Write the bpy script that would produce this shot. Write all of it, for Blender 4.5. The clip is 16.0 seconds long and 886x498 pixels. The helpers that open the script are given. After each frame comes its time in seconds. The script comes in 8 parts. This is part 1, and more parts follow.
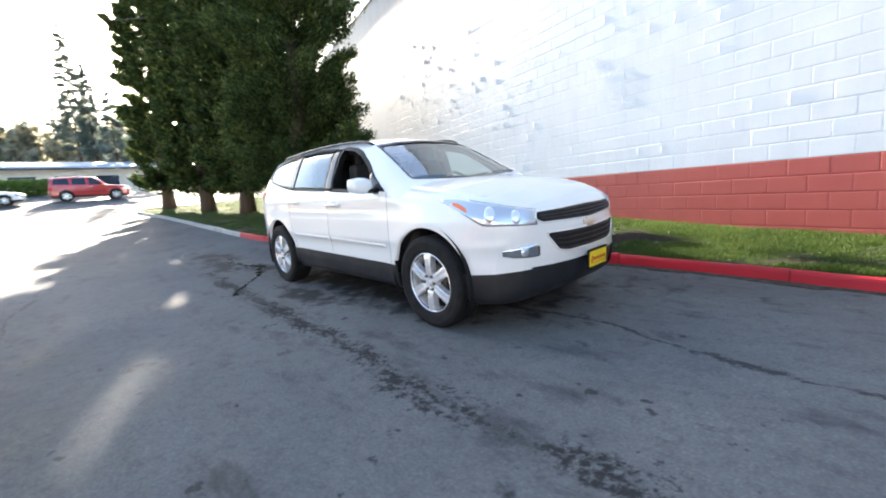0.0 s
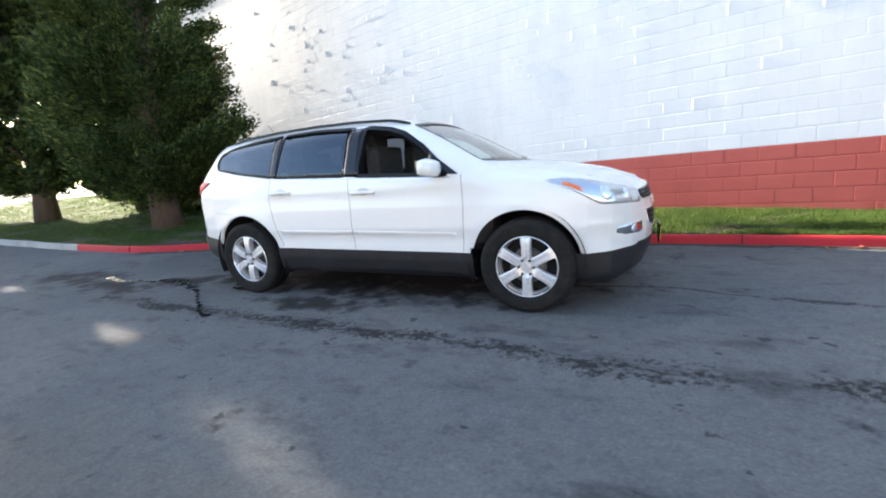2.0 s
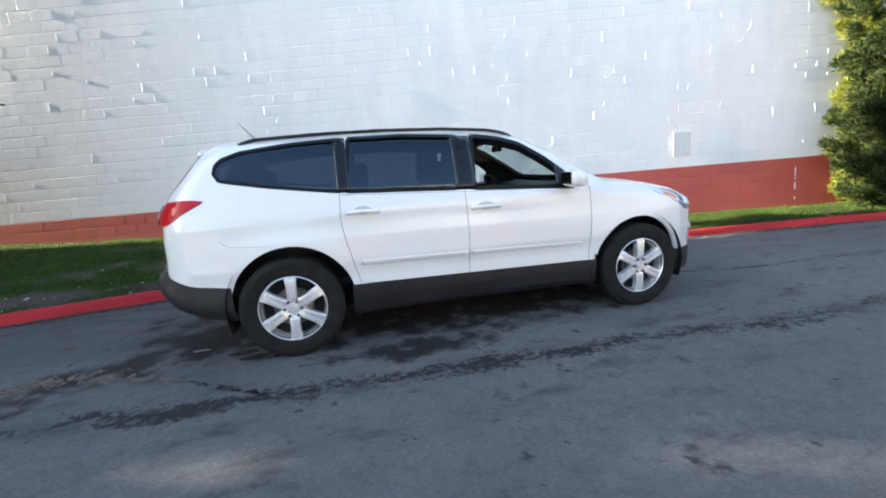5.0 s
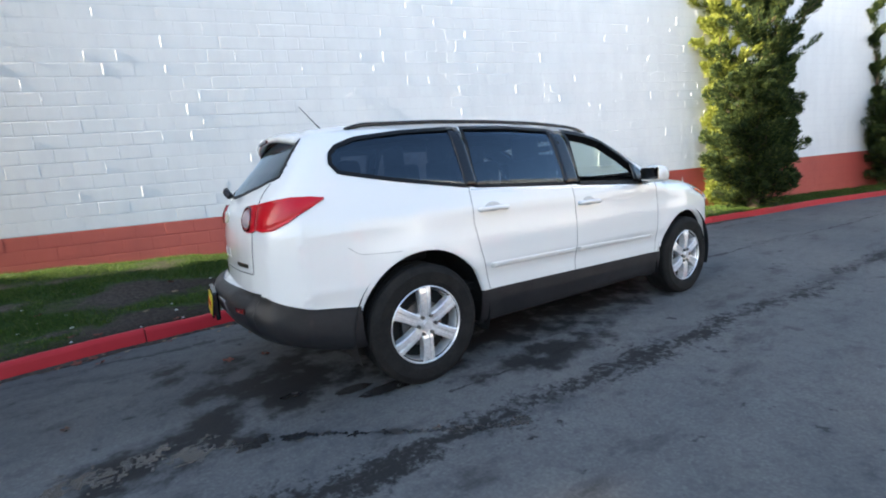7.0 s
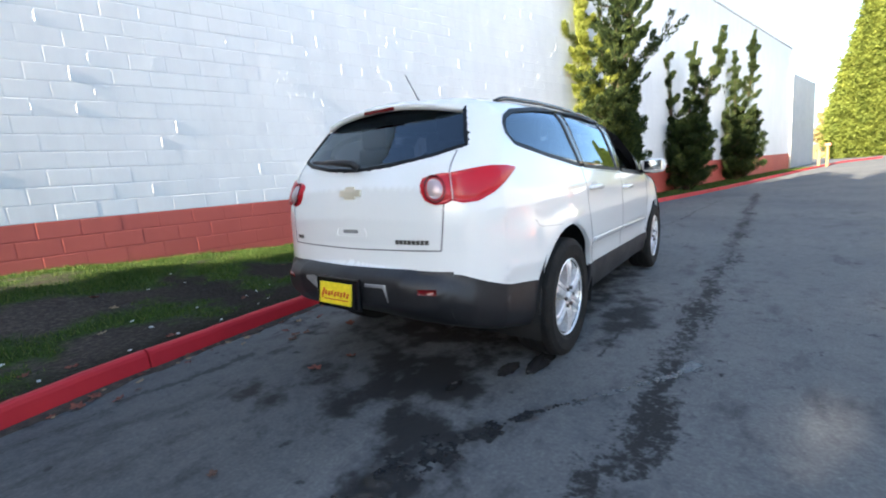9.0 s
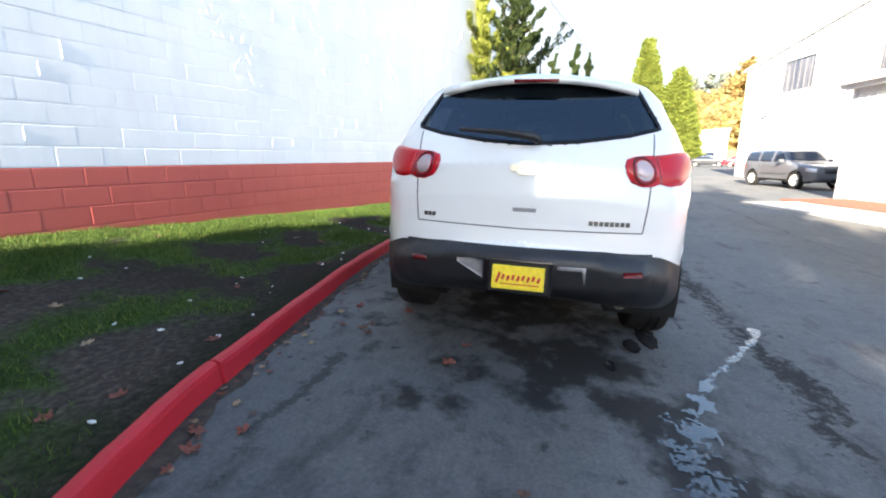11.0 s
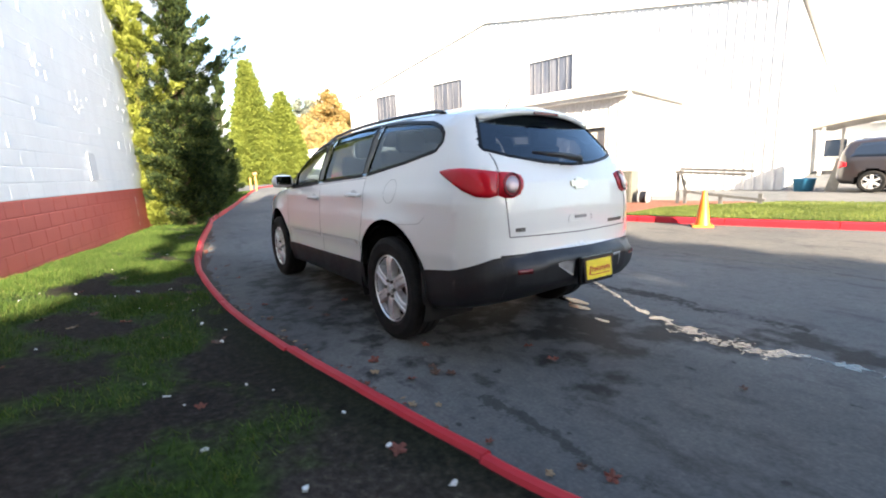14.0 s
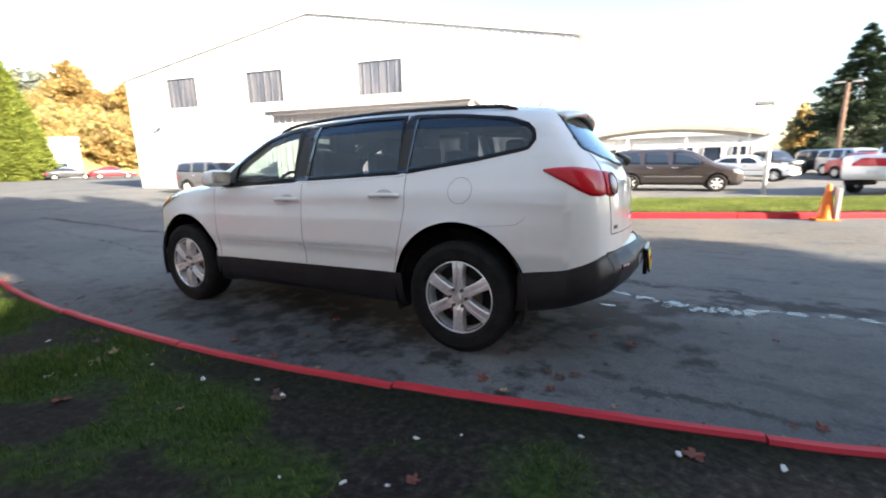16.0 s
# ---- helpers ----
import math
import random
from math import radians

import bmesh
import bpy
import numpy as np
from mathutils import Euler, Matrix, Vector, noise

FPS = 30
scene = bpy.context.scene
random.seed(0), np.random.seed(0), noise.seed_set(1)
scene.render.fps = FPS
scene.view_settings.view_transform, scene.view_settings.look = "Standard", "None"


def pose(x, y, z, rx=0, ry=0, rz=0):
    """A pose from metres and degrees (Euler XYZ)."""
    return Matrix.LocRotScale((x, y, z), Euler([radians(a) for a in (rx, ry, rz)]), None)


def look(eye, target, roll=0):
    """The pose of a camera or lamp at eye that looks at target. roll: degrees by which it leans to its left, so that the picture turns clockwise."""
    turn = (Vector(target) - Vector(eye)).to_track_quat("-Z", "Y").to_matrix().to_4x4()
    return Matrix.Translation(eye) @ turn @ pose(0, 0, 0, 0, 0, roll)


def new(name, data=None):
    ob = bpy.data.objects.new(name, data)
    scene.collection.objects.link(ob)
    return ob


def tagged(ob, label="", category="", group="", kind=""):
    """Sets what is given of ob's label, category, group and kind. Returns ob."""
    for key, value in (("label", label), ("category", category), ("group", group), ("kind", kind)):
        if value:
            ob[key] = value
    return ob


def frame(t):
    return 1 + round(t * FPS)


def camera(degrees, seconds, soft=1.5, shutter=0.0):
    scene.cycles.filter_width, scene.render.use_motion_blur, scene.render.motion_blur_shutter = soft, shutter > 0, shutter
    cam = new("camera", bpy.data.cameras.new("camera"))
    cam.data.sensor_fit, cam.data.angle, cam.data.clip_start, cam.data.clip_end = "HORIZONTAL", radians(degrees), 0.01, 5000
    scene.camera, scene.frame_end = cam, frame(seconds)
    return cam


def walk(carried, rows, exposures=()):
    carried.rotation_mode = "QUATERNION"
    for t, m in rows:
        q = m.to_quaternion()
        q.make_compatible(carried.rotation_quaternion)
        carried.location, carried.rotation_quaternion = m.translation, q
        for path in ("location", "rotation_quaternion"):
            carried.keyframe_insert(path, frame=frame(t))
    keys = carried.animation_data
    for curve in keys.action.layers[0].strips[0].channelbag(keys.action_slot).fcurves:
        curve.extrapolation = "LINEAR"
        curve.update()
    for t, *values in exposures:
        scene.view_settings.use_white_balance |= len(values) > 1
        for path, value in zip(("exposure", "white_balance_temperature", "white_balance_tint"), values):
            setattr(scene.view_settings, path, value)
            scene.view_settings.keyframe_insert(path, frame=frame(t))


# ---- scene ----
cam = camera(92.9, 16.0, soft=1.9, shutter=0.35)
METRES, EYE, TILT, LEAN, TURN = 16.6, 1.195, 0.0, 0.0, 60.0
PATH = [
    (0, (4.123, -3.14, 1.063), (2.654, -1.81, 0.792), -4.1),
    (0.5, (3.73, -3.477, 1.069), (2.42, -1.987, 0.817), -5.1),
    (1, (3.261, -3.738, 1.065), (2.07, -2.155, 0.787), -4.8),
    (1.5, (2.807, -3.971, 1.048), (1.794, -2.268, 0.779), -2.3),
    (2, (2.288, -4.178, 1.072), (1.464, -2.386, 0.741), -4.7),
    (2.5, (1.777, -4.279, 1.093), (1.087, -2.433, 0.75), -3.3),
    (3, (1.232, -4.39, 1.137), (0.75, -2.475, 0.818), -5.2),
    (5.3, (-1.357, -4.125, 1.199), (-0.81, -2.224, 0.907), -5.85),
    (5.5, (-1.533, -4.035, 1.181), (-0.928, -2.15, 0.896), -6.75),
    (6, (-1.979, -3.773, 1.185), (-1.222, -1.937, 0.946), -5.95),
    (6.5, (-2.382, -3.523, 1.183), (-1.446, -1.778, 0.901), -6.3),
    (7, (-2.731, -3.211, 1.193), (-1.687, -1.527, 0.925), -5.75),
    (7.5, (-3.145, -2.973, 1.191), (-1.897, -1.441, 0.885), -5.1),
    (8, (-3.496, -2.644, 1.176), (-2.189, -1.174, 0.819), -4.9),
    (8.5, (-3.847, -2.293, 1.173), (-2.378, -0.965, 0.891), -5.5),
    (9, (-4.107, -1.895, 1.169), (-2.516, -0.721, 0.867), -5.2),
    (9.5, (-4.323, -1.45, 1.17), (-2.656, -0.383, 0.88), -2.8),
    (9.7, (-4.436, -1.271, 1.179), (-2.722, -0.295, 0.848), -2.3),
    (11.8, (-4.756, 0.539, 1.219), (-2.787, 0.551, 0.866), -0.7),
    (12, (-4.767, 0.721, 1.216), (-2.802, 0.563, 0.878), -1.1),
    (12.5, (-4.71, 1.126, 1.251), (-2.797, 0.651, 0.913), -0.8),
    (13, (-4.586, 1.509, 1.309), (-2.775, 0.728, 0.975), 1.6),
    (13.5, (-4.493, 1.975, 1.313), (-2.825, 0.94, 0.929), -1.2),
    (14, (-4.213, 2.342, 1.312), (-2.608, 1.211, 0.93), -2.7),
    (14.5, (-3.909, 2.68, 1.31), (-2.444, 1.356, 0.995), -2.2),
    (15, (-3.533, 2.944, 1.306), (-2.208, 1.494, 0.933), -2.6),
    (15.5, (-3.126, 3.142, 1.329), (-1.943, 1.583, 0.916), -0.9),
    (16, (-2.707, 3.36, 1.354), (-1.779, 1.638, 0.941), -1.2),
]
walk(cam, [(t, look(eye, target, roll)) for t, eye, target, roll in PATH], exposures=[(0, 3.45, 6280, 9), (3, 3.42, 6280, 9), (5.5, 3.2, 6300, 8), (8, 3.16, 6300, 8), (9.5, 3.4, 6250, 9), (12.3, 3.6, 6400, 10), (13.2, 3.46, 6500, 10), (14, 3.38, 6550, 10), (15.5, 3.32, 6550, 10), (16, 3.28, 6500, 10)])

# ---- world, sun, exposure ----
SUN_AZ, SUN_EL = 167.6, 21.5
world = bpy.data.worlds.new("sky")
scene.world = world
world.use_nodes = True
wn = world.node_tree
sky = wn.nodes.new("ShaderNodeTexSky")
sky.sky_type, sky.sun_disc = "NISHITA", False
sky.sun_elevation, sky.sun_rotation = radians(SUN_EL), radians(90 - SUN_AZ)
sky.air_density, sky.dust_density, sky.ozone_density = 1.0, 1.5, 1.0
wn.links.new(sky.outputs[0], wn.nodes["Background"].inputs[0])
wn.nodes["Background"].inputs[1].default_value = 0.06
sun_data = bpy.data.lights.new("sun", "SUN")
sun_data.energy, sun_data.angle, sun_data.color = 3.5, radians(0.6), (1.0, 0.85, 0.67)
sun = new("sun", sun_data)
sun.matrix_world = look((0, 0, 0), (-math.cos(radians(SUN_AZ)) * math.cos(radians(SUN_EL)), -math.sin(radians(SUN_AZ)) * math.cos(radians(SUN_EL)), -math.sin(radians(SUN_EL))))
sun.location = (-30, 6, 40)


# ---- materials ----
def mat(name, color=(0.5, 0.5, 0.5), rough=0.6, metal=0.0, **kw):
    m = bpy.data.materials.new(name)
    m.use_nodes = True
    b = m.node_tree.nodes["Principled BSDF"]
    b.inputs["Base Color"].default_value = (*color, 1)
    b.inputs["Roughness"].default_value = rough
    b.inputs["Metallic"].default_value = metal
    for k, v in kw.items():
        b.inputs[k.replace("_", " ")].default_value = v
    return m


def nodes(m):
    return m.node_tree, m.node_tree.nodes["Principled BSDF"]


def noise_tex(nt, scale, detail=6.0, rough=0.6, coord="Object", vec=None, stretch=None):
    n = nt.nodes.new("ShaderNodeTexNoise")
    n.inputs["Scale"].default_value, n.inputs["Detail"].default_value, n.inputs["Roughness"].default_value = scale, detail, rough
    if vec is None:
        tc = nt.nodes.new("ShaderNodeTexCoord")
        vec = tc.outputs[coord]
    if stretch:
        mp = nt.nodes.new("ShaderNodeMapping")
        mp.inputs["Scale"].default_value = stretch
        nt.links.new(vec, mp.inputs[0])
        vec = mp.outputs[0]
    nt.links.new(vec, n.inputs["Vector"])
    return n


def ramp(nt, src, stops):
    r = nt.nodes.new("ShaderNodeValToRGB")
    e = r.color_ramp.elements
    while len(e) < len(stops):
        e.new(0.5)
    for el, (p, c) in zip(e, stops):
        el.position = p
        el.color = (*c, 1) if len(c) == 3 else c
    nt.links.new(src, r.inputs[0])
    return r


def mix(nt, fac, a, b, mode="MIX"):
    n = nt.nodes.new("ShaderNodeMix")
    n.data_type, n.blend_type = "RGBA", mode
    for sock, v in ((0, fac), (6, a), (7, b)):
        if isinstance(v, bpy.types.NodeSocket):
            nt.links.new(v, n.inputs[sock])
        elif sock == 0:
            n.inputs[0].default_value = v
        else:
            n.inputs[sock].default_value = (*v, 1)
    return n.outputs[2]


def bump(nt, b, height, strength, dist):
    n = nt.nodes.new("ShaderNodeBump")
    n.inputs["Strength"].default_value, n.inputs["Distance"].default_value = strength, dist
    nt.links.new(height, n.inputs["Height"])
    old = b.inputs["Normal"].links
    if old:
        nt.links.new(old[0].from_socket, n.inputs["Normal"])
    nt.links.new(n.outputs[0], b.inputs["Normal"])


def varied(name, c1, c2, scale, rough=0.7, metal=0.0, bump_scale=None, bump_dist=0.002, fine=None, stretch=None, rough2=None, coord="Object"):
    """A material that varies between two colours at two scales, with fine relief."""
    m = mat(name, c1, rough, metal)
    nt, b = nodes(m)
    n1 = noise_tex(nt, scale, coord=coord, stretch=stretch)
    n2 = noise_tex(nt, (fine or scale * 9), coord=coord, stretch=stretch)
    r1 = ramp(nt, n1.outputs[0], [(0.35, c1), (0.65, c2)])
    r2 = ramp(nt, n2.outputs[0], [(0.3, (0.82, 0.82, 0.82)), (0.7, (1.12, 1.12, 1.12))])
    nt.links.new(mix(nt, 1.0, r1.outputs[0], r2.outputs[0], "MULTIPLY"), b.inputs["Base Color"])
    if rough2 is not None:
        rr = ramp(nt, n1.outputs[0], [(0.3, (rough,) * 3), (0.7, (rough2,) * 3)])
        nt.links.new(rr.outputs[0], b.inputs["Roughness"])
    bump(nt, b, (noise_tex(nt, bump_scale, coord=coord) if bump_scale else n2).outputs[0], 0.5, bump_dist)
    return m


# ---- mesh helpers ----
def mesh_from(name, verts, faces, material, smooth=False):
    me = bpy.data.meshes.new(name)
    me.from_pydata([tuple(v) for v in verts], [], [tuple(f) for f in faces])
    if material:
        me.materials.append(material)
    if smooth:
        me.polygons.foreach_set("use_smooth", [True] * len(me.polygons))
    me.update()
    return me


def part_mesh(name, me, parent=None, label="", m=None):
    ob = new(name, me)
    if parent:
        ob.parent = parent
    if m is not None:
        ob.matrix_local = m
    if label:
        ob["label"] = label
    return ob


def part(name, bm, material, parent=None, label="", smooth=False, m=None):
    me = bpy.data.meshes.new(name)
    bmesh.ops.recalc_face_normals(bm, faces=bm.faces)
    bm.to_mesh(me)
    bm.free()
    if material:
        me.materials.append(material)
    if smooth:
        me.polygons.foreach_set("use_smooth", [True] * len(me.polygons))
    return part_mesh(name, me, parent, label, m)


def box(sx, sy, sz, at=(0, 0, 0), bevel=0.0, seg=2, rot=None):
    bm = bmesh.new()
    bmesh.ops.create_cube(bm, size=1)
    bmesh.ops.scale(bm, vec=(sx, sy, sz), verts=bm.verts)
    if bevel:
        bmesh.ops.bevel(bm, geom=bm.edges[:], offset=bevel, segments=seg, affect="EDGES", profile=0.6)
    if rot is not None:
        bmesh.ops.transform(bm, matrix=rot, verts=bm.verts)
    bmesh.ops.translate(bm, vec=at, verts=bm.verts)
    return bm


def cyl(r, h, at=(0, 0, 0), seg=20, r2=None, rot=None, bevel=0.0):
    bm = bmesh.new()
    bmesh.ops.create_cone(bm, cap_ends=True, segments=seg, radius1=r, radius2=r if r2 is None else r2, depth=h)
    if bevel:
        es = [e for e in bm.edges if abs(e.verts[0].co.z - e.verts[1].co.z) < 1e-5]
        bmesh.ops.bevel(bm, geom=es, offset=bevel, segments=2, affect="EDGES")
    if rot is not None:
        bmesh.ops.transform(bm, matrix=rot, verts=bm.verts)
    bmesh.ops.translate(bm, vec=at, verts=bm.verts)
    return bm


def join(*bms):
    out = bms[0]
    for b in bms[1:]:
        me = bpy.data.meshes.new("tmp")
        b.to_mesh(me)
        b.free()
        out.from_mesh(me)
        bpy.data.meshes.remove(me)
    return out


def lathe(profile, seg=48, axis="Z"):
    """A turned shape from (radius, height) pairs; returns verts, faces."""
    vs, fs = [], []
    n = len(profile)
    for i in range(seg):
        a = 2 * math.pi * i / seg
        for r, h in profile:
            p = (r * math.cos(a), r * math.sin(a), h)
            vs.append(p if axis == "Z" else (p[0], p[2], p[1]))
    for i in range(seg):
        j = (i + 1) % seg
        for k in range(n - 1):
            fs.append((i * n + k, j * n + k, j * n + k + 1, i * n + k + 1))
    return vs, fs


def tube(points, radius, seg=8, closed_ends=True):
    """A tube along points; radius a number or one per point."""
    pts = [Vector(p) for p in points]
    rad = [radius] * len(pts) if isinstance(radius, (int, float)) else radius
    vs, fs = [], []
    side = None
    for i, p in enumerate(pts):
        d = (pts[min(i + 1, len(pts) - 1)] - pts[max(i - 1, 0)]).normalized()
        if side is None:
            side = d.orthogonal().normalized()
        side = (side - d * side.dot(d)).normalized()
        up = d.cross(side)
        for k in range(seg):
            a = 2 * math.pi * k / seg
            vs.append(p + (side * math.cos(a) + up * math.sin(a)) * rad[i])
    for i in range(len(pts) - 1):
        for k in range(seg):
            k2 = (k + 1) % seg
            fs.append((i * seg + k, i * seg + k2, (i + 1) * seg + k2, (i + 1) * seg + k))
    if closed_ends:
        fs.append(tuple(range(seg))[::-1])
        fs.append(tuple((len(pts) - 1) * seg + k for k in range(seg)))
    return vs, fs


def empty(name, m=None):
    ob = new(name)
    ob.empty_display_size = 0.2
    if m is not None:
        ob.matrix_world = m
    return ob


def lerp_table(table, x):
    return float(np.interp(x, [a for a, _ in table], [b for _, b in table]))


# ---- lie of the land ----
def gz(x, y):
    """Height of the road: it climbs behind the car and leans up towards the block wall."""
    if x < 0:
        x2 = max(x, -45)
        along = -0.017 * x2 + 0.0013 * x2 * x2
        if x < -45:
            along += 0.02 * (-45 - x) * math.exp((x + 45) / 60)
    else:
        along = -0.017 * x * math.exp(-x / 9)
    fade = 1 / (1 + (max(0, abs(x) - 12) / 12) ** 2)
    side = 0.077 * math.tanh(y / 2.2) if y > -4 else 0.077 * math.tanh(-4 / 2.2)
    if y < -8:
        side -= 0.004 * min(-8 - y, 16)
        along *= math.exp((y + 8) / 9)
    return along + side * fade


WALL_DIR = radians(-13.35)
WX, WY = math.cos(WALL_DIR), math.sin(WALL_DIR)
WALL_O = (0.0, 4.292)
WALL_M = Matrix.Translation((WALL_O[0], WALL_O[1], 0)) @ Matrix.Rotation(WALL_DIR, 4, "Z")
WALL_BASE = [(-40, 3.1), (-25, 1.75), (-14, 1.05), (-10, 0.85), (-6.2, 0.66), (-3.3, 0.59), (0, 0.4), (2.6, 0.29), (5.5, 0.19), (9.6, 0.16), (14, 0.1), (36, 0.06), (60, 0.06)]


def wall_y(x):
    return WALL_O[1] + (x - WALL_O[0]) * math.tan(WALL_DIR)


KERB = [(-24.3, 2.6), (-24.0, 0.9), (-22.5, 0.0), (-18, 0.36), (-14, 0.48), (-10.5, 0.46), (-8, 0.45), (-6, 0.52), (-4.6, 0.93), (-3.5, 1.29), (-3.0, 1.40), (-2.3, 1.52),
        (-1.45, 1.65), (-0.2, 1.78), (1.3, 1.81), (2.6, 1.76), (4.0, 1.62), (5.5, 1.41), (6.8, 1.2), (9.2, 0.8), (11.3, 0.42), (18.2, -1.36), (26.7, -3.5), (36, -5.9), (44, -8.2), (50, -11.5)]


def smooth_path(ctrl, step):
    """Points along a smooth curve through the control points, at even steps."""
    p = [np.array(c, float) for c in ctrl]
    p = [2 * p[0] - p[1]] + p + [2 * p[-1] - p[-2]]
    out = []
    for i in range(1, len(p) - 2):
        for t in np.linspace(0, 1, 40, endpoint=False):
            a, b, c, d = p[i - 1:i + 3]
            out.append(0.5 * (2 * b + (c - a) * t + (2 * a - 5 * b + 4 * c - d) * t * t + (3 * b - a - 3 * c + d) * t ** 3))
    out.append(p[-2])
    out = np.array(out)
    s = np.concatenate([[0], np.cumsum(np.linalg.norm(np.diff(out, axis=0), axis=1))])
    n = int(s[-1] / step)
    q = np.linspace(0, s[-1], n + 1)
    return np.stack([np.interp(q, s, out[:, k]) for k in range(out.shape[1])], 1)


def kerb_y(x):
    return float(np.interp(x, KX, KYS))


_kp = smooth_path(KERB[2:-1], 0.25)
KX, KYS = _kp[:, 0], _kp[:, 1]


def lawn_z(x, y):
    """Height of the grass verge, from the kerb's top up to the wall's foot."""
    ky, wy = kerb_y(x) + 0.17, wall_y(x)
    t = min(max((y - ky) / max(wy - ky, 0.1), 0), 1)
    a, b = gz(x, ky) + 0.106 + 0.006 * min(1, max(0, (abs(x - 0.5) - 6) / 4)), lerp_table(WALL_BASE, x)
    return a + (b - a) * (t * t * (3 - 2 * t)) + 0.015 * noise.noise((x * 1.3, y * 1.3, 0)) * min(1, 8 * t)

# ---- surfaces ----
def asphalt_material():
    m = mat("asphalt", (0.1, 0.1, 0.1), 0.75)
    nt, b = nodes(m)
    b.inputs["Specular IOR Level"].default_value = 0.2
    tc = nt.nodes.new("ShaderNodeTexCoord")
    v = tc.outputs["Object"]

    def mth(op, a, bb=None):
        n = nt.nodes.new("ShaderNodeMath")
        n.operation = op
        for i, q in enumerate((a, bb)):
            if q is None:
                continue
            if isinstance(q, (int, float)):
                n.inputs[i].default_value = q
            else:
                nt.links.new(q, n.inputs[i])
        return n.outputs[0]
    sep = nt.nodes.new("ShaderNodeSeparateXYZ")
    nt.links.new(v, sep.inputs[0])
    big = noise_tex(nt, 0.35, 5, 0.6, vec=v)
    mid = noise_tex(nt, 2.2, 8, 0.65, vec=v, stretch=(0.7, 1.6, 1))
    clump = noise_tex(nt, 11, 8, 0.72, vec=v)
    grit = noise_tex(nt, 60, 4, 0.7, vec=v)
    fine = noise_tex(nt, 130, 3, 0.6, vec=v)
    base = ramp(nt, big.outputs[0], [(0.35, (0.098, 0.105, 0.110)), (0.62, (0.136, 0.137, 0.136))])
    stain = ramp(nt, mid.outputs[0], [(0.33, (0.50, 0.50, 0.51)), (0.45, (0.93, 0.93, 0.93)), (0.7, (1.1, 1.1, 1.08))])
    c = mix(nt, 1.0, base.outputs[0], stain.outputs[0], "MULTIPLY")
    cl = ramp(nt, clump.outputs[0], [(0.34, (0.80, 0.80, 0.81)), (0.5, (1.0, 1.0, 1.0)), (0.7, (1.10, 1.10, 1.08))])
    c = mix(nt, 1.0, c, cl.outputs[0], "MULTIPLY")
    g = ramp(nt, grit.outputs[0], [(0.3, (0.80, 0.80, 0.80)), (0.52, (1.0, 1.0, 1.0)), (0.68, (1.28, 1.27, 1.24))])
    c = mix(nt, 1.0, c, g.outputs[0], "MULTIPLY")
    # pale stones worn bare
    st = ramp(nt, fine.outputs[0], [(0.70, (0, 0, 0)), (0.76, (1, 1, 1))])
    c = mix(nt, mth("MULTIPLY", st.outputs[0], 0.7), c, (0.38, 0.37, 0.35))
    # darker tone beside the kerb and behind the parking place
    # last two zones: warm tint of sunlight put into the lane's colour
    for cx, cy, rx, ry, tone in ((-3.5, 0.55, 1.9, 1.1, (0.74, 0.75, 0.76)), (1.2, 1.4, 3.2, 0.6, (0.72, 0.72, 0.72)), (0.5, -5.3, 7.5, 2.3, (0.98, 0.90, 0.80)), (-20.0, -6.0, 16.0, 8.0, (1.0, 0.92, 0.83))):
        zx = mth("POWER", mth("DIVIDE", mth("SUBTRACT", sep.outputs[0], cx), rx), 2.0)
        zy = mth("POWER", mth("DIVIDE", mth("SUBTRACT", sep.outputs[1], cy), ry), 2.0)
        zr = ramp(nt, mth("ADD", mth("SUBTRACT", 1.0, mth("ADD", zx, zy)), mth("MULTIPLY", mth("SUBTRACT", mid.outputs[0], 0.5), 1.6)), [(0.0, (1, 1, 1)), (0.6, tone)])
        c = mix(nt, 1.0, c, zr.outputs[0], "MULTIPLY")
    # ragged crumbling seams along the lane
    wob = noise_tex(nt, 0.9, 7, 0.65, vec=v)
    crumb = noise_tex(nt, 20, 9, 0.8, vec=v)
    wet_all = None
    for slope, off, width, x0, x1, amt, wv in ((-0.035, -1.60, 0.24, -3.4, 14.0, 0.92, 0.45), (-0.11, 0.12, 0.045, 1.6, 12.0, 0.75, 0.5), (0.0, -1.14, 0.035, -1.5, -0.3, 0.8, 0.25), (-0.02, 0.9, 0.07, -7.0, -2.6, 0.6, 0.6), (-0.1, -3.9, 0.06, -6.0, 9.0, 0.5, 0.5)):
        line = mth("ADD", mth("MULTIPLY", sep.outputs[0], slope), off)
        d = mth("ABSOLUTE", mth("ADD", mth("SUBTRACT", sep.outputs[1], line), mth("MULTIPLY", mth("SUBTRACT", wob.outputs[0], 0.5), wv)))
        need = mth("ADD", mth("MULTIPLY", d, 0.15 / width), 0.435)
        grain = mth("ADD", mth("MULTIPLY", crumb.outputs[0], 0.6), mth("MULTIPLY", mid.outputs[0], 0.4))
        inside = mth("MULTIPLY", mth("SUBTRACT", grain, need), 16.0)
        n = nt.nodes.new("ShaderNodeClamp")
        nt.links.new(inside, n.inputs[0])
        inside = mth("MULTIPLY", n.outputs[0], mth("MULTIPLY", mth("GREATER_THAN", sep.outputs[0], x0), mth("LESS_THAN", sep.outputs[0], x1)))
        c = mix(nt, mth("MULTIPLY", inside, amt), c, (0.017, 0.0165, 0.016))
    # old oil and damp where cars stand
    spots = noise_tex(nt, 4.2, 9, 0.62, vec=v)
    wet_shade = None
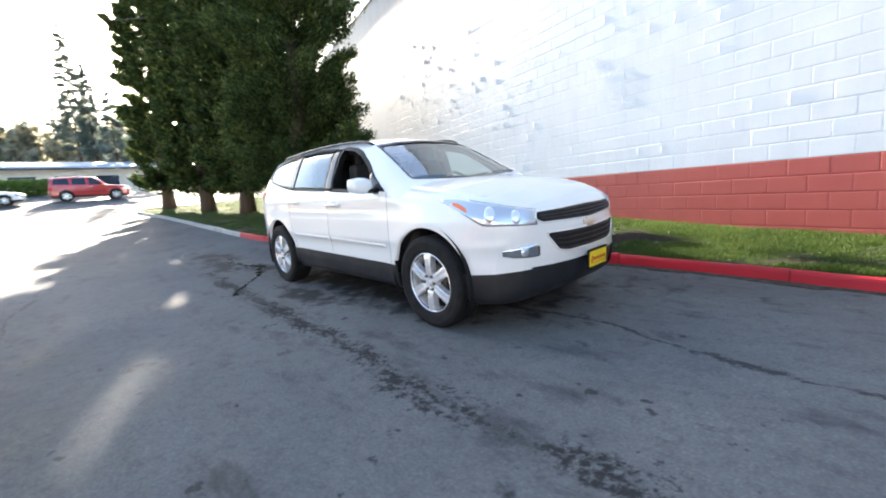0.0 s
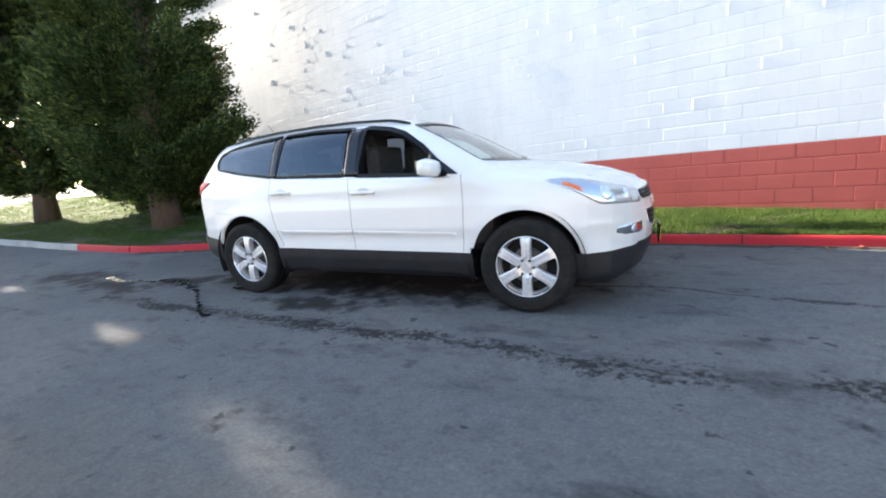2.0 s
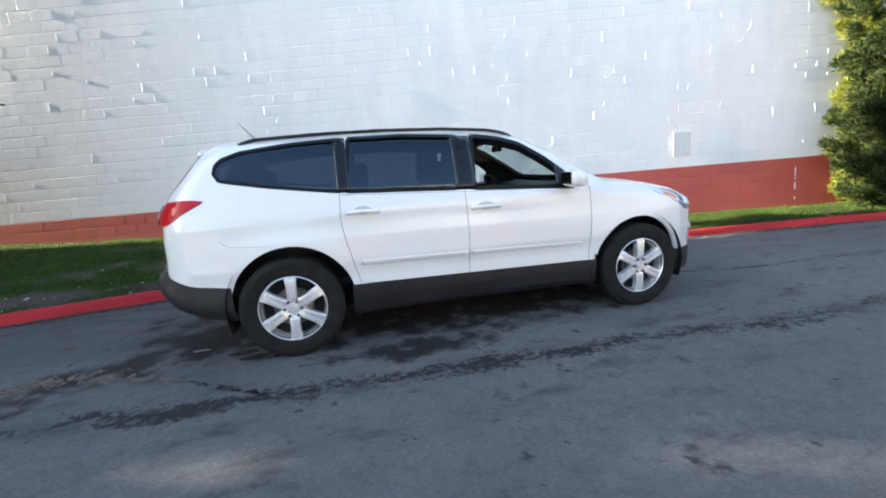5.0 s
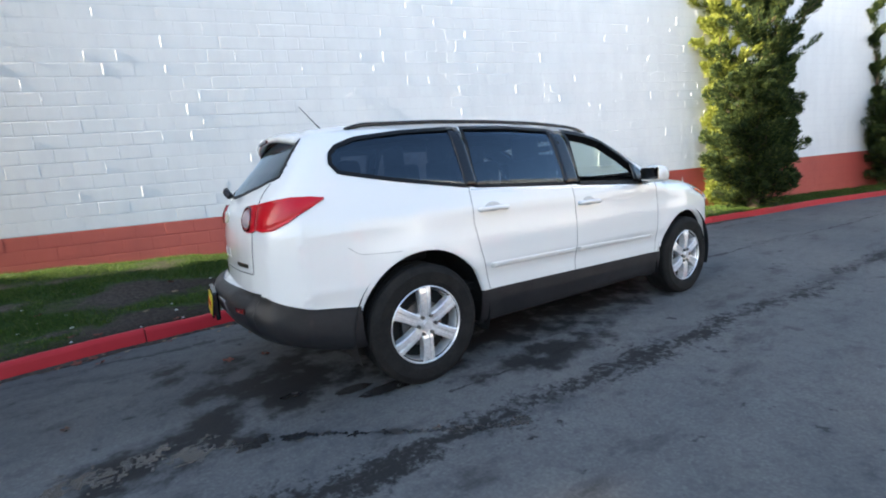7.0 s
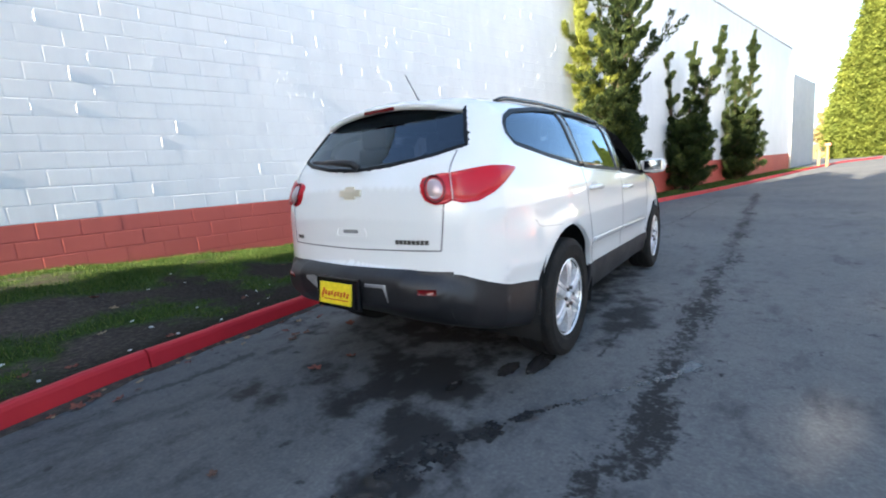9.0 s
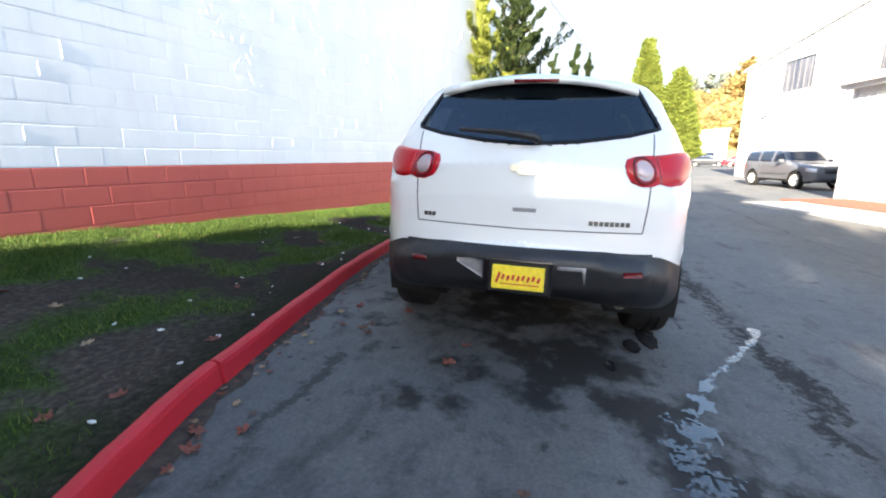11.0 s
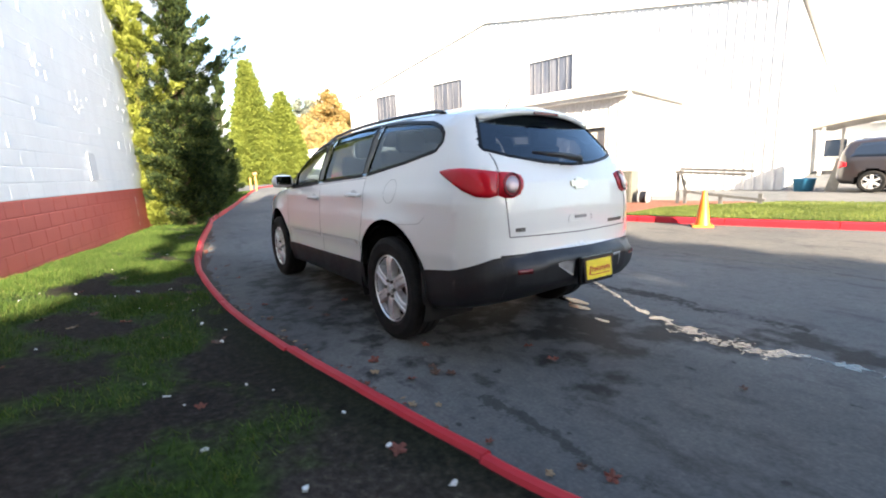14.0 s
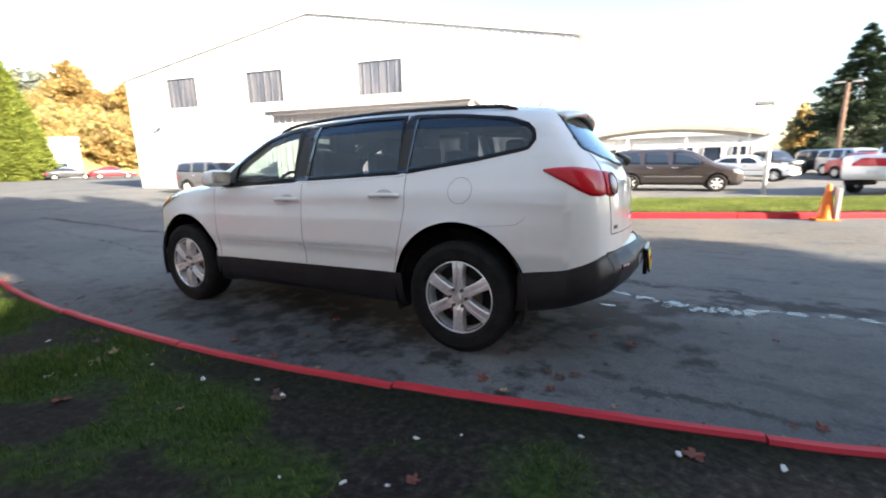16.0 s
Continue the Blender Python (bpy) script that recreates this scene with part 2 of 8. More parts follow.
    # first ellipse also puts the shade under the car into the colour
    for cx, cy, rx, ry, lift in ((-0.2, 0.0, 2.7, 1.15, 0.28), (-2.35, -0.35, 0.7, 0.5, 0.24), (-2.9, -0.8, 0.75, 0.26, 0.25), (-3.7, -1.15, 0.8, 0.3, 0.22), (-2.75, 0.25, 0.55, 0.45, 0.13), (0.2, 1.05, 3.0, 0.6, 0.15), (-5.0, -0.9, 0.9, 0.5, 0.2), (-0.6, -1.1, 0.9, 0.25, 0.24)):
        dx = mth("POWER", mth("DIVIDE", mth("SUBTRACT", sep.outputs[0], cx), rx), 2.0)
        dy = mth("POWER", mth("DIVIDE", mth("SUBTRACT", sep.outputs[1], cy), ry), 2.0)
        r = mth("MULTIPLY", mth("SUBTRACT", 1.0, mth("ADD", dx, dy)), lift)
        wet_shade = r if wet_shade is None else mth("MAXIMUM", wet_shade, r)
    wet_shade = mth("MAXIMUM", wet_shade, -0.05)
    sm = ramp(nt, mth("ADD", spots.outputs[0], wet_shade), [(0.57, (0, 0, 0)), (0.71, (1, 1, 1))])
    # small drips and spots scattered over the lane
    drip = ramp(nt, noise_tex(nt, 6.5, 4, 0.55, vec=v).outputs[0], [(0.685, (0, 0, 0)), (0.72, (1, 1, 1))])
    c = mix(nt, mth("MULTIPLY", drip.outputs[0], 0.75), c, (0.022, 0.022, 0.023))
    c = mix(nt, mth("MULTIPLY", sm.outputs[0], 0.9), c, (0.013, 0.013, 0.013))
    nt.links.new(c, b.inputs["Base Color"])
    rr = ramp(nt, mid.outputs[0], [(0.3, (0.7,) * 3), (0.6, (0.9,) * 3)])
    nt.links.new(mix(nt, sm.outputs[0], rr.outputs[0], (0.72, 0.72, 0.72)), b.inputs["Roughness"])
    bump(nt, b, grit.outputs[0], 0.5, 0.004)
    bump(nt, b, clump.outputs[0], 0.3, 0.008)
    return m


def painted_block(name, c, c2, chip):
    """Thick paint on blockwork: faint dirt, runs, roller texture and chips."""
    m = mat(name, c, 0.55)
    nt, b = nodes(m)
    tc = nt.nodes.new("ShaderNodeTexCoord")
    geo = nt.nodes.new("ShaderNodeNewGeometry")
    p = geo.outputs["Position"]
    cloud = noise_tex(nt, 0.5, 5, 0.6, vec=p)
    run = noise_tex(nt, 3.0, 6, 0.65, vec=p, stretch=(1.0, 1.0, 0.25))
    fine = noise_tex(nt, 45, 5, 0.65, vec=p)
    oi = nt.nodes.new("ShaderNodeObjectInfo")
    base = ramp(nt, cloud.outputs[0], [(0.3, c), (0.7, c2)])
    rr = ramp(nt, run.outputs[0], [(0.3, (0.94, 0.94, 0.945)), (0.6, (1.02, 1.02, 1.02))])
    col = mix(nt, 1.0, base.outputs[0], rr.outputs[0], "MULTIPLY")
    tone = ramp(nt, oi.outputs["Random"], [(0, (0.985, 0.985, 0.985)), (1, (1.012, 1.012, 1.012))])
    col = mix(nt, 1.0, col, tone.outputs[0], "MULTIPLY")
    ch = ramp(nt, noise_tex(nt, 5.5, 9, 0.75, vec=p).outputs[0], [(0.70, (0, 0, 0)), (0.735, (1, 1, 1))])
    col = mix(nt, ch.outputs[0], col, chip)
    nt.links.new(col, b.inputs["Base Color"])
    bump(nt, b, fine.outputs[0], 0.5, 0.002)
    bump(nt, b, run.outputs[0], 0.35, 0.003)
    return m


M_ASPHALT = asphalt_material()
M_WHITE = painted_block("white_wall_paint", (0.75, 0.76, 0.765), (0.80, 0.80, 0.80), (0.60, 0.60, 0.58))
M_RED = painted_block("red_wall_paint", (0.42, 0.075, 0.06), (0.5, 0.10, 0.075), (0.5, 0.33, 0.28))
M_JOINT_W = varied("white_joint", (0.70, 0.71, 0.72), (0.76, 0.76, 0.76), 1.5, 0.7, bump_scale=30)
M_JOINT_R = varied("red_joint", (0.40, 0.07, 0.057), (0.47, 0.092, 0.072), 1.5, 0.7, bump_scale=30)


def soil_material():
    m = mat("soil_and_turf", (0.05, 0.04, 0.03), 0.95)
    nt, b = nodes(m)
    b.inputs["Specular IOR Level"].default_value = 0.12
    geo = nt.nodes.new("ShaderNodeNewGeometry")
    p = geo.outputs["Position"]
    patch = nt.nodes.new("ShaderNodeAttribute")
    patch.attribute_name = "turf"
    fine = noise_tex(nt, 26, 8, 0.7, vec=p)
    soil = ramp(nt, fine.outputs[0], [(0.30, (0.018, 0.014, 0.012)), (0.5, (0.040, 0.032, 0.027)), (0.62, (0.068, 0.056, 0.046)), (0.76, (0.15, 0.13, 0.10))])
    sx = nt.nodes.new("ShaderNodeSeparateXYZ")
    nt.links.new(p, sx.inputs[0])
    # soil tone by place: shade put into the darker +x end
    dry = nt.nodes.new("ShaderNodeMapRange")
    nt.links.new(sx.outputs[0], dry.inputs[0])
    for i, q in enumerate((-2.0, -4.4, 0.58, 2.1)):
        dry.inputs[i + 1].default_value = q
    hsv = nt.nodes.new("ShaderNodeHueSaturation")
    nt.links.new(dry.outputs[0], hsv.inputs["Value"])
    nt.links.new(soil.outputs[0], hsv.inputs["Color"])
    edge = nt.nodes.new("ShaderNodeAttribute")
    edge.attribute_name = "moss_shade"
    ek = nt.nodes.new("ShaderNodeMath")
    ek.operation = "MULTIPLY"
    ek.inputs[1].default_value = 0.92
    nt.links.new(edge.outputs["Fac"], ek.inputs[0])
    # mossy strip behind the kerb, its shade put into these near-black greens
    moss_shade = ramp(nt, fine.outputs[0], [(0.35, (0.005, 0.006, 0.003)), (0.6, (0.016, 0.019, 0.008)), (0.75, (0.034, 0.034, 0.018))])
    turf = ramp(nt, fine.outputs[0], [(0.35, (0.014, 0.024, 0.007)), (0.65, (0.055, 0.092, 0.018))])
    mott = noise_tex(nt, 7, 8, 0.7, vec=p)
    ad = nt.nodes.new("ShaderNodeMath")
    ad.operation = "MULTIPLY_ADD"
    ad.inputs[1].default_value = 0.8
    nt.links.new(mott.outputs[0], ad.inputs[0])
    nt.links.new(patch.outputs["Fac"], ad.inputs[2])
    k = ramp(nt, ad.outputs[0], [(0.62, (0, 0, 0)), (0.98, (1, 1, 1))])
    nt.links.new(mix(nt, ek.outputs[0], mix(nt, k.outputs[0], hsv.outputs[0], turf.outputs[0]), moss_shade.outputs[0]), b.inputs["Base Color"])
    bump(nt, b, fine.outputs[0], 0.8, 0.03)
    return m


M_SOIL = soil_material()
M_KERB_RED = painted_block("red_kerb_paint", (0.33, 0.010, 0.018), (0.50, 0.022, 0.034), (0.09, 0.035, 0.035))
nodes(M_KERB_RED)[1].inputs["Specular IOR Level"].default_value = 0.3
M_DIRTY = varied("dirt_stained_kerb_back", (0.035, 0.026, 0.022), (0.10, 0.045, 0.04), 9, 0.95, bump_scale=30, bump_dist=0.006)
M_CONCRETE = varied("worn_concrete", (0.28, 0.27, 0.25), (0.38, 0.37, 0.35), 3, 0.85, bump_scale=50, bump_dist=0.004)
M_PALE = varied("pale_concrete", (0.42, 0.41, 0.39), (0.5, 0.49, 0.46), 1.2, 0.85, bump_scale=40, bump_dist=0.004)

# ---- ground: one sheet to the horizon ----
def axis_steps(near, step, far):
    a = list(np.arange(0, near, step))
    d = step
    while a[-1] < far:
        d *= 1.22
        a.append(a[-1] + d)
    return a


ax = axis_steps(14, 0.35, 2500)
gx = sorted(set([-v for v in ax] + ax))
gv, gf = [], []
for x in gx:
    for y in gx:
        gv.append((x, y, gz(x, y) + 0.006 * noise.noise((x * 0.8, y * 0.8, 3))))
ng = len(gx)
for i in range(ng - 1):
    for j in range(ng - 1):
        gf.append((i * ng + j, (i + 1) * ng + j, (i + 1) * ng + j + 1, i * ng + j + 1))
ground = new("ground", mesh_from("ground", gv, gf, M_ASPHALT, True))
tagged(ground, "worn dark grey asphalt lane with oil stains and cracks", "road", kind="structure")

# ---- the long block wall ----
COURSE, BLOCK = 0.2065, 0.413
WALL_S0, WALL_S1, WALL_TOP, BAND = -17.0, 36.5, 8.2, 1.152
wall = part("wall_north", join(box(WALL_S1 - WALL_S0, 0.3, WALL_TOP - BAND, ((WALL_S0 + WALL_S1) / 2, 0.15, (WALL_TOP + BAND) / 2))), M_JOINT_W, m=WALL_M)
tagged(wall, "tall white painted block wall of a long building", "wall", kind="structure")
band = part("wall_north_base", box(WALL_S1 - WALL_S0, 0.3, BAND + 1.5, ((WALL_S0 + WALL_S1) / 2, 0.152, (BAND - 1.5) / 2)), M_JOINT_R, m=WALL_M)
tagged(band, "red painted base of the block wall above the grass", "wall", kind="structure")


def block_verts(L, H, d, c=0.007):
    a, b = L / 2, H / 2
    back = [(-a, 0, -b), (a, 0, -b), (a, 0, b), (-a, 0, b)]
    front = [(-a + c, -d, -b + c), (a - c, -d, -b + c), (a - c, -d, b - c), (-a + c, -d, b - c)]
    return back + front, [(4, 5, 6, 7), (0, 1, 5, 4), (1, 2, 6, 5), (2, 3, 7, 6), (3, 0, 4, 7)]


def fill(s, z):
    """How deep the joints still show through the paint at a place on the wall, 0 to 1."""
    return min(0.999, max(0.0, 0.42 + 0.75 * noise.fractal((s * 0.45, z * 0.6, 11), 0.8, 2.0, 4)))


block_meshes = {}
rest = {"w": ([], []), "r": ([], [])}
rng = random.Random(4)
piece_jobs = []
for row in range(-8, 36):
    z0 = BAND + row * COURSE
    if z0 + COURSE > WALL_TOP:
        break
    kind = "w" if row >= 0 else "r"
    off = (row % 2) * BLOCK / 2 + 0.12
    n0 = int((WALL_S0 - off) / BLOCK) + 1
    n1 = int((WALL_S1 - off) / BLOCK)
    for k in range(n0, n1):
        s = off + (k + 0.5) * BLOCK
        if z0 + COURSE < lerp_table(WALL_BASE, s) - 0.15:
            continue
        d = (0.0006 if kind == "w" else 0.0010) + 0.0026 * fill(s, z0)
        q = min(3, int(4 * fill(s, z0)))
        near = (-1.2 < s < 7.5 and 0 <= row < 14) or (-6.0 < s < 13.0 and -5 <= row < 0)
        if near:
            piece_jobs.append((kind, s, z0 + COURSE / 2, q, rng.uniform(-0.012, 0.012), rng.uniform(-0.03, 0.03)))
        else:
            vs, fs = block_verts(BLOCK - 0.008, COURSE - 0.008, d, 0.010)
            V, F = rest[kind]
            o = len(V)
            tx, tz = rng.uniform(-0.0004, 0.0004), rng.uniform(-0.0012, 0.0012)
            V.extend((s + v[0], v[1] + (v[0] * tx + v[2] * tz if v[1] < -0.001 else 0), z0 + COURSE / 2 + v[2]) for v in vs)
            F.extend(tuple(o + i for i in f) for f in fs)
for kind, mm, par in (("w", M_WHITE, wall), ("r", M_RED, band)):
    ob = part_mesh("blocks", mesh_from("blocks", *rest[kind], mm), par)
    ob["kind"] = "stuff"
    for q in range(4):
        block_meshes[kind, q] = mesh_from("block", *block_verts(BLOCK - 0.008, COURSE - 0.008, (0.0006 if kind == "w" else 0.0012) + 0.0007 * q, 0.009), mm)

# ---- grass verge ----
def strip_mesh(xs, lo, hi, nz, zf):
    vs, fs = [], []
    for x in xs:
        a, b = lo(x), hi(x)
        for k in range(nz + 1):
            y = a + (b - a) * k / nz
            vs.append((x, y, zf(x, y)))
    for i in range(len(xs) - 1):
        for k in range(nz):
            o = i * (nz + 1) + k
            fs.append((o, o + nz + 1, o + nz + 2, o + 1))
    return vs, fs


lx = list(np.arange(-23.6, -6, 0.3)) + list(np.arange(-6, 8, 0.12)) + list(np.arange(8, 36, 0.4))
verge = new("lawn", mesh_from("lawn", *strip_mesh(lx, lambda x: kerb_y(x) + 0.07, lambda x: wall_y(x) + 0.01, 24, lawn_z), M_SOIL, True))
def turf(x, y):
    """How much grass grows at a place on the verge, 0 bare to 1 full."""
    n = noise.fractal((x * 1.1, y * 1.5, 5), 0.8, 2.0, 5) * 0.85 + 0.5
    ky, wy = kerb_y(x), wall_y(x)
    t = (y - ky) / max(wy - ky, 0.1)
    bare = math.exp(-((x + 2.6) / 4.2) ** 2) * (0.75 - 0.5 * t) + 0.45 * math.exp(-((x + 2.5) / 4.5) ** 4) * math.exp(-((y - ky) / 0.75) ** 2)
    strip = math.exp(-((t - 0.40) / 0.2) ** 2) * math.exp(-((x + 0.5) / 4.0) ** 2) * 0.55
    return min(1.0, max(0.0, n + 0.28 - bare * 0.54 + 0.25 * t - strip * 0.5))


def paint_turf(ob, fn, kind="turf"):
    at = ob.data.attributes.new(kind, "FLOAT", "POINT")
    at.data.foreach_set("value", [fn(v.co.x, v.co.y) for v in ob.data.vertices])


def moss_shade(x, y):
    """Dark mossy low strip behind the kerb, with its shade put into the colour."""
    w = 0.23 + 0.12 * noise.noise((x * 1.7, 4, 1))
    return math.exp(-((y - kerb_y(x) - 0.09) / w) ** 2) * min(1.0, max(0.0, 1.15 - abs(x + 2.0) / 6))


paint_turf(verge, turf)
paint_turf(verge, moss_shade, "moss_shade")
tagged(verge, "patchy grass verge with bare dark soil along the wall", "lawn", kind="structure")

# ---- red kerb, cast in lengths ----
def kerb_piece(pts, zf, w=0.09, h=0.128, gap=0.004):
    r = random.Random(int(abs(pts[0][0]) * 977))
    shift, rise = r.uniform(-0.011, 0.011), r.uniform(-0.010, 0.006)
    sec = [(0.0, -0.2), (0.004, 0.0), (0.014, h - 0.035), (0.022, h - 0.012), (0.040, h), (w - 0.018, h), (w - 0.003, h - 0.014), (w + 0.004, h - 0.06), (w + 0.008, -0.2)]
    vs, fs = [], []
    n = len(pts)
    for i, p in enumerate(pts):
        t = pts[min(i + 1, n - 1)] - pts[max(i - 1, 0)]
        t = t / np.linalg.norm(t)
        nx, ny = -t[1], t[0]
        q = p + t * (gap if i == 0 else -gap if i == n - 1 else 0)
        wob = 0.006 * noise.noise((p[0] * 3, p[1] * 3, 7)) + 0.004 * noise.noise((p[0] * 11, p[1] * 11, 2))
        for a, b in sec:
            vs.append((q[0] + nx * (a + wob * 0.5 + shift), q[1] + ny * (a + wob * 0.5 + shift), zf(p[0], p[1]) + b + (wob + rise if b > 0 else 0)))
    m = len(sec)
    for i in range(n - 1):
        for k in range(m - 1):
            fs.append((i * m + k, i * m + k + 1, (i + 1) * m + k + 1, (i + 1) * m + k))
    fs.append(tuple(range(m))[::-1])
    fs.append(tuple((n - 1) * m + k for k in range(m)))
    return vs, fs


def build_kerb(name, ctrl, red_from, label, piece=22, zf=gz, red_to=1e9):
    pts = smooth_path(ctrl, 0.075)
    base = empty(name)
    tagged(base, label, "kerb", kind="structure")
    i = 0
    while i < len(pts) - 1:
        j = min(i + piece, len(pts) - 1)
        red = red_from < pts[(i + j) // 2][0] < red_to
        me = part_mesh("kerb_stone", mesh_from("kerb_stone", *kerb_piece(pts[i:j + 1], zf), M_KERB_RED if red else M_CONCRETE, False), base).data
        me.materials.append(M_DIRTY)
        for q, f in enumerate(me.polygons):
            if q < (j - i) * 8 and q % 8 >= 6:
                f.material_index = 1
        i = j
    return base


build_kerb("kerb", KERB, -8.0, "red painted concrete kerb, chipped, along the grass verge")
# silt and rotted leaves washed up against the kerb
gx = np.arange(-6.0, 8.0, 0.035)
gv = []
for x in gx:
    wd = 0.05 + 0.10 * max(0, noise.fractal((x * 1.6, 3, 1), 0.9, 2, 4) + 0.25) + 0.02 * noise.noise((x * 14, 1, 1))
    for k, (q, up) in enumerate(((0.02, 0.012), (-0.25 * wd, 0.011), (-0.6 * wd, 0.009), (-wd, 0.003), (-wd - 0.004, -0.01))):
        y = kerb_y(x) + q
        gv.append((x, y, gz(x, y) + up + 0.006 * noise.noise((x * 0.8, y * 0.8, 3)) + (0.004 * noise.noise((x * 30, y * 30, 2)) if k < 3 else 0)))
gf = [(i * 5 + k, i * 5 + k + 1, (i + 1) * 5 + k + 1, (i + 1) * 5 + k) for i in range(len(gx) - 1) for k in range(4)]
M_SILT = varied("dark_gutter_silt", (0.020, 0.016, 0.012), (0.060, 0.046, 0.034), 16, 0.95, bump_scale=60, bump_dist=0.012)
tagged(new("gutter_silt", mesh_from("gutter_silt", gv, gf, M_SILT, True)), "dark ragged silt and leaf rot along the kerb foot", "silt", kind="stuff")


def opp_y(x):
    return -6.73 + 0.15 * x


OPP = [(3.9, -6.7), (3.6, -6.25)] + [(x, opp_y(x)) for x in (3.0, 0, -4, -8, -14, -22, -32)]
build_kerb("kerb_south", OPP, -100, "red painted kerb edging the far lawn", red_to=100)
ox = list(np.arange(-32, 1.36, 0.3))
far_lawn = new("lawn_south", mesh_from("lawn_south", *strip_mesh(ox, lambda x: opp_y(x) - 4.3 + 1.2 * max(0, x + 0.5), lambda x: opp_y(x) - 0.12, 10, lambda x, y: gz(x, y) + 0.13 - 0.10 * (1 - min(1, (y - (opp_y(x) - 4.4)) / 0.8))), M_SOIL, True))
paint_turf(far_lawn, lambda x, y: 1.0)
tagged(far_lawn, "sunlit mown grass strip behind a red kerb", "lawn", kind="structure")

# ---- the white metal building across the lane ----
FN = Vector((-0.185, 0.983, 0)).normalized()
FDIR = Vector((0.983, 0.185, 0)).normalized()
FO = Vector((1.41, -17.34, 0))
FAC_M = Matrix.Translation(FO) @ Matrix.Rotation(math.atan2(FDIR.y, FDIR.x), 4, "Z")
M_SIDING = varied("white_metal_siding", (0.46, 0.47, 0.48), (0.52, 0.52, 0.52), 0.6, 0.5, bump_scale=12, bump_dist=0.002, stretch=(1, 1, 0.3))
M_TRIM = varied("white_trim_paint", (0.56, 0.555, 0.54), (0.64, 0.635, 0.62), 2, 0.5)
M_DARKGLASS = mat("dark_window_glass", (0.02, 0.03, 0.05), 0.08, Specular_IOR_Level=0.3)
M_GREY = varied("grey_metal", (0.25, 0.25, 0.26), (0.33, 0.33, 0.33), 3, 0.5, 0.3)
W, EAVE, APEX = 27.45, 6.63, 9.02


def gable_wall(holes):
    """Corrugated gable wall with real openings; each strip is one rib of the sheeting."""
    vs, fs = [], []

    def quad(x0, y0, x1, y1, z0, z1, t0, t1):
        o = len(vs)
        vs.extend([(x0, y0, z0), (x1, y1, z0), (x1, y1, t1), (x0, y0, t0)])
        fs.append((o, o + 1, o + 2, o + 3))
    pitch = 0.305
    prof = [(0.0, 0.0), (0.20, 0.0), (0.225, 0.035), (0.28, 0.035), (pitch, 0.0)]
    top = lambda x: EAVE + (APEX - EAVE) * (1 - abs(x - W / 2) / (W / 2))
    cuts = sorted({0.0, W} | {h[0] for h in holes} | {h[1] for h in holes} | {W / 2} | {round(i * pitch + a, 4) for i in range(int(W / pitch) + 1) for a, _ in prof if i * pitch + a < W})
    yy = lambda x: float(np.interp(x % pitch, [a for a, _ in prof], [b for _, b in prof]))
    for x0, x1 in zip(cuts, cuts[1:]):
        if x1 - x0 < 1e-4:
            continue
        xm = (x0 + x1) / 2
        spans = [[-0.4, None]]
        for a, b, z0, z1 in holes:
            if a < xm < b:
                spans = [[-0.4, z0], [z1, None]]
        y0, y1 = yy(x0 + 1e-4), yy(x1 - 1e-4)
        for z0, z1 in spans:
            quad(x0, y0, x1, y1, z0, z1, top(x0) if z1 is None else z1, top(x1) if z1 is None else z1)
    return vs, fs


HOLES = [(8.42, 11.05, 4.72, 6.48), (15.6, 18.2, 4.72, 6.52), (21.75, 24.15, 4.75, 6.55)]
hall = empty("warehouse", FAC_M)
tagged(hall, "white metal warehouse with a low gable and dark upper windows", "building")
_bm = bmesh.new()
_bm.from_mesh(mesh_from("tmp", *gable_wall(HOLES), None))
bmesh.ops.remove_doubles(_bm, verts=_bm.verts, dist=0.0006)
part("wall", _bm, M_SIDING, hall)
part("side_wall", join(box(0.12, 40, EAVE + 0.4, (0.06, -20.1, (EAVE - 0.4) / 2)), box(0.12, 40, EAVE + 0.4, (W - 0.06, -20.1, (EAVE - 0.4) / 2))), M_SIDING, hall)
rv = [(-0.25, 0.12, EAVE - 0.02), (W / 2, 0.12, APEX + 0.03), (W + 0.25, 0.12, EAVE - 0.02), (W + 0.25, -40, EAVE - 0.02), (W / 2, -40, APEX + 0.03), (-0.25, -40, EAVE - 0.02)]
rv += [(x, y, z + 0.16) for x, y, z in rv]
part_mesh("roof", mesh_from("roof", rv, [(6, 7, 10, 11), (7, 8, 9, 10), (0, 5, 4, 1), (1, 4, 3, 2), (0, 1, 7, 6), (1, 2, 8, 7), (2, 3, 9, 8), (5, 0, 6, 11)], M_TRIM), hall)
M_SLAT = varied("window_slat", (0.11, 0.115, 0.13), (0.17, 0.17, 0.18), 3, 0.4)
# greyish-blue reflections are put into the pane colour
M_HALLGLASS = varied("reflection_toned_glass", (0.055, 0.065, 0.09), (0.15, 0.15, 0.165), 0.9, 0.15, bump_scale=4, bump_dist=0.002, stretch=(3, 3, 0.3))
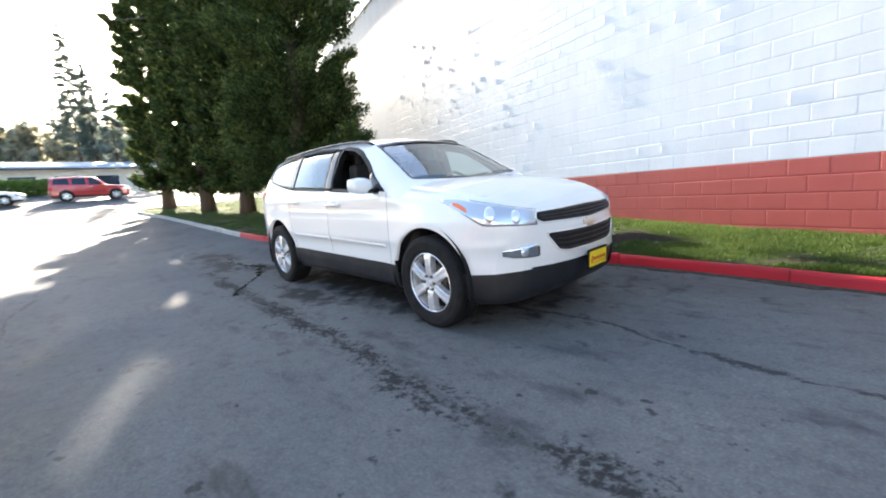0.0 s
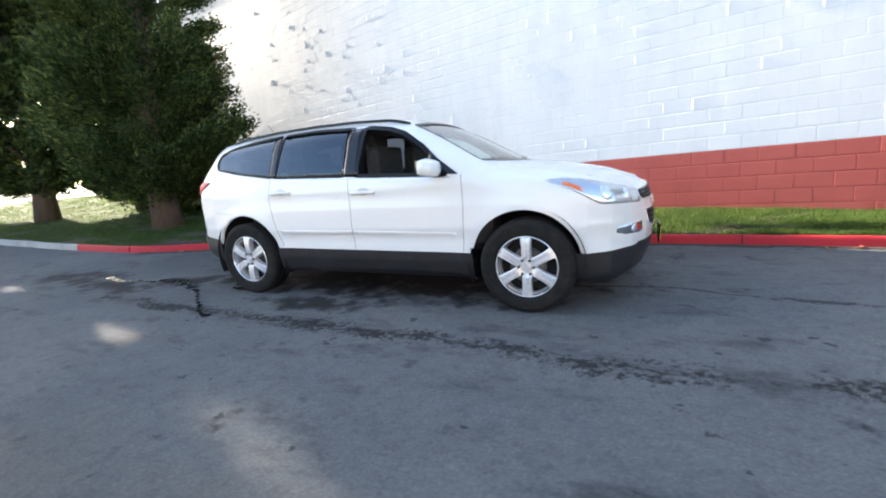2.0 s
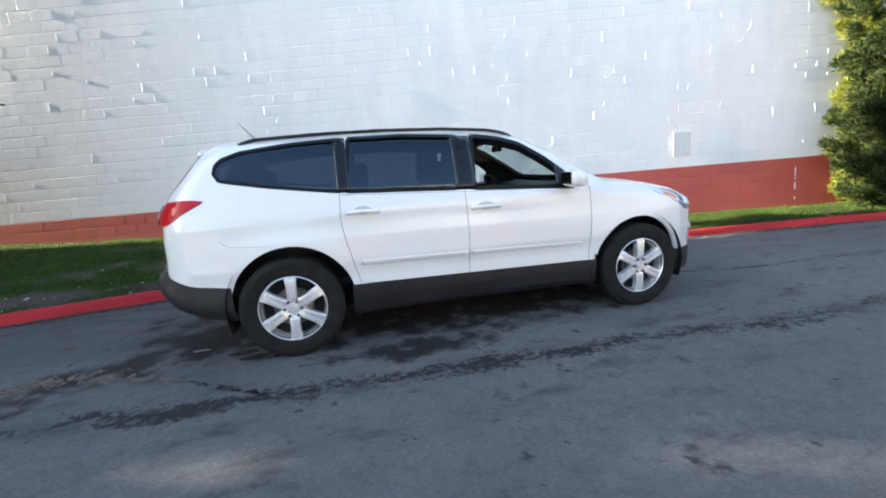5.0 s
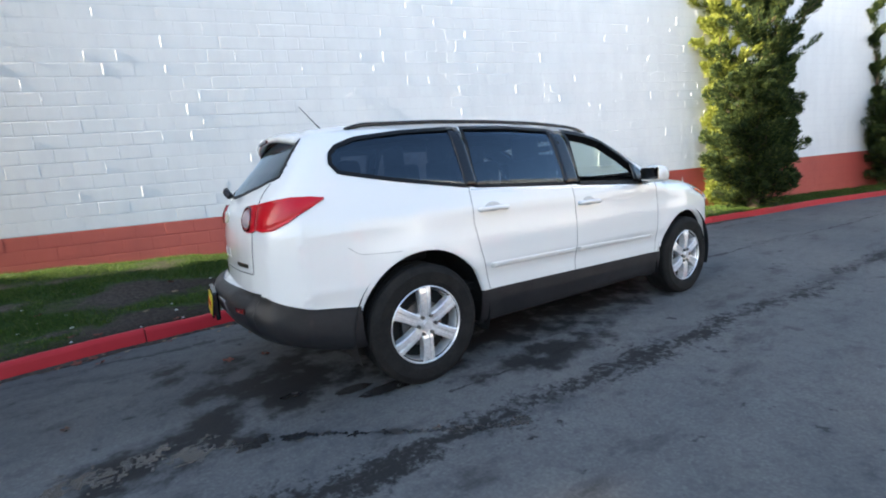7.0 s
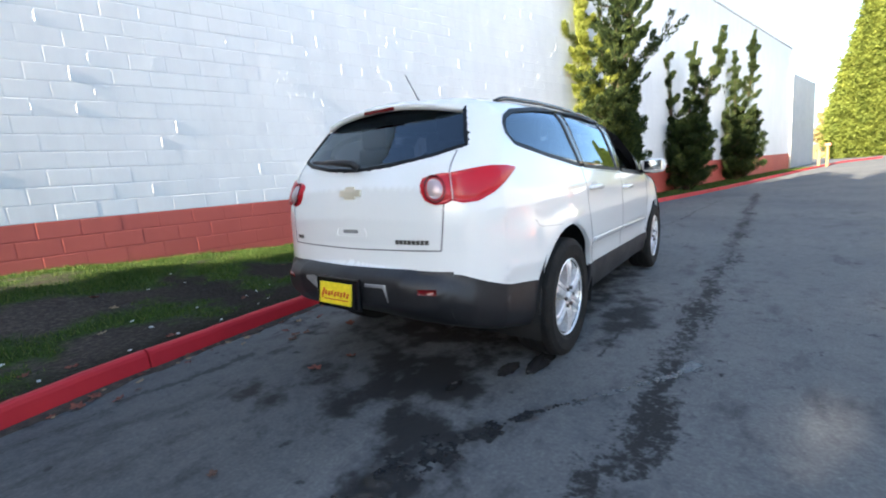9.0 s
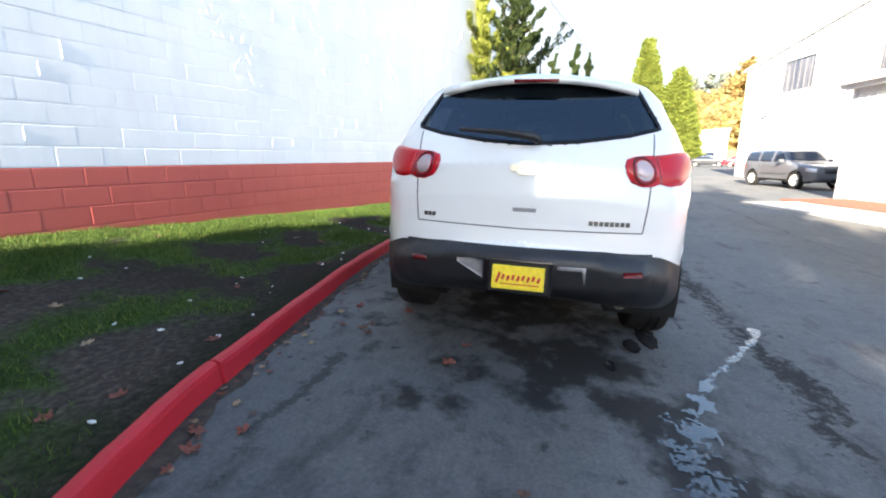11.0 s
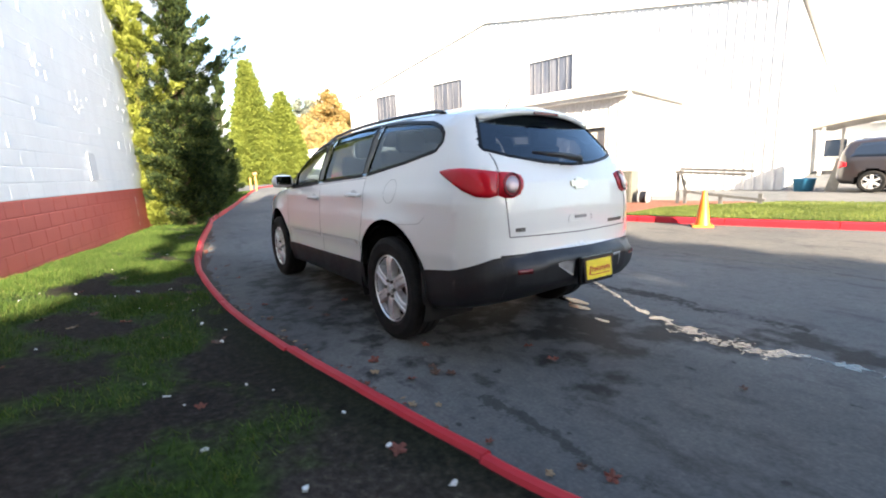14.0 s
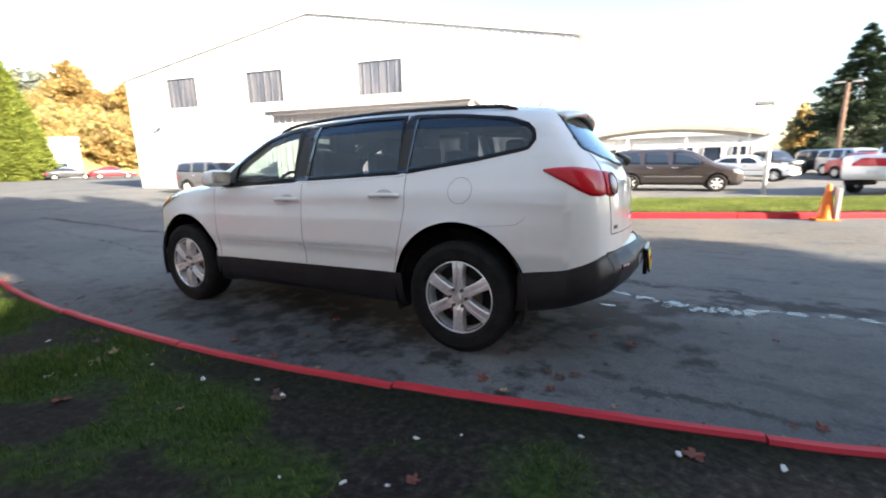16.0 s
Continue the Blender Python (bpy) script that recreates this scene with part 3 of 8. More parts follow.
for a, b, z0, z1 in HOLES:
    win = part("window", join(box(b - a, 0.05, 0.06, ((a + b) / 2, 0.03, z0 + 0.03)), box(b - a, 0.05, 0.06, ((a + b) / 2, 0.03, z1 - 0.03)), box(0.06, 0.05, z1 - z0 - 0.12, (a + 0.03, 0.03, (z0 + z1) / 2)), box(0.06, 0.05, z1 - z0 - 0.12, (b - 0.03, 0.03, (z0 + z1) / 2))), M_TRIM, hall)
    part("pane", box(b - a - 0.12, 0.02, z1 - z0 - 0.12, ((a + b) / 2, -0.05, (z0 + z1) / 2)), M_HALLGLASS, win, "dark window pane")
    for k in range(5):
        part("slat", box(0.035, 0.03, z1 - z0 - 0.14, (a + 0.4 + k * (b - a - 0.8) / 4, -0.01, (z0 + z1) / 2)), M_SLAT, win)

# low front annex with cornice
A_OFF = FN.dot(Vector((4.3, -10.4, 0))) - FN.dot(FO)
AX0, AX1, A_TOP = 3.66, 14.0, 3.42
ANX_M = FAC_M @ Matrix.Translation((0, A_OFF, 0))


def annex_x(x):
    p = Vector((x, 0, 0))
    return (x - FO.x - FN.x * A_OFF) / FDIR.x


M_STUCCO = varied("white_stucco", (0.54, 0.54, 0.53), (0.62, 0.62, 0.61), 1.5, 0.85, bump_scale=60, bump_dist=0.004)
M_DOOR = varied("tan_door_paint", (0.40, 0.36, 0.31), (0.46, 0.42, 0.37), 2, 0.5)
annex = empty("annex", ANX_M)
tagged(annex, "low white annex with a projecting cornice and tan door", "building")
a0, a1 = annex_x(3.66), annex_x(11.6)
dl, dr = annex_x(4.30), annex_x(5.62)
D = A_OFF - 0.1
for sx, sy, cx, cy, z0, z1 in ((dl - a0, 0.2, (a0 + dl) / 2, -0.1, -0.4, A_TOP), (a1 - dr, 0.2, (a1 + dr) / 2, -0.1, -0.4, A_TOP), (dr - dl, 0.2, (dl + dr) / 2, -0.1, 2.36, A_TOP), (0.2, D - 0.25, a0 + 0.1, -0.2 - (D - 0.25) / 2, -0.4, A_TOP), (0.2, D - 0.25, a1 - 0.1, -0.2 - (D - 0.25) / 2, -0.4, A_TOP)):
    part("wall", box(sx, sy, z1 - z0, (cx, cy, (z0 + z1) / 2)), M_STUCCO, annex)
for k in range(int((a1 - a0) / 0.305)):
    rx_ = a0 + 0.2 + 0.305 * k
    over_door = dl - 0.06 < rx_ < dr + 0.06
    rz0 = 2.5 if over_door else -0.1
    part("rib", box(0.05, 0.024, A_TOP - 0.2 - rz0, (rx_, 0.012, (A_TOP - 0.2 + rz0) / 2)), M_STUCCO, annex)
part("roof", box(a1 - a0 + 0.5, D + 0.3, 0.14, ((a0 + a1) / 2, -D / 2 + 0.25, A_TOP + 0.07)), M_TRIM, annex)
part("cornice", join(box(a1 - a0 + 0.6, 0.16, 0.18, ((a0 + a1) / 2, 0.34, A_TOP + 0.02)), box(a1 - a0 + 0.3, 0.3, 0.12, ((a0 + a1) / 2, 0.14, A_TOP - 0.13))), M_TRIM, annex)
part("door", box(dr - dl - 0.1, 0.06, 2.3, ((dl + dr) / 2, -0.17, 1.13), 0.006), M_DOOR, annex, "tan painted metal door")

# ---- vehicles ----
def poly_sd(poly, px, py):
    """Signed distance to a closed polygon, negative inside."""
    P = np.array(poly, float)
    Q = np.roll(P, -1, axis=0)
    best = np.full(px.shape, 1e9)
    inside = np.zeros(px.shape, bool)
    for (ax_, ay), (bx, by) in zip(P, Q):
        ex, ey = bx - ax_, by - ay
        wx, wy = px - ax_, py - ay
        t = np.clip((wx * ex + wy * ey) / (ex * ex + ey * ey + 1e-12), 0, 1)
        best = np.minimum(best, (wx - ex * t) ** 2 + (wy - ey * t) ** 2)
        if abs(by - ay) > 1e-12:
            c = (ay <= py) != (by <= py)
            inside ^= c & (px < ax_ + (py - ay) / (by - ay) * ex)
    d = np.sqrt(best)
    return np.where(inside, -d, d)


def smax(a, b, k):
    h = np.maximum(k - np.abs(a - b), 0) / k
    return np.maximum(a, b) + h * h * k * 0.25


class Shape:
    """A vehicle body: where a side outline, a plan outline and a front outline meet, rounded off."""

    def __init__(self, side, plan, front, wheels, crown=0.07, round_k=0.16, arch=0.455, flare=0.012, bow=0.05, extra=None, taper=None):
        self.side, self.wheels, self.crown, self.k, self.arch, self.flare, self.bow, self.extra, self.taper = side, wheels, crown, round_k, arch, flare, bow, extra, taper
        self.plan = plan + [(x, -y) for x, y in plan[::-1]]
        self.front = front + [(-y, z) for y, z in front[::-1]]

    def F(self, x, y, z):
        a = poly_sd(self.side, x * (1 + self.bow * y * y), z + self.crown * y * y)
        w = y if self.taper is None else y * (1 + self.taper(x, z))
        b = poly_sd(self.plan, x, w)
        c = poly_sd(self.front, w, z)
        f = smax(smax(b, c, 0.10), a, self.k)
        for wx, wz in self.wheels:
            r = np.hypot(x - wx, z - wz)
            f = f - self.flare * np.exp(-((r - self.arch) / 0.10) ** 2) * (np.abs(y) > 0.55)
        if self.extra:
            f = f + self.extra(x, y, z)
        return f

    def shoot(self, o, d, far=2.2, n=5, m=6):
        """Where rays from inside leave the skin: a few halvings, then false position."""
        lo, hi = np.zeros(len(o)), np.full(len(o), float(far))
        flo, fhi = np.full(len(o), -0.5), np.full(len(o), 1.0)
        for k in range(n + m):
            t = (lo + hi) / 2 if k < n else np.clip(lo - flo * (hi - lo) / (fhi - flo), lo, hi)
            p = o + d * t[:, None]
            f = self.F(p[:, 0], p[:, 1], p[:, 2])
            out = f > 0
            if k >= n:
                flo, fhi = np.where(out, flo * 0.5, flo), np.where(out, fhi, fhi * 0.5)
            hi, fhi = np.where(out, t, hi), np.where(out, f, fhi)
            lo, flo = np.where(out, lo, t), np.where(out, flo, f)
        t = lo - flo * (hi - lo) / (fhi - flo)
        return o + d * t[:, None]

    def grid(self, nf, nm, nv, xf, xr, z0=0.8):
        o, d = [], []
        va = 2 * np.pi * np.arange(nv) / nv
        rows = [(xf, 0.5 * np.pi * i / nf) for i in range(1, nf)] + [(xf + (xr - xf) * i / nm, np.pi / 2) for i in range(nm + 1)] + [(xr, np.pi / 2 + 0.5 * np.pi * i / nf) for i in range(1, nf)]
        for x, ph in rows:
            for v in va:
                o.append((x, 0, z0))
                d.append((math.cos(ph), math.sin(ph) * math.cos(v), math.sin(ph) * math.sin(v)))
        o.append((xf, 0, z0)), d.append((1, 0, 0))
        o.append((xr, 0, z0)), d.append((-1, 0, 0))
        P = self.shoot(np.array(o, float), np.array(d, float))
        nr = len(rows)
        faces = [(i * nv + k, (i + 1) * nv + k, (i + 1) * nv + (k + 1) % nv, i * nv + (k + 1) % nv) for i in range(nr - 1) for k in range(nv)]
        faces += [(nr * nv, k, (k + 1) % nv) for k in range(nv)]
        faces += [(nr * nv + 1, (nr - 1) * nv + (k + 1) % nv, (nr - 1) * nv + k) for k in range(nv)]
        return P, faces

    # charts: 2-D coordinates on the skin to places on it
    def on_side(self, sgn):
        def f(a, b):
            o = np.stack([a, 0 * a, b], 1)
            return self.shoot(o, np.tile([0, sgn, 0.0], (len(a), 1)), 1.4)
        return f

    def on_end(self, sgn, x0):
        def f(a, b):
            o = np.stack([0 * a + x0, a, b], 1)
            return self.shoot(o, np.tile([sgn, 0, 0.0], (len(a), 1)), 3.0)
        return f

    def on_corner(self, sx, sy, x0, y0, xc):
        """Chart round a corner: a is the way run back from (x0, y0), counted along x and then y; b is the height."""
        def f(a, b):
            th = np.linspace(0.02, np.pi / 2 - 0.01, 28)
            bs = np.linspace(b.min(), b.max(), 9)
            tab = []
            for bb in bs:
                o = np.tile([xc, 0.0, bb], (28, 1))
                p = self.shoot(o, np.stack([sx * np.cos(th), sy * np.sin(th), 0 * th], 1), 2.0)
                tab.append(sx * (p[:, 0] - x0) + (y0 - sy * p[:, 1]))
            tab = np.array(tab)
            w = np.clip((b - bs[0]) / max(bs[-1] - bs[0], 1e-6) * 8, 0, 7.999)
            i0 = w.astype(int)
            q = np.zeros(len(a))
            for k in range(len(a)):
                row = tab[i0[k]] * (1 - w[k] + i0[k]) + tab[i0[k] + 1] * (w[k] - i0[k])
                q[k] = np.interp(a[k], row[::-1], th[::-1])
            o = np.stack([0 * a + xc, 0 * a, b], 1)
            return self.shoot(o, np.stack([sx * np.cos(q), sy * np.sin(q), 0 * q], 1), 2.0)
        return f

    def normals(self, p, e=0.004):
        g = []
        for k in range(3):
            q, r = p.copy(), p.copy()
            q[:, k] += e
            r[:, k] -= e
            g.append(self.F(q[:, 0], q[:, 1], q[:, 2]) - self.F(r[:, 0], r[:, 1], r[:, 2]))
        g = np.stack(g, 1)
        return g / np.maximum(np.linalg.norm(g, axis=1), 1e-9)[:, None]

    def patch(self, chart, lower, upper, na, nb, lift=0.004, thick=0.01, bulge=0.0):
        """A panel on the skin between a lower and an upper line (each a list of (a, b)), standing proud by lift, with turned-in edges."""
        A = np.linspace(lower[0][0], lower[-1][0], na + 1)
        lo = np.interp(A, [p[0] for p in lower], [p[1] for p in lower])
        hi = np.interp(A, [p[0] for p in upper], [p[1] for p in upper])
        t = np.linspace(0, 1, nb + 1)
        aa = np.repeat(A, nb + 1)
        bb = (lo[:, None] + (hi - lo)[:, None] * t[None, :]).ravel()
        P = chart(aa, bb)
        N = self.normals(P)
        prof = (np.sin(np.pi * np.clip((A - A[0]) / (A[-1] - A[0]), 0, 1)) ** 0.5)[:, None] * (np.sin(np.pi * t) ** 0.5)[None, :]
        top = P + N * (lift + bulge * prof.ravel())[:, None]
        low = P - N * thick
        V = list(map(tuple, top))
        F = []
        m = nb + 1
        for i in range(na):
            for k in range(nb):
                F.append((i * m + k, (i + 1) * m + k, (i + 1) * m + k + 1, i * m + k + 1))
        a_, b_, c_ = (np.array(V[k]) for k in F[len(F) // 2][:3])
        if np.dot(np.cross(b_ - a_, c_ - a_), N[F[len(F) // 2][0]]) < 0:
            F = [f[::-1] for f in F]
        rim = [i * m for i in range(na + 1)] + [na * m + k for k in range(1, m)] + [i * m + nb for i in range(na - 1, -1, -1)] + [k for k in range(nb - 1, 0, -1)]
        o = len(V)
        V += [tuple(low[i]) for i in rim]
        for i in range(len(rim)):
            j = (i + 1) % len(rim)
            F.append((rim[j], rim[i], o + i, o + j))
        return V, F

    def ribbon(self, chart, line, width, lift=0.002, closed=False, thick=0.004):
        """A strip of the given width that follows a line on the skin."""
        pts = np.array(line, float)
        if closed:
            pts = np.vstack([pts, pts[:1]])
        s = np.concatenate([[0], np.cumsum(np.linalg.norm(np.diff(pts, axis=0), axis=1))])
        n = max(2, int(s[-1] / 0.03))
        q = np.linspace(0, s[-1], n + 1)
        c = np.stack([np.interp(q, s, pts[:, 0]), np.interp(q, s, pts[:, 1])], 1)
        t = np.gradient(c, axis=0)
        if closed:
            t[0] = t[-1] = c[1] - c[-2]
        t /= np.linalg.norm(t, axis=1)[:, None]
        nrm = np.stack([-t[:, 1], t[:, 0]], 1) * width / 2
        L, Rr = c - nrm, c + nrm
        PL, PR = chart(L[:, 0], L[:, 1]), chart(Rr[:, 0], Rr[:, 1])
        NL, NR = self.normals(PL), self.normals(PR)
        V = np.vstack([PL + NL * lift, PR + NR * lift, PL - NL * thick, PR - NR * thick])
        F = []
        k = n + 1
        for i in range(n):
            F += [(i, i + 1, k + i + 1, k + i), (i + 1, i, 2 * k + i, 2 * k + i + 1), (k + i, k + i + 1, 3 * k + i + 1, 3 * k + i)]
        return [tuple(v) for v in V], F


def skin(name, S, vf, material, parent, label=""):
    """A panel shaded as smoothly as the body that it lies on."""
    ob = part_mesh(name, mesh_from(name, *vf, material, True), parent, label)
    ob.data.normals_split_custom_set_from_vertices([tuple(n) for n in S.normals(np.array(vf[0], float))])
    return ob


def inset(poly, d):
    """A polygon drawn in by d on every side (run anticlockwise or clockwise alike)."""
    P = [np.array(p, float) for p in poly]
    n = len(P)
    area = sum(P[i][0] * P[(i + 1) % n][1] - P[(i + 1) % n][0] * P[i][1] for i in range(n))
    s = 1 if area > 0 else -1
    out = []
    for i in range(n):
        a, b, c = P[i - 1], P[i], P[(i + 1) % n]
        e1, e2 = (b - a) / np.linalg.norm(b - a), (c - b) / np.linalg.norm(c - b)
        n1, n2 = s * np.array([-e1[1], e1[0]]), s * np.array([-e2[1], e2[0]])
        m = n1 + n2
        m /= np.linalg.norm(m)
        out.append(tuple(b + m * d / max(0.45, float(m @ n1))))
    return out


def split_poly(poly):
    """Lower and upper lines of an x-monotone polygon, from its leftmost to its rightmost corner."""
    n = len(poly)
    i0 = min(range(n), key=lambda i: poly[i][0])
    i1 = max(range(n), key=lambda i: poly[i][0])
    a = [poly[(i0 + k) % n] for k in range((i1 - i0) % n + 1)]
    b = [poly[(i0 - k) % n] for k in range((i0 - i1) % n + 1)]
    ma, mb = np.mean([p[1] for p in a[1:-1]] or [a[0][1]]), np.mean([p[1] for p in b[1:-1]] or [b[0][1]])
    return (a, b) if ma < mb else (b, a)


M_CARPAINT = mat("pearl_white_car_paint", (0.87, 0.855, 0.805), 0.28, 0.0, Coat_Weight=1.0, Coat_Roughness=0.04)
_nt, _b = nodes(M_CARPAINT)
_f = noise_tex(_nt, 900, 2)
_nt.links.new(ramp(_nt, _f.outputs[0], [(0.35, (0.77, 0.77, 0.75)), (0.7, (0.83, 0.83, 0.81))]).outputs[0], _b.inputs["Base Color"])
M_CLAD = varied("grey_black_plastic", (0.011, 0.011, 0.013), (0.018, 0.018, 0.020), 6, 0.5, bump_scale=300, bump_dist=0.0008, rough2=0.42)
M_PILLAR = mat("black_pillar_film", (0.006, 0.006, 0.008), 0.10, Specular_IOR_Level=0.45)
M_SEAL = mat("black_rubber_seal", (0.006, 0.006, 0.007), 0.5, Specular_IOR_Level=0.2)
M_GLOSSBLACK = mat("gloss_black_trim", (0.006, 0.006, 0.007), 0.22)
M_RUBBER = varied("tyre_rubber", (0.012, 0.012, 0.012), (0.022, 0.021, 0.02), 8, 0.8, bump_scale=90, bump_dist=0.001)
nodes(M_RUBBER)[1].inputs["Specular IOR Level"].default_value = 0.15
M_ALLOY = varied("silver_alloy", (0.80, 0.79, 0.78), (0.87, 0.86, 0.85), 5, 0.27, 0.5, bump_scale=400, bump_dist=0.0002)
M_STEEL = varied("dull_steel", (0.11, 0.105, 0.10), (0.2, 0.19, 0.18), 12, 0.45, 1.0)
M_DARK = mat("dark_void", (0.006, 0.006, 0.006), 0.9)
M_BOWL = mat("bright_reflector", (0.82, 0.84, 0.87), 0.22, 0.6)
M_BADGE = mat("satin_badge_metal", (0.75, 0.70, 0.58), 0.35, 0.7)
M_MIRROR = mat("tinted_mirror", (0.55, 0.57, 0.60), 0.06, 1.0)
M_CHROME = mat("chrome", (0.8, 0.8, 0.8), 0.08, 1.0)
M_FAINTSEAM = mat("narrow_shut_line", (0.36, 0.36, 0.35), 0.9)
M_SEAM = mat("shut_line", (0.16, 0.16, 0.16), 0.9)
M_SEAT = varied("dark_seat_cloth", (0.025, 0.025, 0.027), (0.04, 0.04, 0.042), 20, 0.9, bump_scale=300)
M_TRIMBEIGE = varied("grey_beige_trim", (0.22, 0.20, 0.17), (0.28, 0.26, 0.22), 5, 0.8, bump_scale=200, bump_dist=0.0006)
M_DASH = varied("dark_dash_plastic", (0.02, 0.02, 0.021), (0.032, 0.032, 0.033), 8, 0.6, bump_scale=200, bump_dist=0.0006)
M_ORANGE = mat("amber_lens", (0.8, 0.16, 0.02), 0.1, 0.0, Coat_Weight=1.0)
M_YELLOW = varied("yellow_plate", (0.80, 0.62, 0.02), (0.86, 0.68, 0.03), 6, 0.4)
M_REDTEXT = mat("red_ink", (0.45, 0.01, 0.01), 0.5)


def glass_material(name, tint, rough=0.0, base=0.08, sheen=(1, 1, 1)):
    """Flat pane: part clear, tinted, with a mirror sheen that grows at a slant."""
    m = bpy.data.materials.new(name)
    m.use_nodes = True
    nt = m.node_tree
    nt.nodes.clear()
    out = nt.nodes.new("ShaderNodeOutputMaterial")
    tr = nt.nodes.new("ShaderNodeBsdfTransparent")
    gl = nt.nodes.new("ShaderNodeBsdfGlossy")
    gl.inputs["Roughness"].default_value = rough
    tr.inputs["Color"].default_value = (*tint, 1)
    gl.inputs["Color"].default_value = (*sheen, 1)
    lw = nt.nodes.new("ShaderNodeLayerWeight")
    lw.inputs["Blend"].default_value = 0.5
    pw = nt.nodes.new("ShaderNodeMath")
    pw.operation = "POWER"
    pw.inputs[1].default_value = 4.6
    nt.links.new(lw.outputs["Facing"], pw.inputs[0])
    fr = nt.nodes.new("ShaderNodeMath")
    fr.operation = "MULTIPLY_ADD"
    fr.inputs[1].default_value, fr.inputs[2].default_value = 1.0 - base, base
    nt.links.new(pw.outputs[0], fr.inputs[0])
    mx = nt.nodes.new("ShaderNodeMixShader")
    nt.links.new(fr.outputs[0], mx.inputs[0])
    nt.links.new(tr.outputs[0], mx.inputs[1])
    nt.links.new(gl.outputs[0], mx.inputs[2])
    nt.links.new(mx.outputs[0], out.inputs[0])
    return m


M_GLASS = glass_material("clear_car_glass", (0.78, 0.84, 0.80), 0.0, 0.045)
M_SCREEN = glass_material("windscreen_glass", (0.66, 0.80, 0.78), 0.0, 0.20)
# blue of the reflected sky put into the privacy glass's gloss colour
M_PRIVACY = glass_material("privacy_glass", (0.17, 0.185, 0.21), 0.0, 0.08, (0.70, 0.85, 1.0))
M_REDLENS = mat("red_lamp_lens", (0.50, 0.004, 0.014), 0.3, 0.0, Coat_Weight=0.45, Coat_Roughness=0.03, Specular_IOR_Level=0.2)
M_BRAKE = mat("dark_red_lens", (0.12, 0.004, 0.006), 0.1)
M_REVERSE = mat("pinkish_clear_lens", (0.46, 0.36, 0.37), 0.32, 0.3, Coat_Weight=0.6, Coat_Roughness=0.05)
# greyer body paint: shade of the handle recess put into the colour
M_CUP = mat("shaded_handle_cup_paint", (0.50, 0.50, 0.49), 0.35, Coat_Weight=0.5)
M_CLEARLENS = mat("clear_lamp_lens", (0.62, 0.64, 0.67), 0.10, 0.6, Coat_Weight=1.0, Coat_Roughness=0.02)

up_c = Vector((-0.017, 0.035, 1)).normalized()
x_c = (Vector((1, 0, 0)) - up_c * up_c.x).normalized()
CAR_M = Matrix((x_c, up_c.cross(x_c), up_c)).to_4x4()

HERO_SIDE = [(2.22, 0.23), (2.38, 0.34), (2.46, 0.50), (2.475, 0.62), (2.445, 0.80), (2.39, 0.93), (2.28, 1.005), (2.05, 1.085), (1.7, 1.165), (1.28, 1.215), (1.1, 1.30), (0.75, 1.49), (0.45, 1.64), (0.2, 1.70), (-0.2, 1.742),
             (-0.7, 1.755), (-1.2, 1.745), (-1.7, 1.705), (-2.0, 1.662), (-2.09, 1.61), (-2.19, 1.49), (-2.37, 1.29), (-2.45, 1.15), (-2.475, 0.98), (-2.478, 0.84), (-2.49, 0.728), (-2.60, 0.702), (-2.63, 0.64), (-2.58, 0.52), (-2.43, 0.435), (-2.17, 0.365), (-1.9, 0.32), (-1, 0.22), (1, 0.22)]
HERO_PLAN = [(2.495, 0), (2.455, 0.3), (2.385, 0.50), (2.275, 0.68), (2.135, 0.815), (1.955, 0.895), (1.5, 0.955), (0.8, 0.962), (0, 0.965), (-0.8, 0.968), (-1.5, 0.965), (-1.95, 0.925), (-2.2, 0.86), (-2.38, 0.76), (-2.5, 0.62), (-2.58, 0.42), (-2.63, 0)]
HERO_FRONT = [(0, 0.2), (0.80, 0.22), (0.90, 0.30), (0.935, 0.42), (0.955, 0.60), (0.985, 0.75), (0.985, 0.90), (0.955, 1.05), (0.915, 1.17), (0.86, 1.32), (0.775, 1.52), (0.70, 1.635), (0.55, 1.735), (0.3, 1.78), (0, 1.80)]
ARCH = {1.49: 0.460, -1.49: 0.476}


def hero_extra(x, y, z):
    side = (np.abs(y) > 0.7) & (np.abs(x) < 2.2)
    crease = -0.006 * np.exp(-((z - 0.70) / 0.035) ** 2) + 0.010 * np.exp(-((z - 0.60) / 0.07) ** 2)
    shoulder = -0.006 * np.exp(-((z - 1.09) / 0.05) ** 2) + 0.004 * np.exp(-((z - 0.96) / 0.08) ** 2)
    near_wheel = np.exp(-((np.abs(x) - 1.51) / 0.5) ** 2)
    return np.where(side, (crease * (1 - near_wheel)) + shoulder, 0.0)


def hero_taper(x, z):
    """The glasshouse draws in towards the tail."""
    return 0.095 * np.clip((-0.5 - x) / 1.5, 0, 1) ** 1.5 * np.clip((z - 1.02) / 0.4, 0, 1)


HERO = Shape(HERO_SIDE, HERO_PLAN, HERO_FRONT, [(1.49, 0.40), (-1.49, 0.40)], extra=hero_extra, taper=hero_taper)

# windows in side view (x, z)
WIN_FRONT = [(-0.035, 1.185), (0.87, 1.145), (0.81, 1.24), (0.63, 1.395), (0.43, 1.525), (0.27, 1.578), (0.015, 1.615)]
WIN_REAR = [(-1.035, 1.222), (-0.16, 1.188), (-0.105, 1.615), (-0.55, 1.64), (-0.99, 1.632)]
WIN_QUARTER = [(-1.965, 1.41), (-1.93, 1.355), (-1.6, 1.295), (-1.085, 1.225), (-1.045, 1.63), (-1.45, 1.602), (-1.78, 1.558), (-1.91, 1.51), (-1.955, 1.465)]
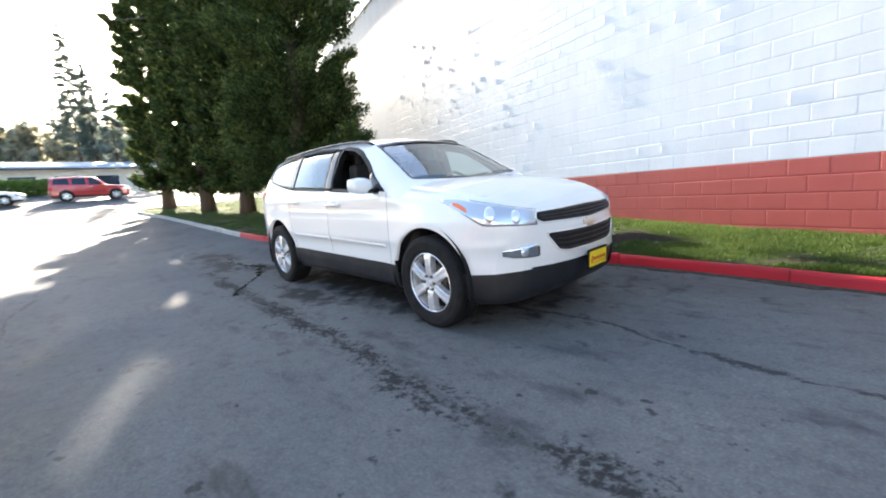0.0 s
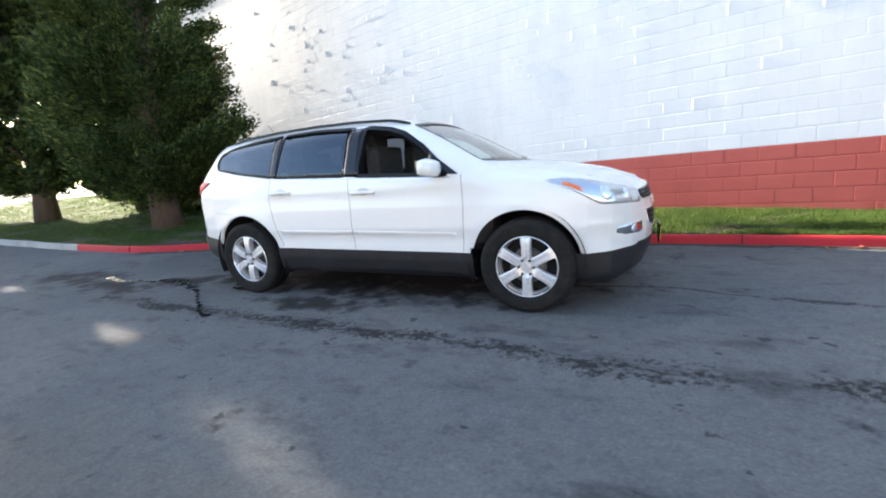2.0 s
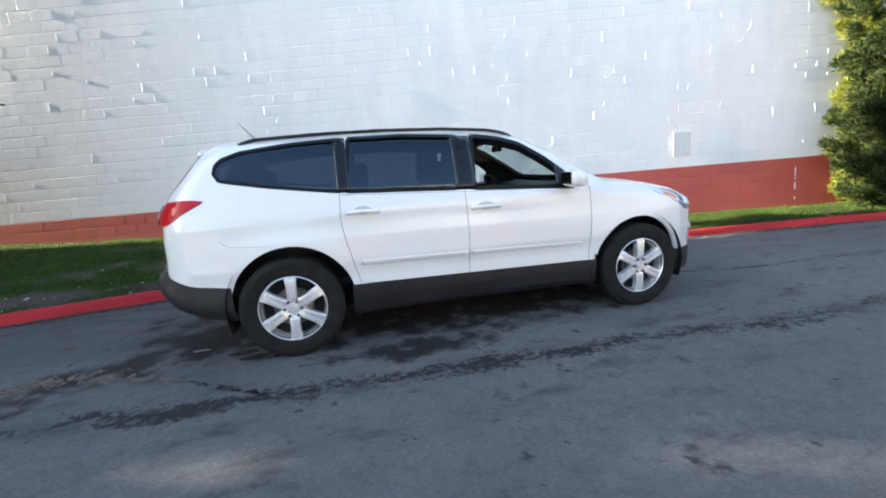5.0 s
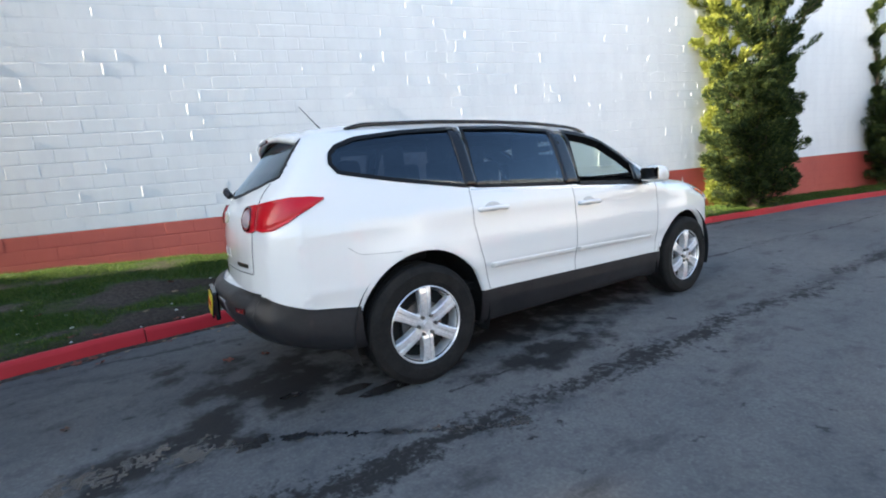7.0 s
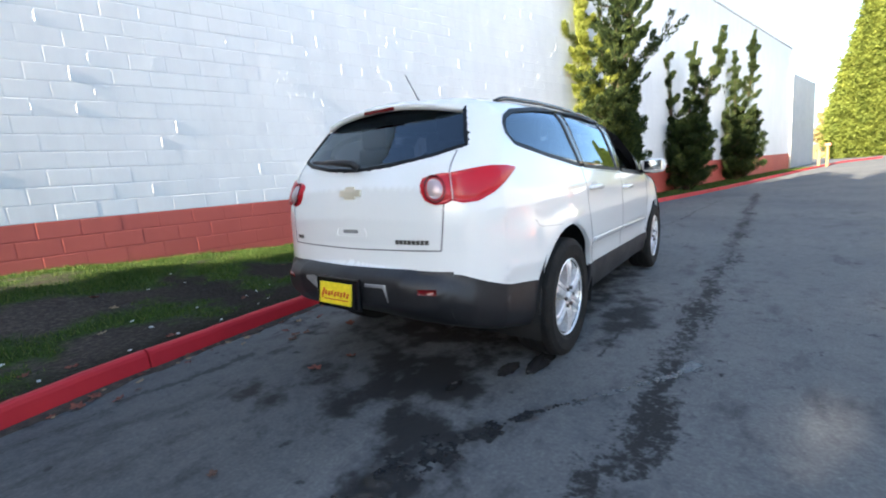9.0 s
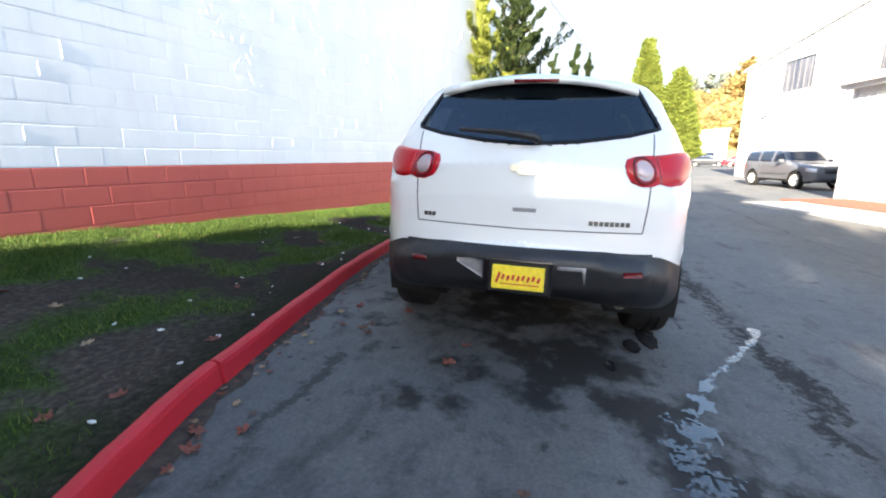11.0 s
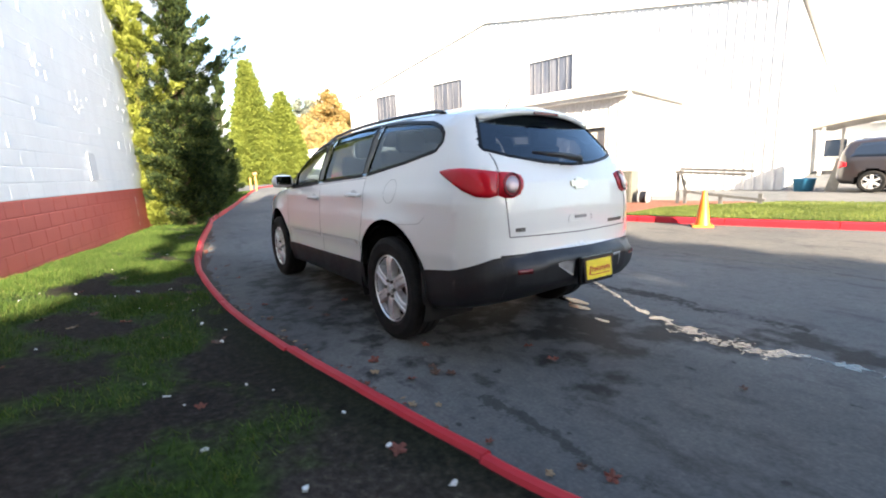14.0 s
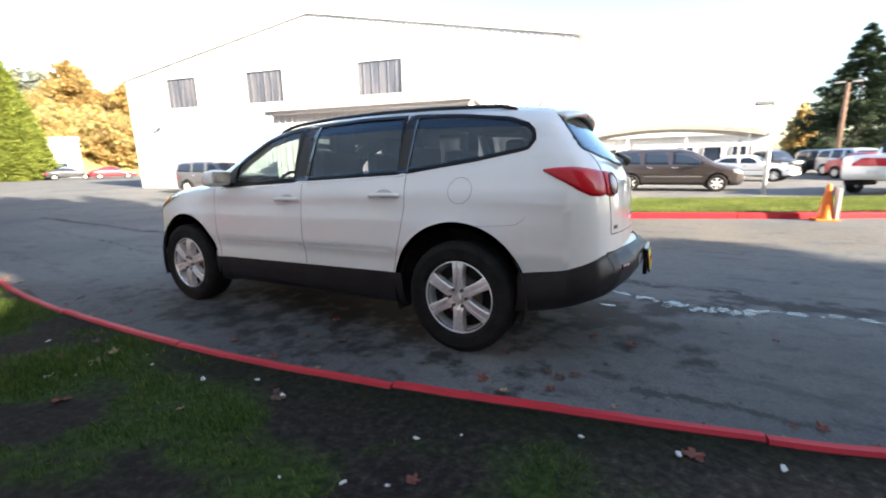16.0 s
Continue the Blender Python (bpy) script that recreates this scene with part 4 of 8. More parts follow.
WINDSHIELD = [(-0.72, 1.235), (-0.4, 1.215), (0, 1.205), (0.4, 1.215), (0.72, 1.235), (0.60, 1.60), (0.3, 1.632), (0, 1.64), (-0.3, 1.632), (-0.60, 1.60)]
BACKLIGHT = [(-0.665, 1.345), (-0.5, 1.30), (-0.25, 1.262), (0, 1.247), (0.25, 1.262), (0.5, 1.30), (0.665, 1.345), (0.555, 1.575), (0.3, 1.61), (0, 1.62), (-0.3, 1.61), (-0.555, 1.575)]


def tyre_mesh(r, w):
    prof = [(r * 0.60, -w * 0.40), (r * 0.72, -w * 0.50), (r * 0.88, -w * 0.52), (r * 0.965, -w * 0.46), (r * 0.99, -w * 0.41), (r, -w * 0.33), (r, -w * 0.24), (r * 0.975, -w * 0.235), (r * 0.975, -w * 0.20), (r, -w * 0.195), (r, -w * 0.045), (r * 0.975, -w * 0.04)]
    vs, fs = lathe(prof + [(a, -h) for a, h in prof[::-1]], 56, "Y")
    bm = bmesh.new()
    bv = [bm.verts.new(v) for v in vs]
    for f in fs:
        bm.faces.new([bv[i] for i in f])
    me = bpy.data.meshes.new("tyre")
    bmesh.ops.recalc_face_normals(bm, faces=bm.faces)
    bm.to_mesh(me)
    bm.free()
    me.materials.append(M_RUBBER)
    return me


def alloy_mesh(r, w, spokes=6):
    """Six broad split spokes, a dished barrel and a hub; the outside faces -Y."""
    R0 = r * 0.635
    vs, fs = lathe([(R0 * 0.90, 0.06), (R0 * 0.93, -w * 0.30), (R0 * 0.97, -w * 0.41), (R0 * 1.0, -w * 0.46), (R0 * 1.03, -w * 0.44), (R0 * 1.02, -w * 0.30), (R0 * 1.0, 0.08)], 64, "Y")
    bm = bmesh.new()
    bv = [bm.verts.new(v) for v in vs]
    for f in fs:
        bm.faces.new([bv[i] for i in f])
    y0, y1 = -w * 0.43, -w * 0.31
    for k in range(spokes):
        a = 2 * math.pi * k / spokes + math.pi / 2
        c, t = Vector((math.cos(a), 0, math.sin(a))), Vector((-math.sin(a), 0, math.cos(a)))
        # each spoke: a broad blade with a sunk middle, wider at the rim
        st = [(R0 * 0.16, 0.036), (R0 * 0.35, 0.037), (R0 * 0.6, 0.036), (R0 * 0.85, 0.040), (R0 * 0.99, 0.048)]
        rowsv = []
        for q, (rr, hw) in enumerate(st):
            hw *= r / 0.385
            dip = 0.006
            yf = y0 + 0.012 * math.sin(math.pi * q / 4) * -1 + (0.010 if q == 0 else 0)
            ring = [(-hw, y1 + 0.02), (-hw, yf + 0.006), (-hw * 0.8, yf), (-hw * 0.30, yf), (-hw * 0.2, yf + dip), (hw * 0.2, yf + dip), (hw * 0.30, yf), (hw * 0.8, yf), (hw, yf + 0.006), (hw, y1 + 0.02)]
            rowsv.append([bm.verts.new(c * rr + t * u + Vector((0, v, 0))) for u, v in ring])
        for A, B in zip(rowsv, rowsv[1:]):
            for i in range(len(A) - 1):
                bm.faces.new((A[i], A[i + 1], B[i + 1], B[i]))
    hub = cyl(R0 * 0.36, 0.04, (0, y0 + 0.030, 0), 32, rot=Matrix.Rotation(math.pi / 2, 4, "X"), bevel=0.008)
    me = bpy.data.meshes.new("t")
    hub.to_mesh(me)
    hub.free()
    bm.from_mesh(me)
    bpy.data.meshes.remove(me)
    bmesh.ops.recalc_face_normals(bm, faces=bm.faces)
    out = bpy.data.meshes.new("rim")
    bm.to_mesh(out)
    bm.free()
    out.materials.append(M_ALLOY)
    return out


def make_wheel(parent, x, side, r, w, ypos, z, meshes, turn=0.0, detail=True):
    """A wheel as a part with its tyre as the mesh and rim, cap, nuts and brake disc under it; side -1 is the right-hand side."""
    m = Matrix.Translation((x, side * ypos, z)) @ Matrix.Rotation(0 if side < 0 else math.pi, 4, "Z") @ Matrix.Rotation(turn, 4, "Y")
    wheel = part_mesh("wheel", meshes["tyre"], parent, "black rubber tyre on a six-spoke silver alloy rim" if detail else "", m)
    part_mesh("rim", meshes["rim"], wheel, "silver six-spoke alloy rim")
    if detail:
        part_mesh("brake_disc", meshes["disc"], wheel)
        # added dark disc, puts the shade between the spokes into colour
        part_mesh("dust_shield", meshes["backing"], wheel)
        part_mesh("hub_cap", meshes["cap"], wheel)
        for k in range(6):
            a = math.pi / 6 + k * math.pi / 3 + math.pi / 2
            part_mesh("wheel_nut", meshes["nut"], wheel, m=Matrix.Translation((0.062 * math.cos(a), 0, 0.062 * math.sin(a))))
    return wheel


def wheel_meshes(r, w, detail=True):
    d = {"tyre": tyre_mesh(r, w), "rim": alloy_mesh(r, w)}
    if detail:
        rx = Matrix.Rotation(math.pi / 2, 4, "X")
        for key, bm, mm in (("disc", cyl(0.145, 0.03, (0, -0.035, 0), 40, rot=rx), M_STEEL), ("backing", cyl(0.228, 0.01, (0, -0.012, 0), 40, rot=rx), M_DARK), ("cap", cyl(0.034, 0.03, (0, -w * 0.43 - 0.004, 0), 24, rot=rx, bevel=0.006), M_ALLOY), ("nut", cyl(0.0125, 0.035, (0, -w * 0.43 + 0.002, 0), 6, rot=rx, bevel=0.002), M_STEEL)):
            me = bpy.data.meshes.new(key)
            bm.to_mesh(me)
            bm.free()
            me.materials.append(mm)
            d[key] = me
    return d


def build_hero():
    S = HERO
    car = empty("car", CAR_M)
    tagged(car, "pearl white mid-size SUV with grey lower cladding, parked on the asphalt", "car")
    P, faces = S.grid(46, 190, 300, 1.7, -1.75, 0.80)
    FA = np.array([f if len(f) == 4 else (f[0], f[1], f[2], f[2]) for f in faces])
    C = P[FA].mean(1)
    x, y, z = C[:, 0], C[:, 1], C[:, 2]
    cut = np.zeros(len(C), bool)
    sidev = np.abs(y) > 0.45
    for w in (WIN_FRONT, WIN_REAR, WIN_QUARTER):
        cut |= sidev & (poly_sd(w, x, z) < 0)
    cut |= (x > 0.2) & (z > 1.15) & (poly_sd(inset(WINDSHIELD, 0.006), y, z) < 0) & (x < 1.35)
    cut |= (x < -1.9) & (poly_sd(BACKLIGHT, y, z) < 0)
    for wx in (1.49, -1.49):
        cut |= (np.abs(y) > 0.5) & (np.hypot(x - wx, z - 0.40) < ARCH[wx])
        cut |= (np.abs(y) > 0.5) & (np.abs(x - wx) < ARCH[wx] - 0.006) & (z < 0.40)
    # panels of the skin, each a part of its own
    zone = np.full(len(C), 0)
    zone[(z < 0.30)] = 9
    doorF = sidev & (x > -0.105 + 0.03 * (z - 0.8)) & (x < 0.985) & (z > 0.3) & (z < 1.66)
    doorR = sidev & (x <= -0.105 + 0.03 * (z - 0.8)) & (x > -1.10 + np.clip(0.9 - z, 0, 0.4) * 0.25) & (z > 0.3) & (z < 1.66)
    tail = (x < -2.0) & (np.abs(y) < 0.62) & (z > 0.812) & (z < 1.60)
    hood = (x > 1.22) & (z > 1.0) & (np.abs(y) < 0.80) & (x < 2.42)
    zone[doorF & (y < 0)], zone[doorF & (y > 0)] = 1, 2
    zone[doorR & (y < 0)], zone[doorR & (y > 0)] = 3, 4
    zone[tail], zone[hood] = 5, 6
    zone[(x > 2.0) & (z < 1.0) & (zone == 0)] = 7
    zone[(x < -1.95) & (z < np.where(x < -2.35, 0.62, 0.52)) & (zone == 0)] = 8
    names = {0: "body_shell", 1: "front_door", 2: "front_door", 3: "rear_door", 4: "rear_door", 5: "tailgate", 6: "bonnet", 7: "front_bumper", 8: "rear_bumper", 9: "underbody"}
    made = {}
    for k, nm in names.items():
        idx = np.where((zone == k) & ~cut)[0]
        used = np.unique(FA[idx])
        re = {int(u): i for i, u in enumerate(used)}
        fs = [tuple(dict.fromkeys(re[int(v)] for v in FA[i])) for i in idx]
        me = mesh_from(nm, P[used], fs, M_CLAD if k in (8, 9) else M_CARPAINT, True)
        # smooth shading across the joints between panels
        nn = S.normals(P[used])
        me.normals_split_custom_set_from_vertices([tuple(n) for n in nn])
        made[k] = part_mesh(nm, me, car)
    # cabin lining, seen through the panes
    keep = np.where((x > -2.3) & (x < 1.25) & (z > 0.5) & ~cut & (zone != 9))[0]
    used = np.unique(FA[keep])
    re = {int(u): i for i, u in enumerate(used)}
    inner = P[used] - S.normals(P[used]) * 0.035
    for nm, sel, mm in (("headliner", C[keep][:, 2] > 1.45, M_TRIMBEIGE), ("door_lining", C[keep][:, 2] <= 1.45, M_DASH)):
        part_mesh(nm, mesh_from(nm, inner, [tuple(dict.fromkeys(re[int(v)] for v in FA[i])) for i in keep[sel]], mm, True), car)
    # panes and their black borders
    for sgn in (-1, 1):
        ch = S.on_side(sgn)
        for poly, nm, mm in ((WIN_FRONT, "front_window", None if sgn < 0 else M_GLASS), (WIN_REAR, "rear_window", M_PRIVACY), (WIN_QUARTER, "quarter_window", M_PRIVACY)):
            door = made[{"front_window": 1 if sgn < 0 else 2, "rear_window": 3 if sgn < 0 else 4, "quarter_window": 0}[nm]]
            lo, hi = split_poly(poly)
            part_mesh("window_trim", mesh_from("window_trim", *S.ribbon(ch, inset(poly, 0.001), 0.036 if poly is WIN_FRONT else 0.024, 0.0035, True, 0.06), M_SEAL), door)
            if mm or sgn > 0:
                g = part_mesh("window_pane", mesh_from("window_pane", *S.patch(ch, *split_poly(inset(poly, -0.011)), 28, 8, -0.003, 0.0045), mm or M_GLASS, True), door)
                g.visible_shadow = False
        # pillars between the panes
        part_mesh("pillar_trim", mesh_from("pillar_trim", *S.patch(ch, [(-0.175, 1.183), (-0.008, 1.178)], [(-0.12, 1.616), (0.042, 1.612)], 4, 10, 0.004, 0.005), M_PILLAR, True), made[1 if sgn < 0 else 2])
        part_mesh("pillar_trim", mesh_from("pillar_trim", *S.patch(ch, [(-1.105, 1.222), (-1.012, 1.218)], [(-1.065, 1.632), (-0.97, 1.634)], 4, 10, 0.004, 0.005), M_PILLAR, True), made[3 if sgn < 0 else 4])
        part_mesh("window_corner", mesh_from("window_corner", *S.patch(ch, [(0.70, 1.165), (0.97, 1.145)], [(0.70, 1.345), (0.97, 1.15)], 8, 6, 0.006, 0.006), M_GLOSSBLACK, True), made[1 if sgn < 0 else 2])
        part_mesh("belt_moulding", mesh_from("belt_moulding", *S.ribbon(ch, [(-1.08, 1.204), (-0.1, 1.164), (0.9, 1.124)], 0.008, 0.003), M_BOWL), car)
        # shut lines
        for line in ([(1.0, 1.14), (1.01, 0.9), (1.0, 0.7), (0.985, 0.5)], [(-0.115, 1.18), (-0.105, 0.9), (-0.11, 0.5)], [(-1.09, 1.23), (-1.10, 1.0), (-1.07, 0.84), (-0.99, 0.52)],
                     [(-1.96, 0.935), (-1.90, 0.888), (-1.72, 0.876), (-1.5, 0.872)]):
            part_mesh("shut_line", mesh_from("shut_line", *S.ribbon(ch, line, 0.0045 if line[0][0] > -1.5 else 0.003, 0.0012), M_SEAM if line[0][0] > -1.5 else M_FAINTSEAM), car)
        # lower cladding, side moulding and arch lips
        skin("sill_cladding", S, S.patch(ch, [(-1.06, 0.235), (1.06, 0.235)], [(-1.06, 0.515), (1.06, 0.49)], 40, 8, 0.006, 0.01), M_CLAD, car)
        part_mesh("side_moulding", mesh_from("side_moulding", *S.patch(ch, [(-0.98, 0.665), (-0.12, 0.655)], [(-0.98, 0.70), (-0.12, 0.69)], 20, 4, 0.006, 0.003), M_CARPAINT, True), made[3 if sgn < 0 else 4])
        part_mesh("side_moulding", mesh_from("side_moulding", *S.patch(ch, [(-0.095, 0.655), (0.93, 0.64)], [(-0.095, 0.69), (0.93, 0.665)], 20, 4, 0.006, 0.003), M_CARPAINT, True), made[1 if sgn < 0 else 2])
        for wx in (1.49, -1.49):
            arc = [(wx + (ARCH[wx] + 0.003) * math.cos(a), 0.40 + (ARCH[wx] + 0.003) * math.sin(a)) for a in np.linspace(0.22, math.pi - 0.3, 50)]
            lv, lf = S.ribbon(ch, arc, 0.040, 0.0022, False, 0.03)
            lip = part_mesh("arch_lip", mesh_from("arch_lip", lv, lf, M_CARPAINT, True), car)
            lip.data.normals_split_custom_set_from_vertices([tuple(n) for n in S.normals(np.array(lv))])
            # liner behind the wheel
            vs, fs = [], []
            for i in range(33):
                a = -0.35 + (math.pi + 0.7) * i / 32
                for yy in (0.52, 0.94):
                    vs.append((wx + (ARCH[wx] + 0.014) * math.cos(a), sgn * yy, 0.40 + (ARCH[wx] + 0.014) * math.sin(a)))
            fs = [(2 * i, 2 * i + 1, 2 * i + 3, 2 * i + 2) for i in range(32)]
            fs.append(tuple(2 * i for i in range(33)))
            part_mesh("arch_liner", mesh_from("arch_liner", vs, fs, M_DARK), car)
        for wx in (1.03,):
            part("mud_flap", box(0.02, 0.15, 0.13, (wx, sgn * 0.83, 0.335), 0.006), M_CLAD, car)
        # door handles
        for hx, hz, dk in ((0.05, 1.035, 1 if sgn < 0 else 2), (-0.93, 1.07, 3 if sgn < 0 else 4)):
            py = float(ch(np.array([hx]), np.array([hz]))[0, 1])
            hb = []
            pts = [(hx - 0.115, py, hz - 0.004), (hx - 0.10, py + sgn * 0.028, hz), (hx, py + sgn * 0.036, hz + 0.004), (hx + 0.10, py + sgn * 0.028, hz), (hx + 0.115, py, hz - 0.004)]
            part_mesh("door_handle", mesh_from("door_handle", *tube(smooth_path(pts, 0.01), 0.016, 10), M_CARPAINT, True), made[dk], "body-colour pull handle")
            # flat grey disc stands for the shaded recess above the handle
            bm = bmesh.new()
            bmesh.ops.create_uvsphere(bm, u_segments=20, v_segments=10, radius=1)
            bmesh.ops.scale(bm, vec=(0.066, 0.006, 0.034), verts=bm.verts)
            bmesh.ops.translate(bm, vec=(hx, py, hz + 0.010), verts=bm.verts)
            part("handle_cup", bm, M_CUP, made[dk], smooth=True)
        # tail lamp: red wrap-round lens with a round clear lens in its inner lobe
        cc = S.on_corner(-1, sgn, -2.03, 0.905, -1.75)
        lamp = part_mesh("tail_lamp", mesh_from("tail_lamp", *S.patch(cc, [(0.085, 1.212), (0.17, 1.165), (0.30, 1.100), (0.42, 1.062), (0.53, 1.056), (0.592, 1.068)], [(0.085, 1.222), (0.17, 1.232), (0.30, 1.233), (0.42, 1.224), (0.53, 1.212), (0.592, 1.206)], 30, 8, 0.008, 0.02, 0.012), M_REDLENS, True), car, "red wrap-round tail lamp")
        lobe = part_mesh("inner_lamp", mesh_from("inner_lamp", *S.patch(cc, [(0.600, 1.069), (0.65, 1.053), (0.72, 1.05), (0.78, 1.072), (0.805, 1.115)], [(0.600, 1.205), (0.65, 1.204), (0.72, 1.198), (0.78, 1.183), (0.805, 1.15)], 16, 8, 0.008, 0.02, 0.012), M_REDLENS, True), lamp)
        ring = [(0.702 + 0.066 * math.cos(a), 1.126 + 0.063 * math.sin(a)) for a in np.linspace(0, 2 * math.pi, 32, endpoint=False)]
        part_mesh("lens_ring", mesh_from("lens_ring", *S.ribbon(cc, ring, 0.010, 0.0225, True, 0.0), M_BRAKE, True), lamp)
        ring = [(0.702 + 0.051 * math.cos(a), 1.126 + 0.049 * math.sin(a)) for a in np.linspace(0, 2 * math.pi, 24, endpoint=False)]
        part_mesh("reversing_lens", mesh_from("reversing_lens", *S.patch(cc, *split_poly(ring), 12, 6, 0.021, 0.01, 0.008), M_REVERSE, True), lamp, "round clear reversing lens")
        # headlamp
        hc = S.on_corner(1, sgn, 1.72, 0.935, 1.35)
        lo_h = [(0.0, 1.045), (0.18, 0.975), (0.34, 0.89), (0.42, 0.855), (0.7, 0.845), (0.98, 0.835)]
        hi_h = [(0.0, 1.06), (0.18, 1.06), (0.34, 1.04), (0.42, 1.028), (0.7, 0.985), (0.98, 0.945)]
        hl = part_mesh("headlamp", mesh_from("headlamp", *S.patch(hc, lo_h, hi_h, 26, 8, 0.004, 0.02), M_CLEARLENS, True), car, "clear headlamp with amber corner")
        part_mesh("indicator", mesh_from("indicator", *S.patch(hc, [(0.13, 1.012), (0.2, 0.985), (0.27, 0.955)], [(0.13, 1.032), (0.2, 1.018), (0.27, 0.985)], 8, 4, 0.009, 0.006), M_ORANGE, True), hl, "amber indicator lens")
        for cx, cz, rr in ((0.50, 0.935, 0.055), (0.76, 0.905, 0.048)):
            ring = [(cx + rr * math.cos(a), cz + rr * math.sin(a)) for a in np.linspace(0, 2 * math.pi, 24, endpoint=False)]
            part_mesh("reflector_bowl", mesh_from("reflector_bowl", *S.patch(hc, *split_poly(ring), 10, 6, 0.008, 0.006, 0.01), M_BOWL, True), hl)
        # fog lamp in a bright surround
        fog = part_mesh("fog_lamp", mesh_from("fog_lamp", *S.patch(hc, [(0.60, 0.628), (0.68, 0.612), (0.95, 0.604), (0.99, 0.615)], [(0.60, 0.668), (0.68, 0.678), (0.95, 0.700), (0.99, 0.690)], 16, 5, 0.005, 0.01), M_CHROME, True), car, "chrome-edged fog lamp")
        ring = [(0.83 + 0.04 * math.cos(a), 0.648 + 0.034 * math.sin(a)) for a in np.linspace(0, 2 * math.pi, 20, endpoint=False)]
        part_mesh("fog_lens", mesh_from("fog_lens", *S.patch(hc, *split_poly(ring), 10, 5, 0.012, 0.008, 0.006), M_CLEARLENS, True), fog)
        # bumper corners
        skin("bumper_cladding", S, S.patch(hc, [(0.19, 0.25), (1.15, 0.25)], [(0.19, 0.49), (0.45, 0.495), (1.15, 0.53)], 30, 8, 0.006, 0.01), M_CLAD, car)
        rc = S.on_corner(-1, sgn, -1.9, 0.94, -1.6)
        skin("bumper_cladding", S, S.patch(rc, [(0.04, 0.335), (0.3, 0.35), (1.0, 0.42)], [(0.04, 0.59), (0.34, 0.61), (0.52, 0.645), (0.72, 0.692), (1.0, 0.708)], 34, 10, 0.006, 0.01), M_CLAD, car)
        part_mesh("reflector", mesh_from("reflector", *S.patch(rc, [(0.92, 0.60), (1.05, 0.60)], [(0.92, 0.625), (1.05, 0.625)], 6, 2, 0.009, 0.004), M_BRAKE, True), car, "small red bumper reflector")
        # roof rail
        rx_ = np.linspace(-1.80, 0.42, 40)
        top = S.shoot(np.stack([rx_, 0 * rx_ + sgn * 0.60, 0 * rx_ + 1.0], 1), np.tile([0, 0, 1.0], (40, 1)), 1.2)
        hgt = 0.022 * np.clip(np.minimum(rx_ + 1.80, 0.42 - rx_) / 0.12, 0, 1) ** 0.6
        part_mesh("roof_rail", mesh_from("roof_rail", *tube([(a, sgn * 0.60, c + h - 0.002) for a, c, h in zip(rx_, top[:, 2], hgt)], 0.0145, 10), M_GLOSSBLACK, True), car, "black roof rail")
        # mirrors
        bm = bmesh.new()
        bmesh.ops.create_cube(bm, size=1)
        bmesh.ops.subdivide_edges(bm, edges=bm.edges[:], cuts=5, use_grid_fill=True)
        for v in bm.verts:
            n_ = v.co.normalized()
            v.co = v.co.lerp(n_ * 0.56, 0.62)
            v.co.x *= 0.62 if v.co.x > 0 else 0.35
        bmesh.ops.scale(bm, vec=(0.30, 0.215, 0.132), verts=bm.verts)
        for v in bm.verts:
            v.co.z -= 0.22 * max(0, v.co.x) + 0.004
        bmesh.ops.translate(bm, vec=(0.765, sgn * 1.045, 1.222), verts=bm.verts)
        mir = part("door_mirror", bm, M_CARPAINT, made[1 if sgn < 0 else 2], "white door mirror", True)
        part("mirror_glass", box(0.010, 0.165, 0.100, (0.709, sgn * 1.045, 1.221), 0.004), M_MIRROR, mir)
        part("mirror_foot", box(0.11, 0.16, 0.045, (0.80, sgn * 0.94, 1.165), 0.015), M_GLOSSBLACK, mir)
    # glass front and back
    fe, re_ = S.on_end(1, 0.1), S.on_end(-1, -1.5)
    ws = part_mesh("windscreen", mesh_from("windscreen", *S.patch(fe, *split_poly(inset(WINDSHIELD, 0.012)), 30, 12, -0.001, 0.0045), M_SCREEN, True), car, "clear raked windscreen")
    ws.visible_shadow = False
    part_mesh("screen_border", mesh_from("screen_border", *S.ribbon(fe, inset(WINDSHIELD, 0.008), 0.018, 0.002, True, 0.01), M_GLOSSBLACK), ws)
    bl = part_mesh("rear_screen", mesh_from("rear_screen", *S.patch(re_, *split_poly(inset(BACKLIGHT, -0.006)), 30, 10, -0.003, 0.0045), M_PRIVACY, True), made[5], "dark tinted rear screen")
    bl.visible_shadow = False
    part_mesh("screen_border", mesh_from("screen_border", *S.ribbon(re_, inset(BACKLIGHT, 0.004), 0.018, 0.003, True, 0.03), M_SEAL), made[5])
    # spoiler with high brake lamp
    vs, fs = [], []
    ys = np.linspace(-0.555, 0.555, 25)
    for yy in ys:
        q = abs(yy) / 0.555
        xb, zb = -2.175 + 0.07 * q ** 2.5, 1.618 - 0.066 * q ** 2.2
        zt = 1.672 - 0.078 * q ** 2.0
        vs += [(-1.98, yy, zt), (-2.10, yy, zt - 0.014), (xb + 0.014, yy, zb + 0.014), (xb, yy, zb + 0.004), (xb + 0.014, yy, zb - 0.022), (-2.10, yy, zb - 0.008)]
    for i in range(24):
        for k in range(5):
            fs.append((i * 6 + k, (i + 1) * 6 + k, (i + 1) * 6 + k + 1, i * 6 + k + 1))
    fs += [tuple(range(6)), tuple(24 * 6 + k for k in range(6))[::-1]]
    sp = part_mesh("spoiler", mesh_from("spoiler", vs, fs, M_CARPAINT, True), made[5], "white roof spoiler")
    part("brake_lamp", box(0.012, 0.25, 0.020, (-2.170, 0.0, 1.607), 0.004), M_BRAKE, sp, "high red brake lamp")
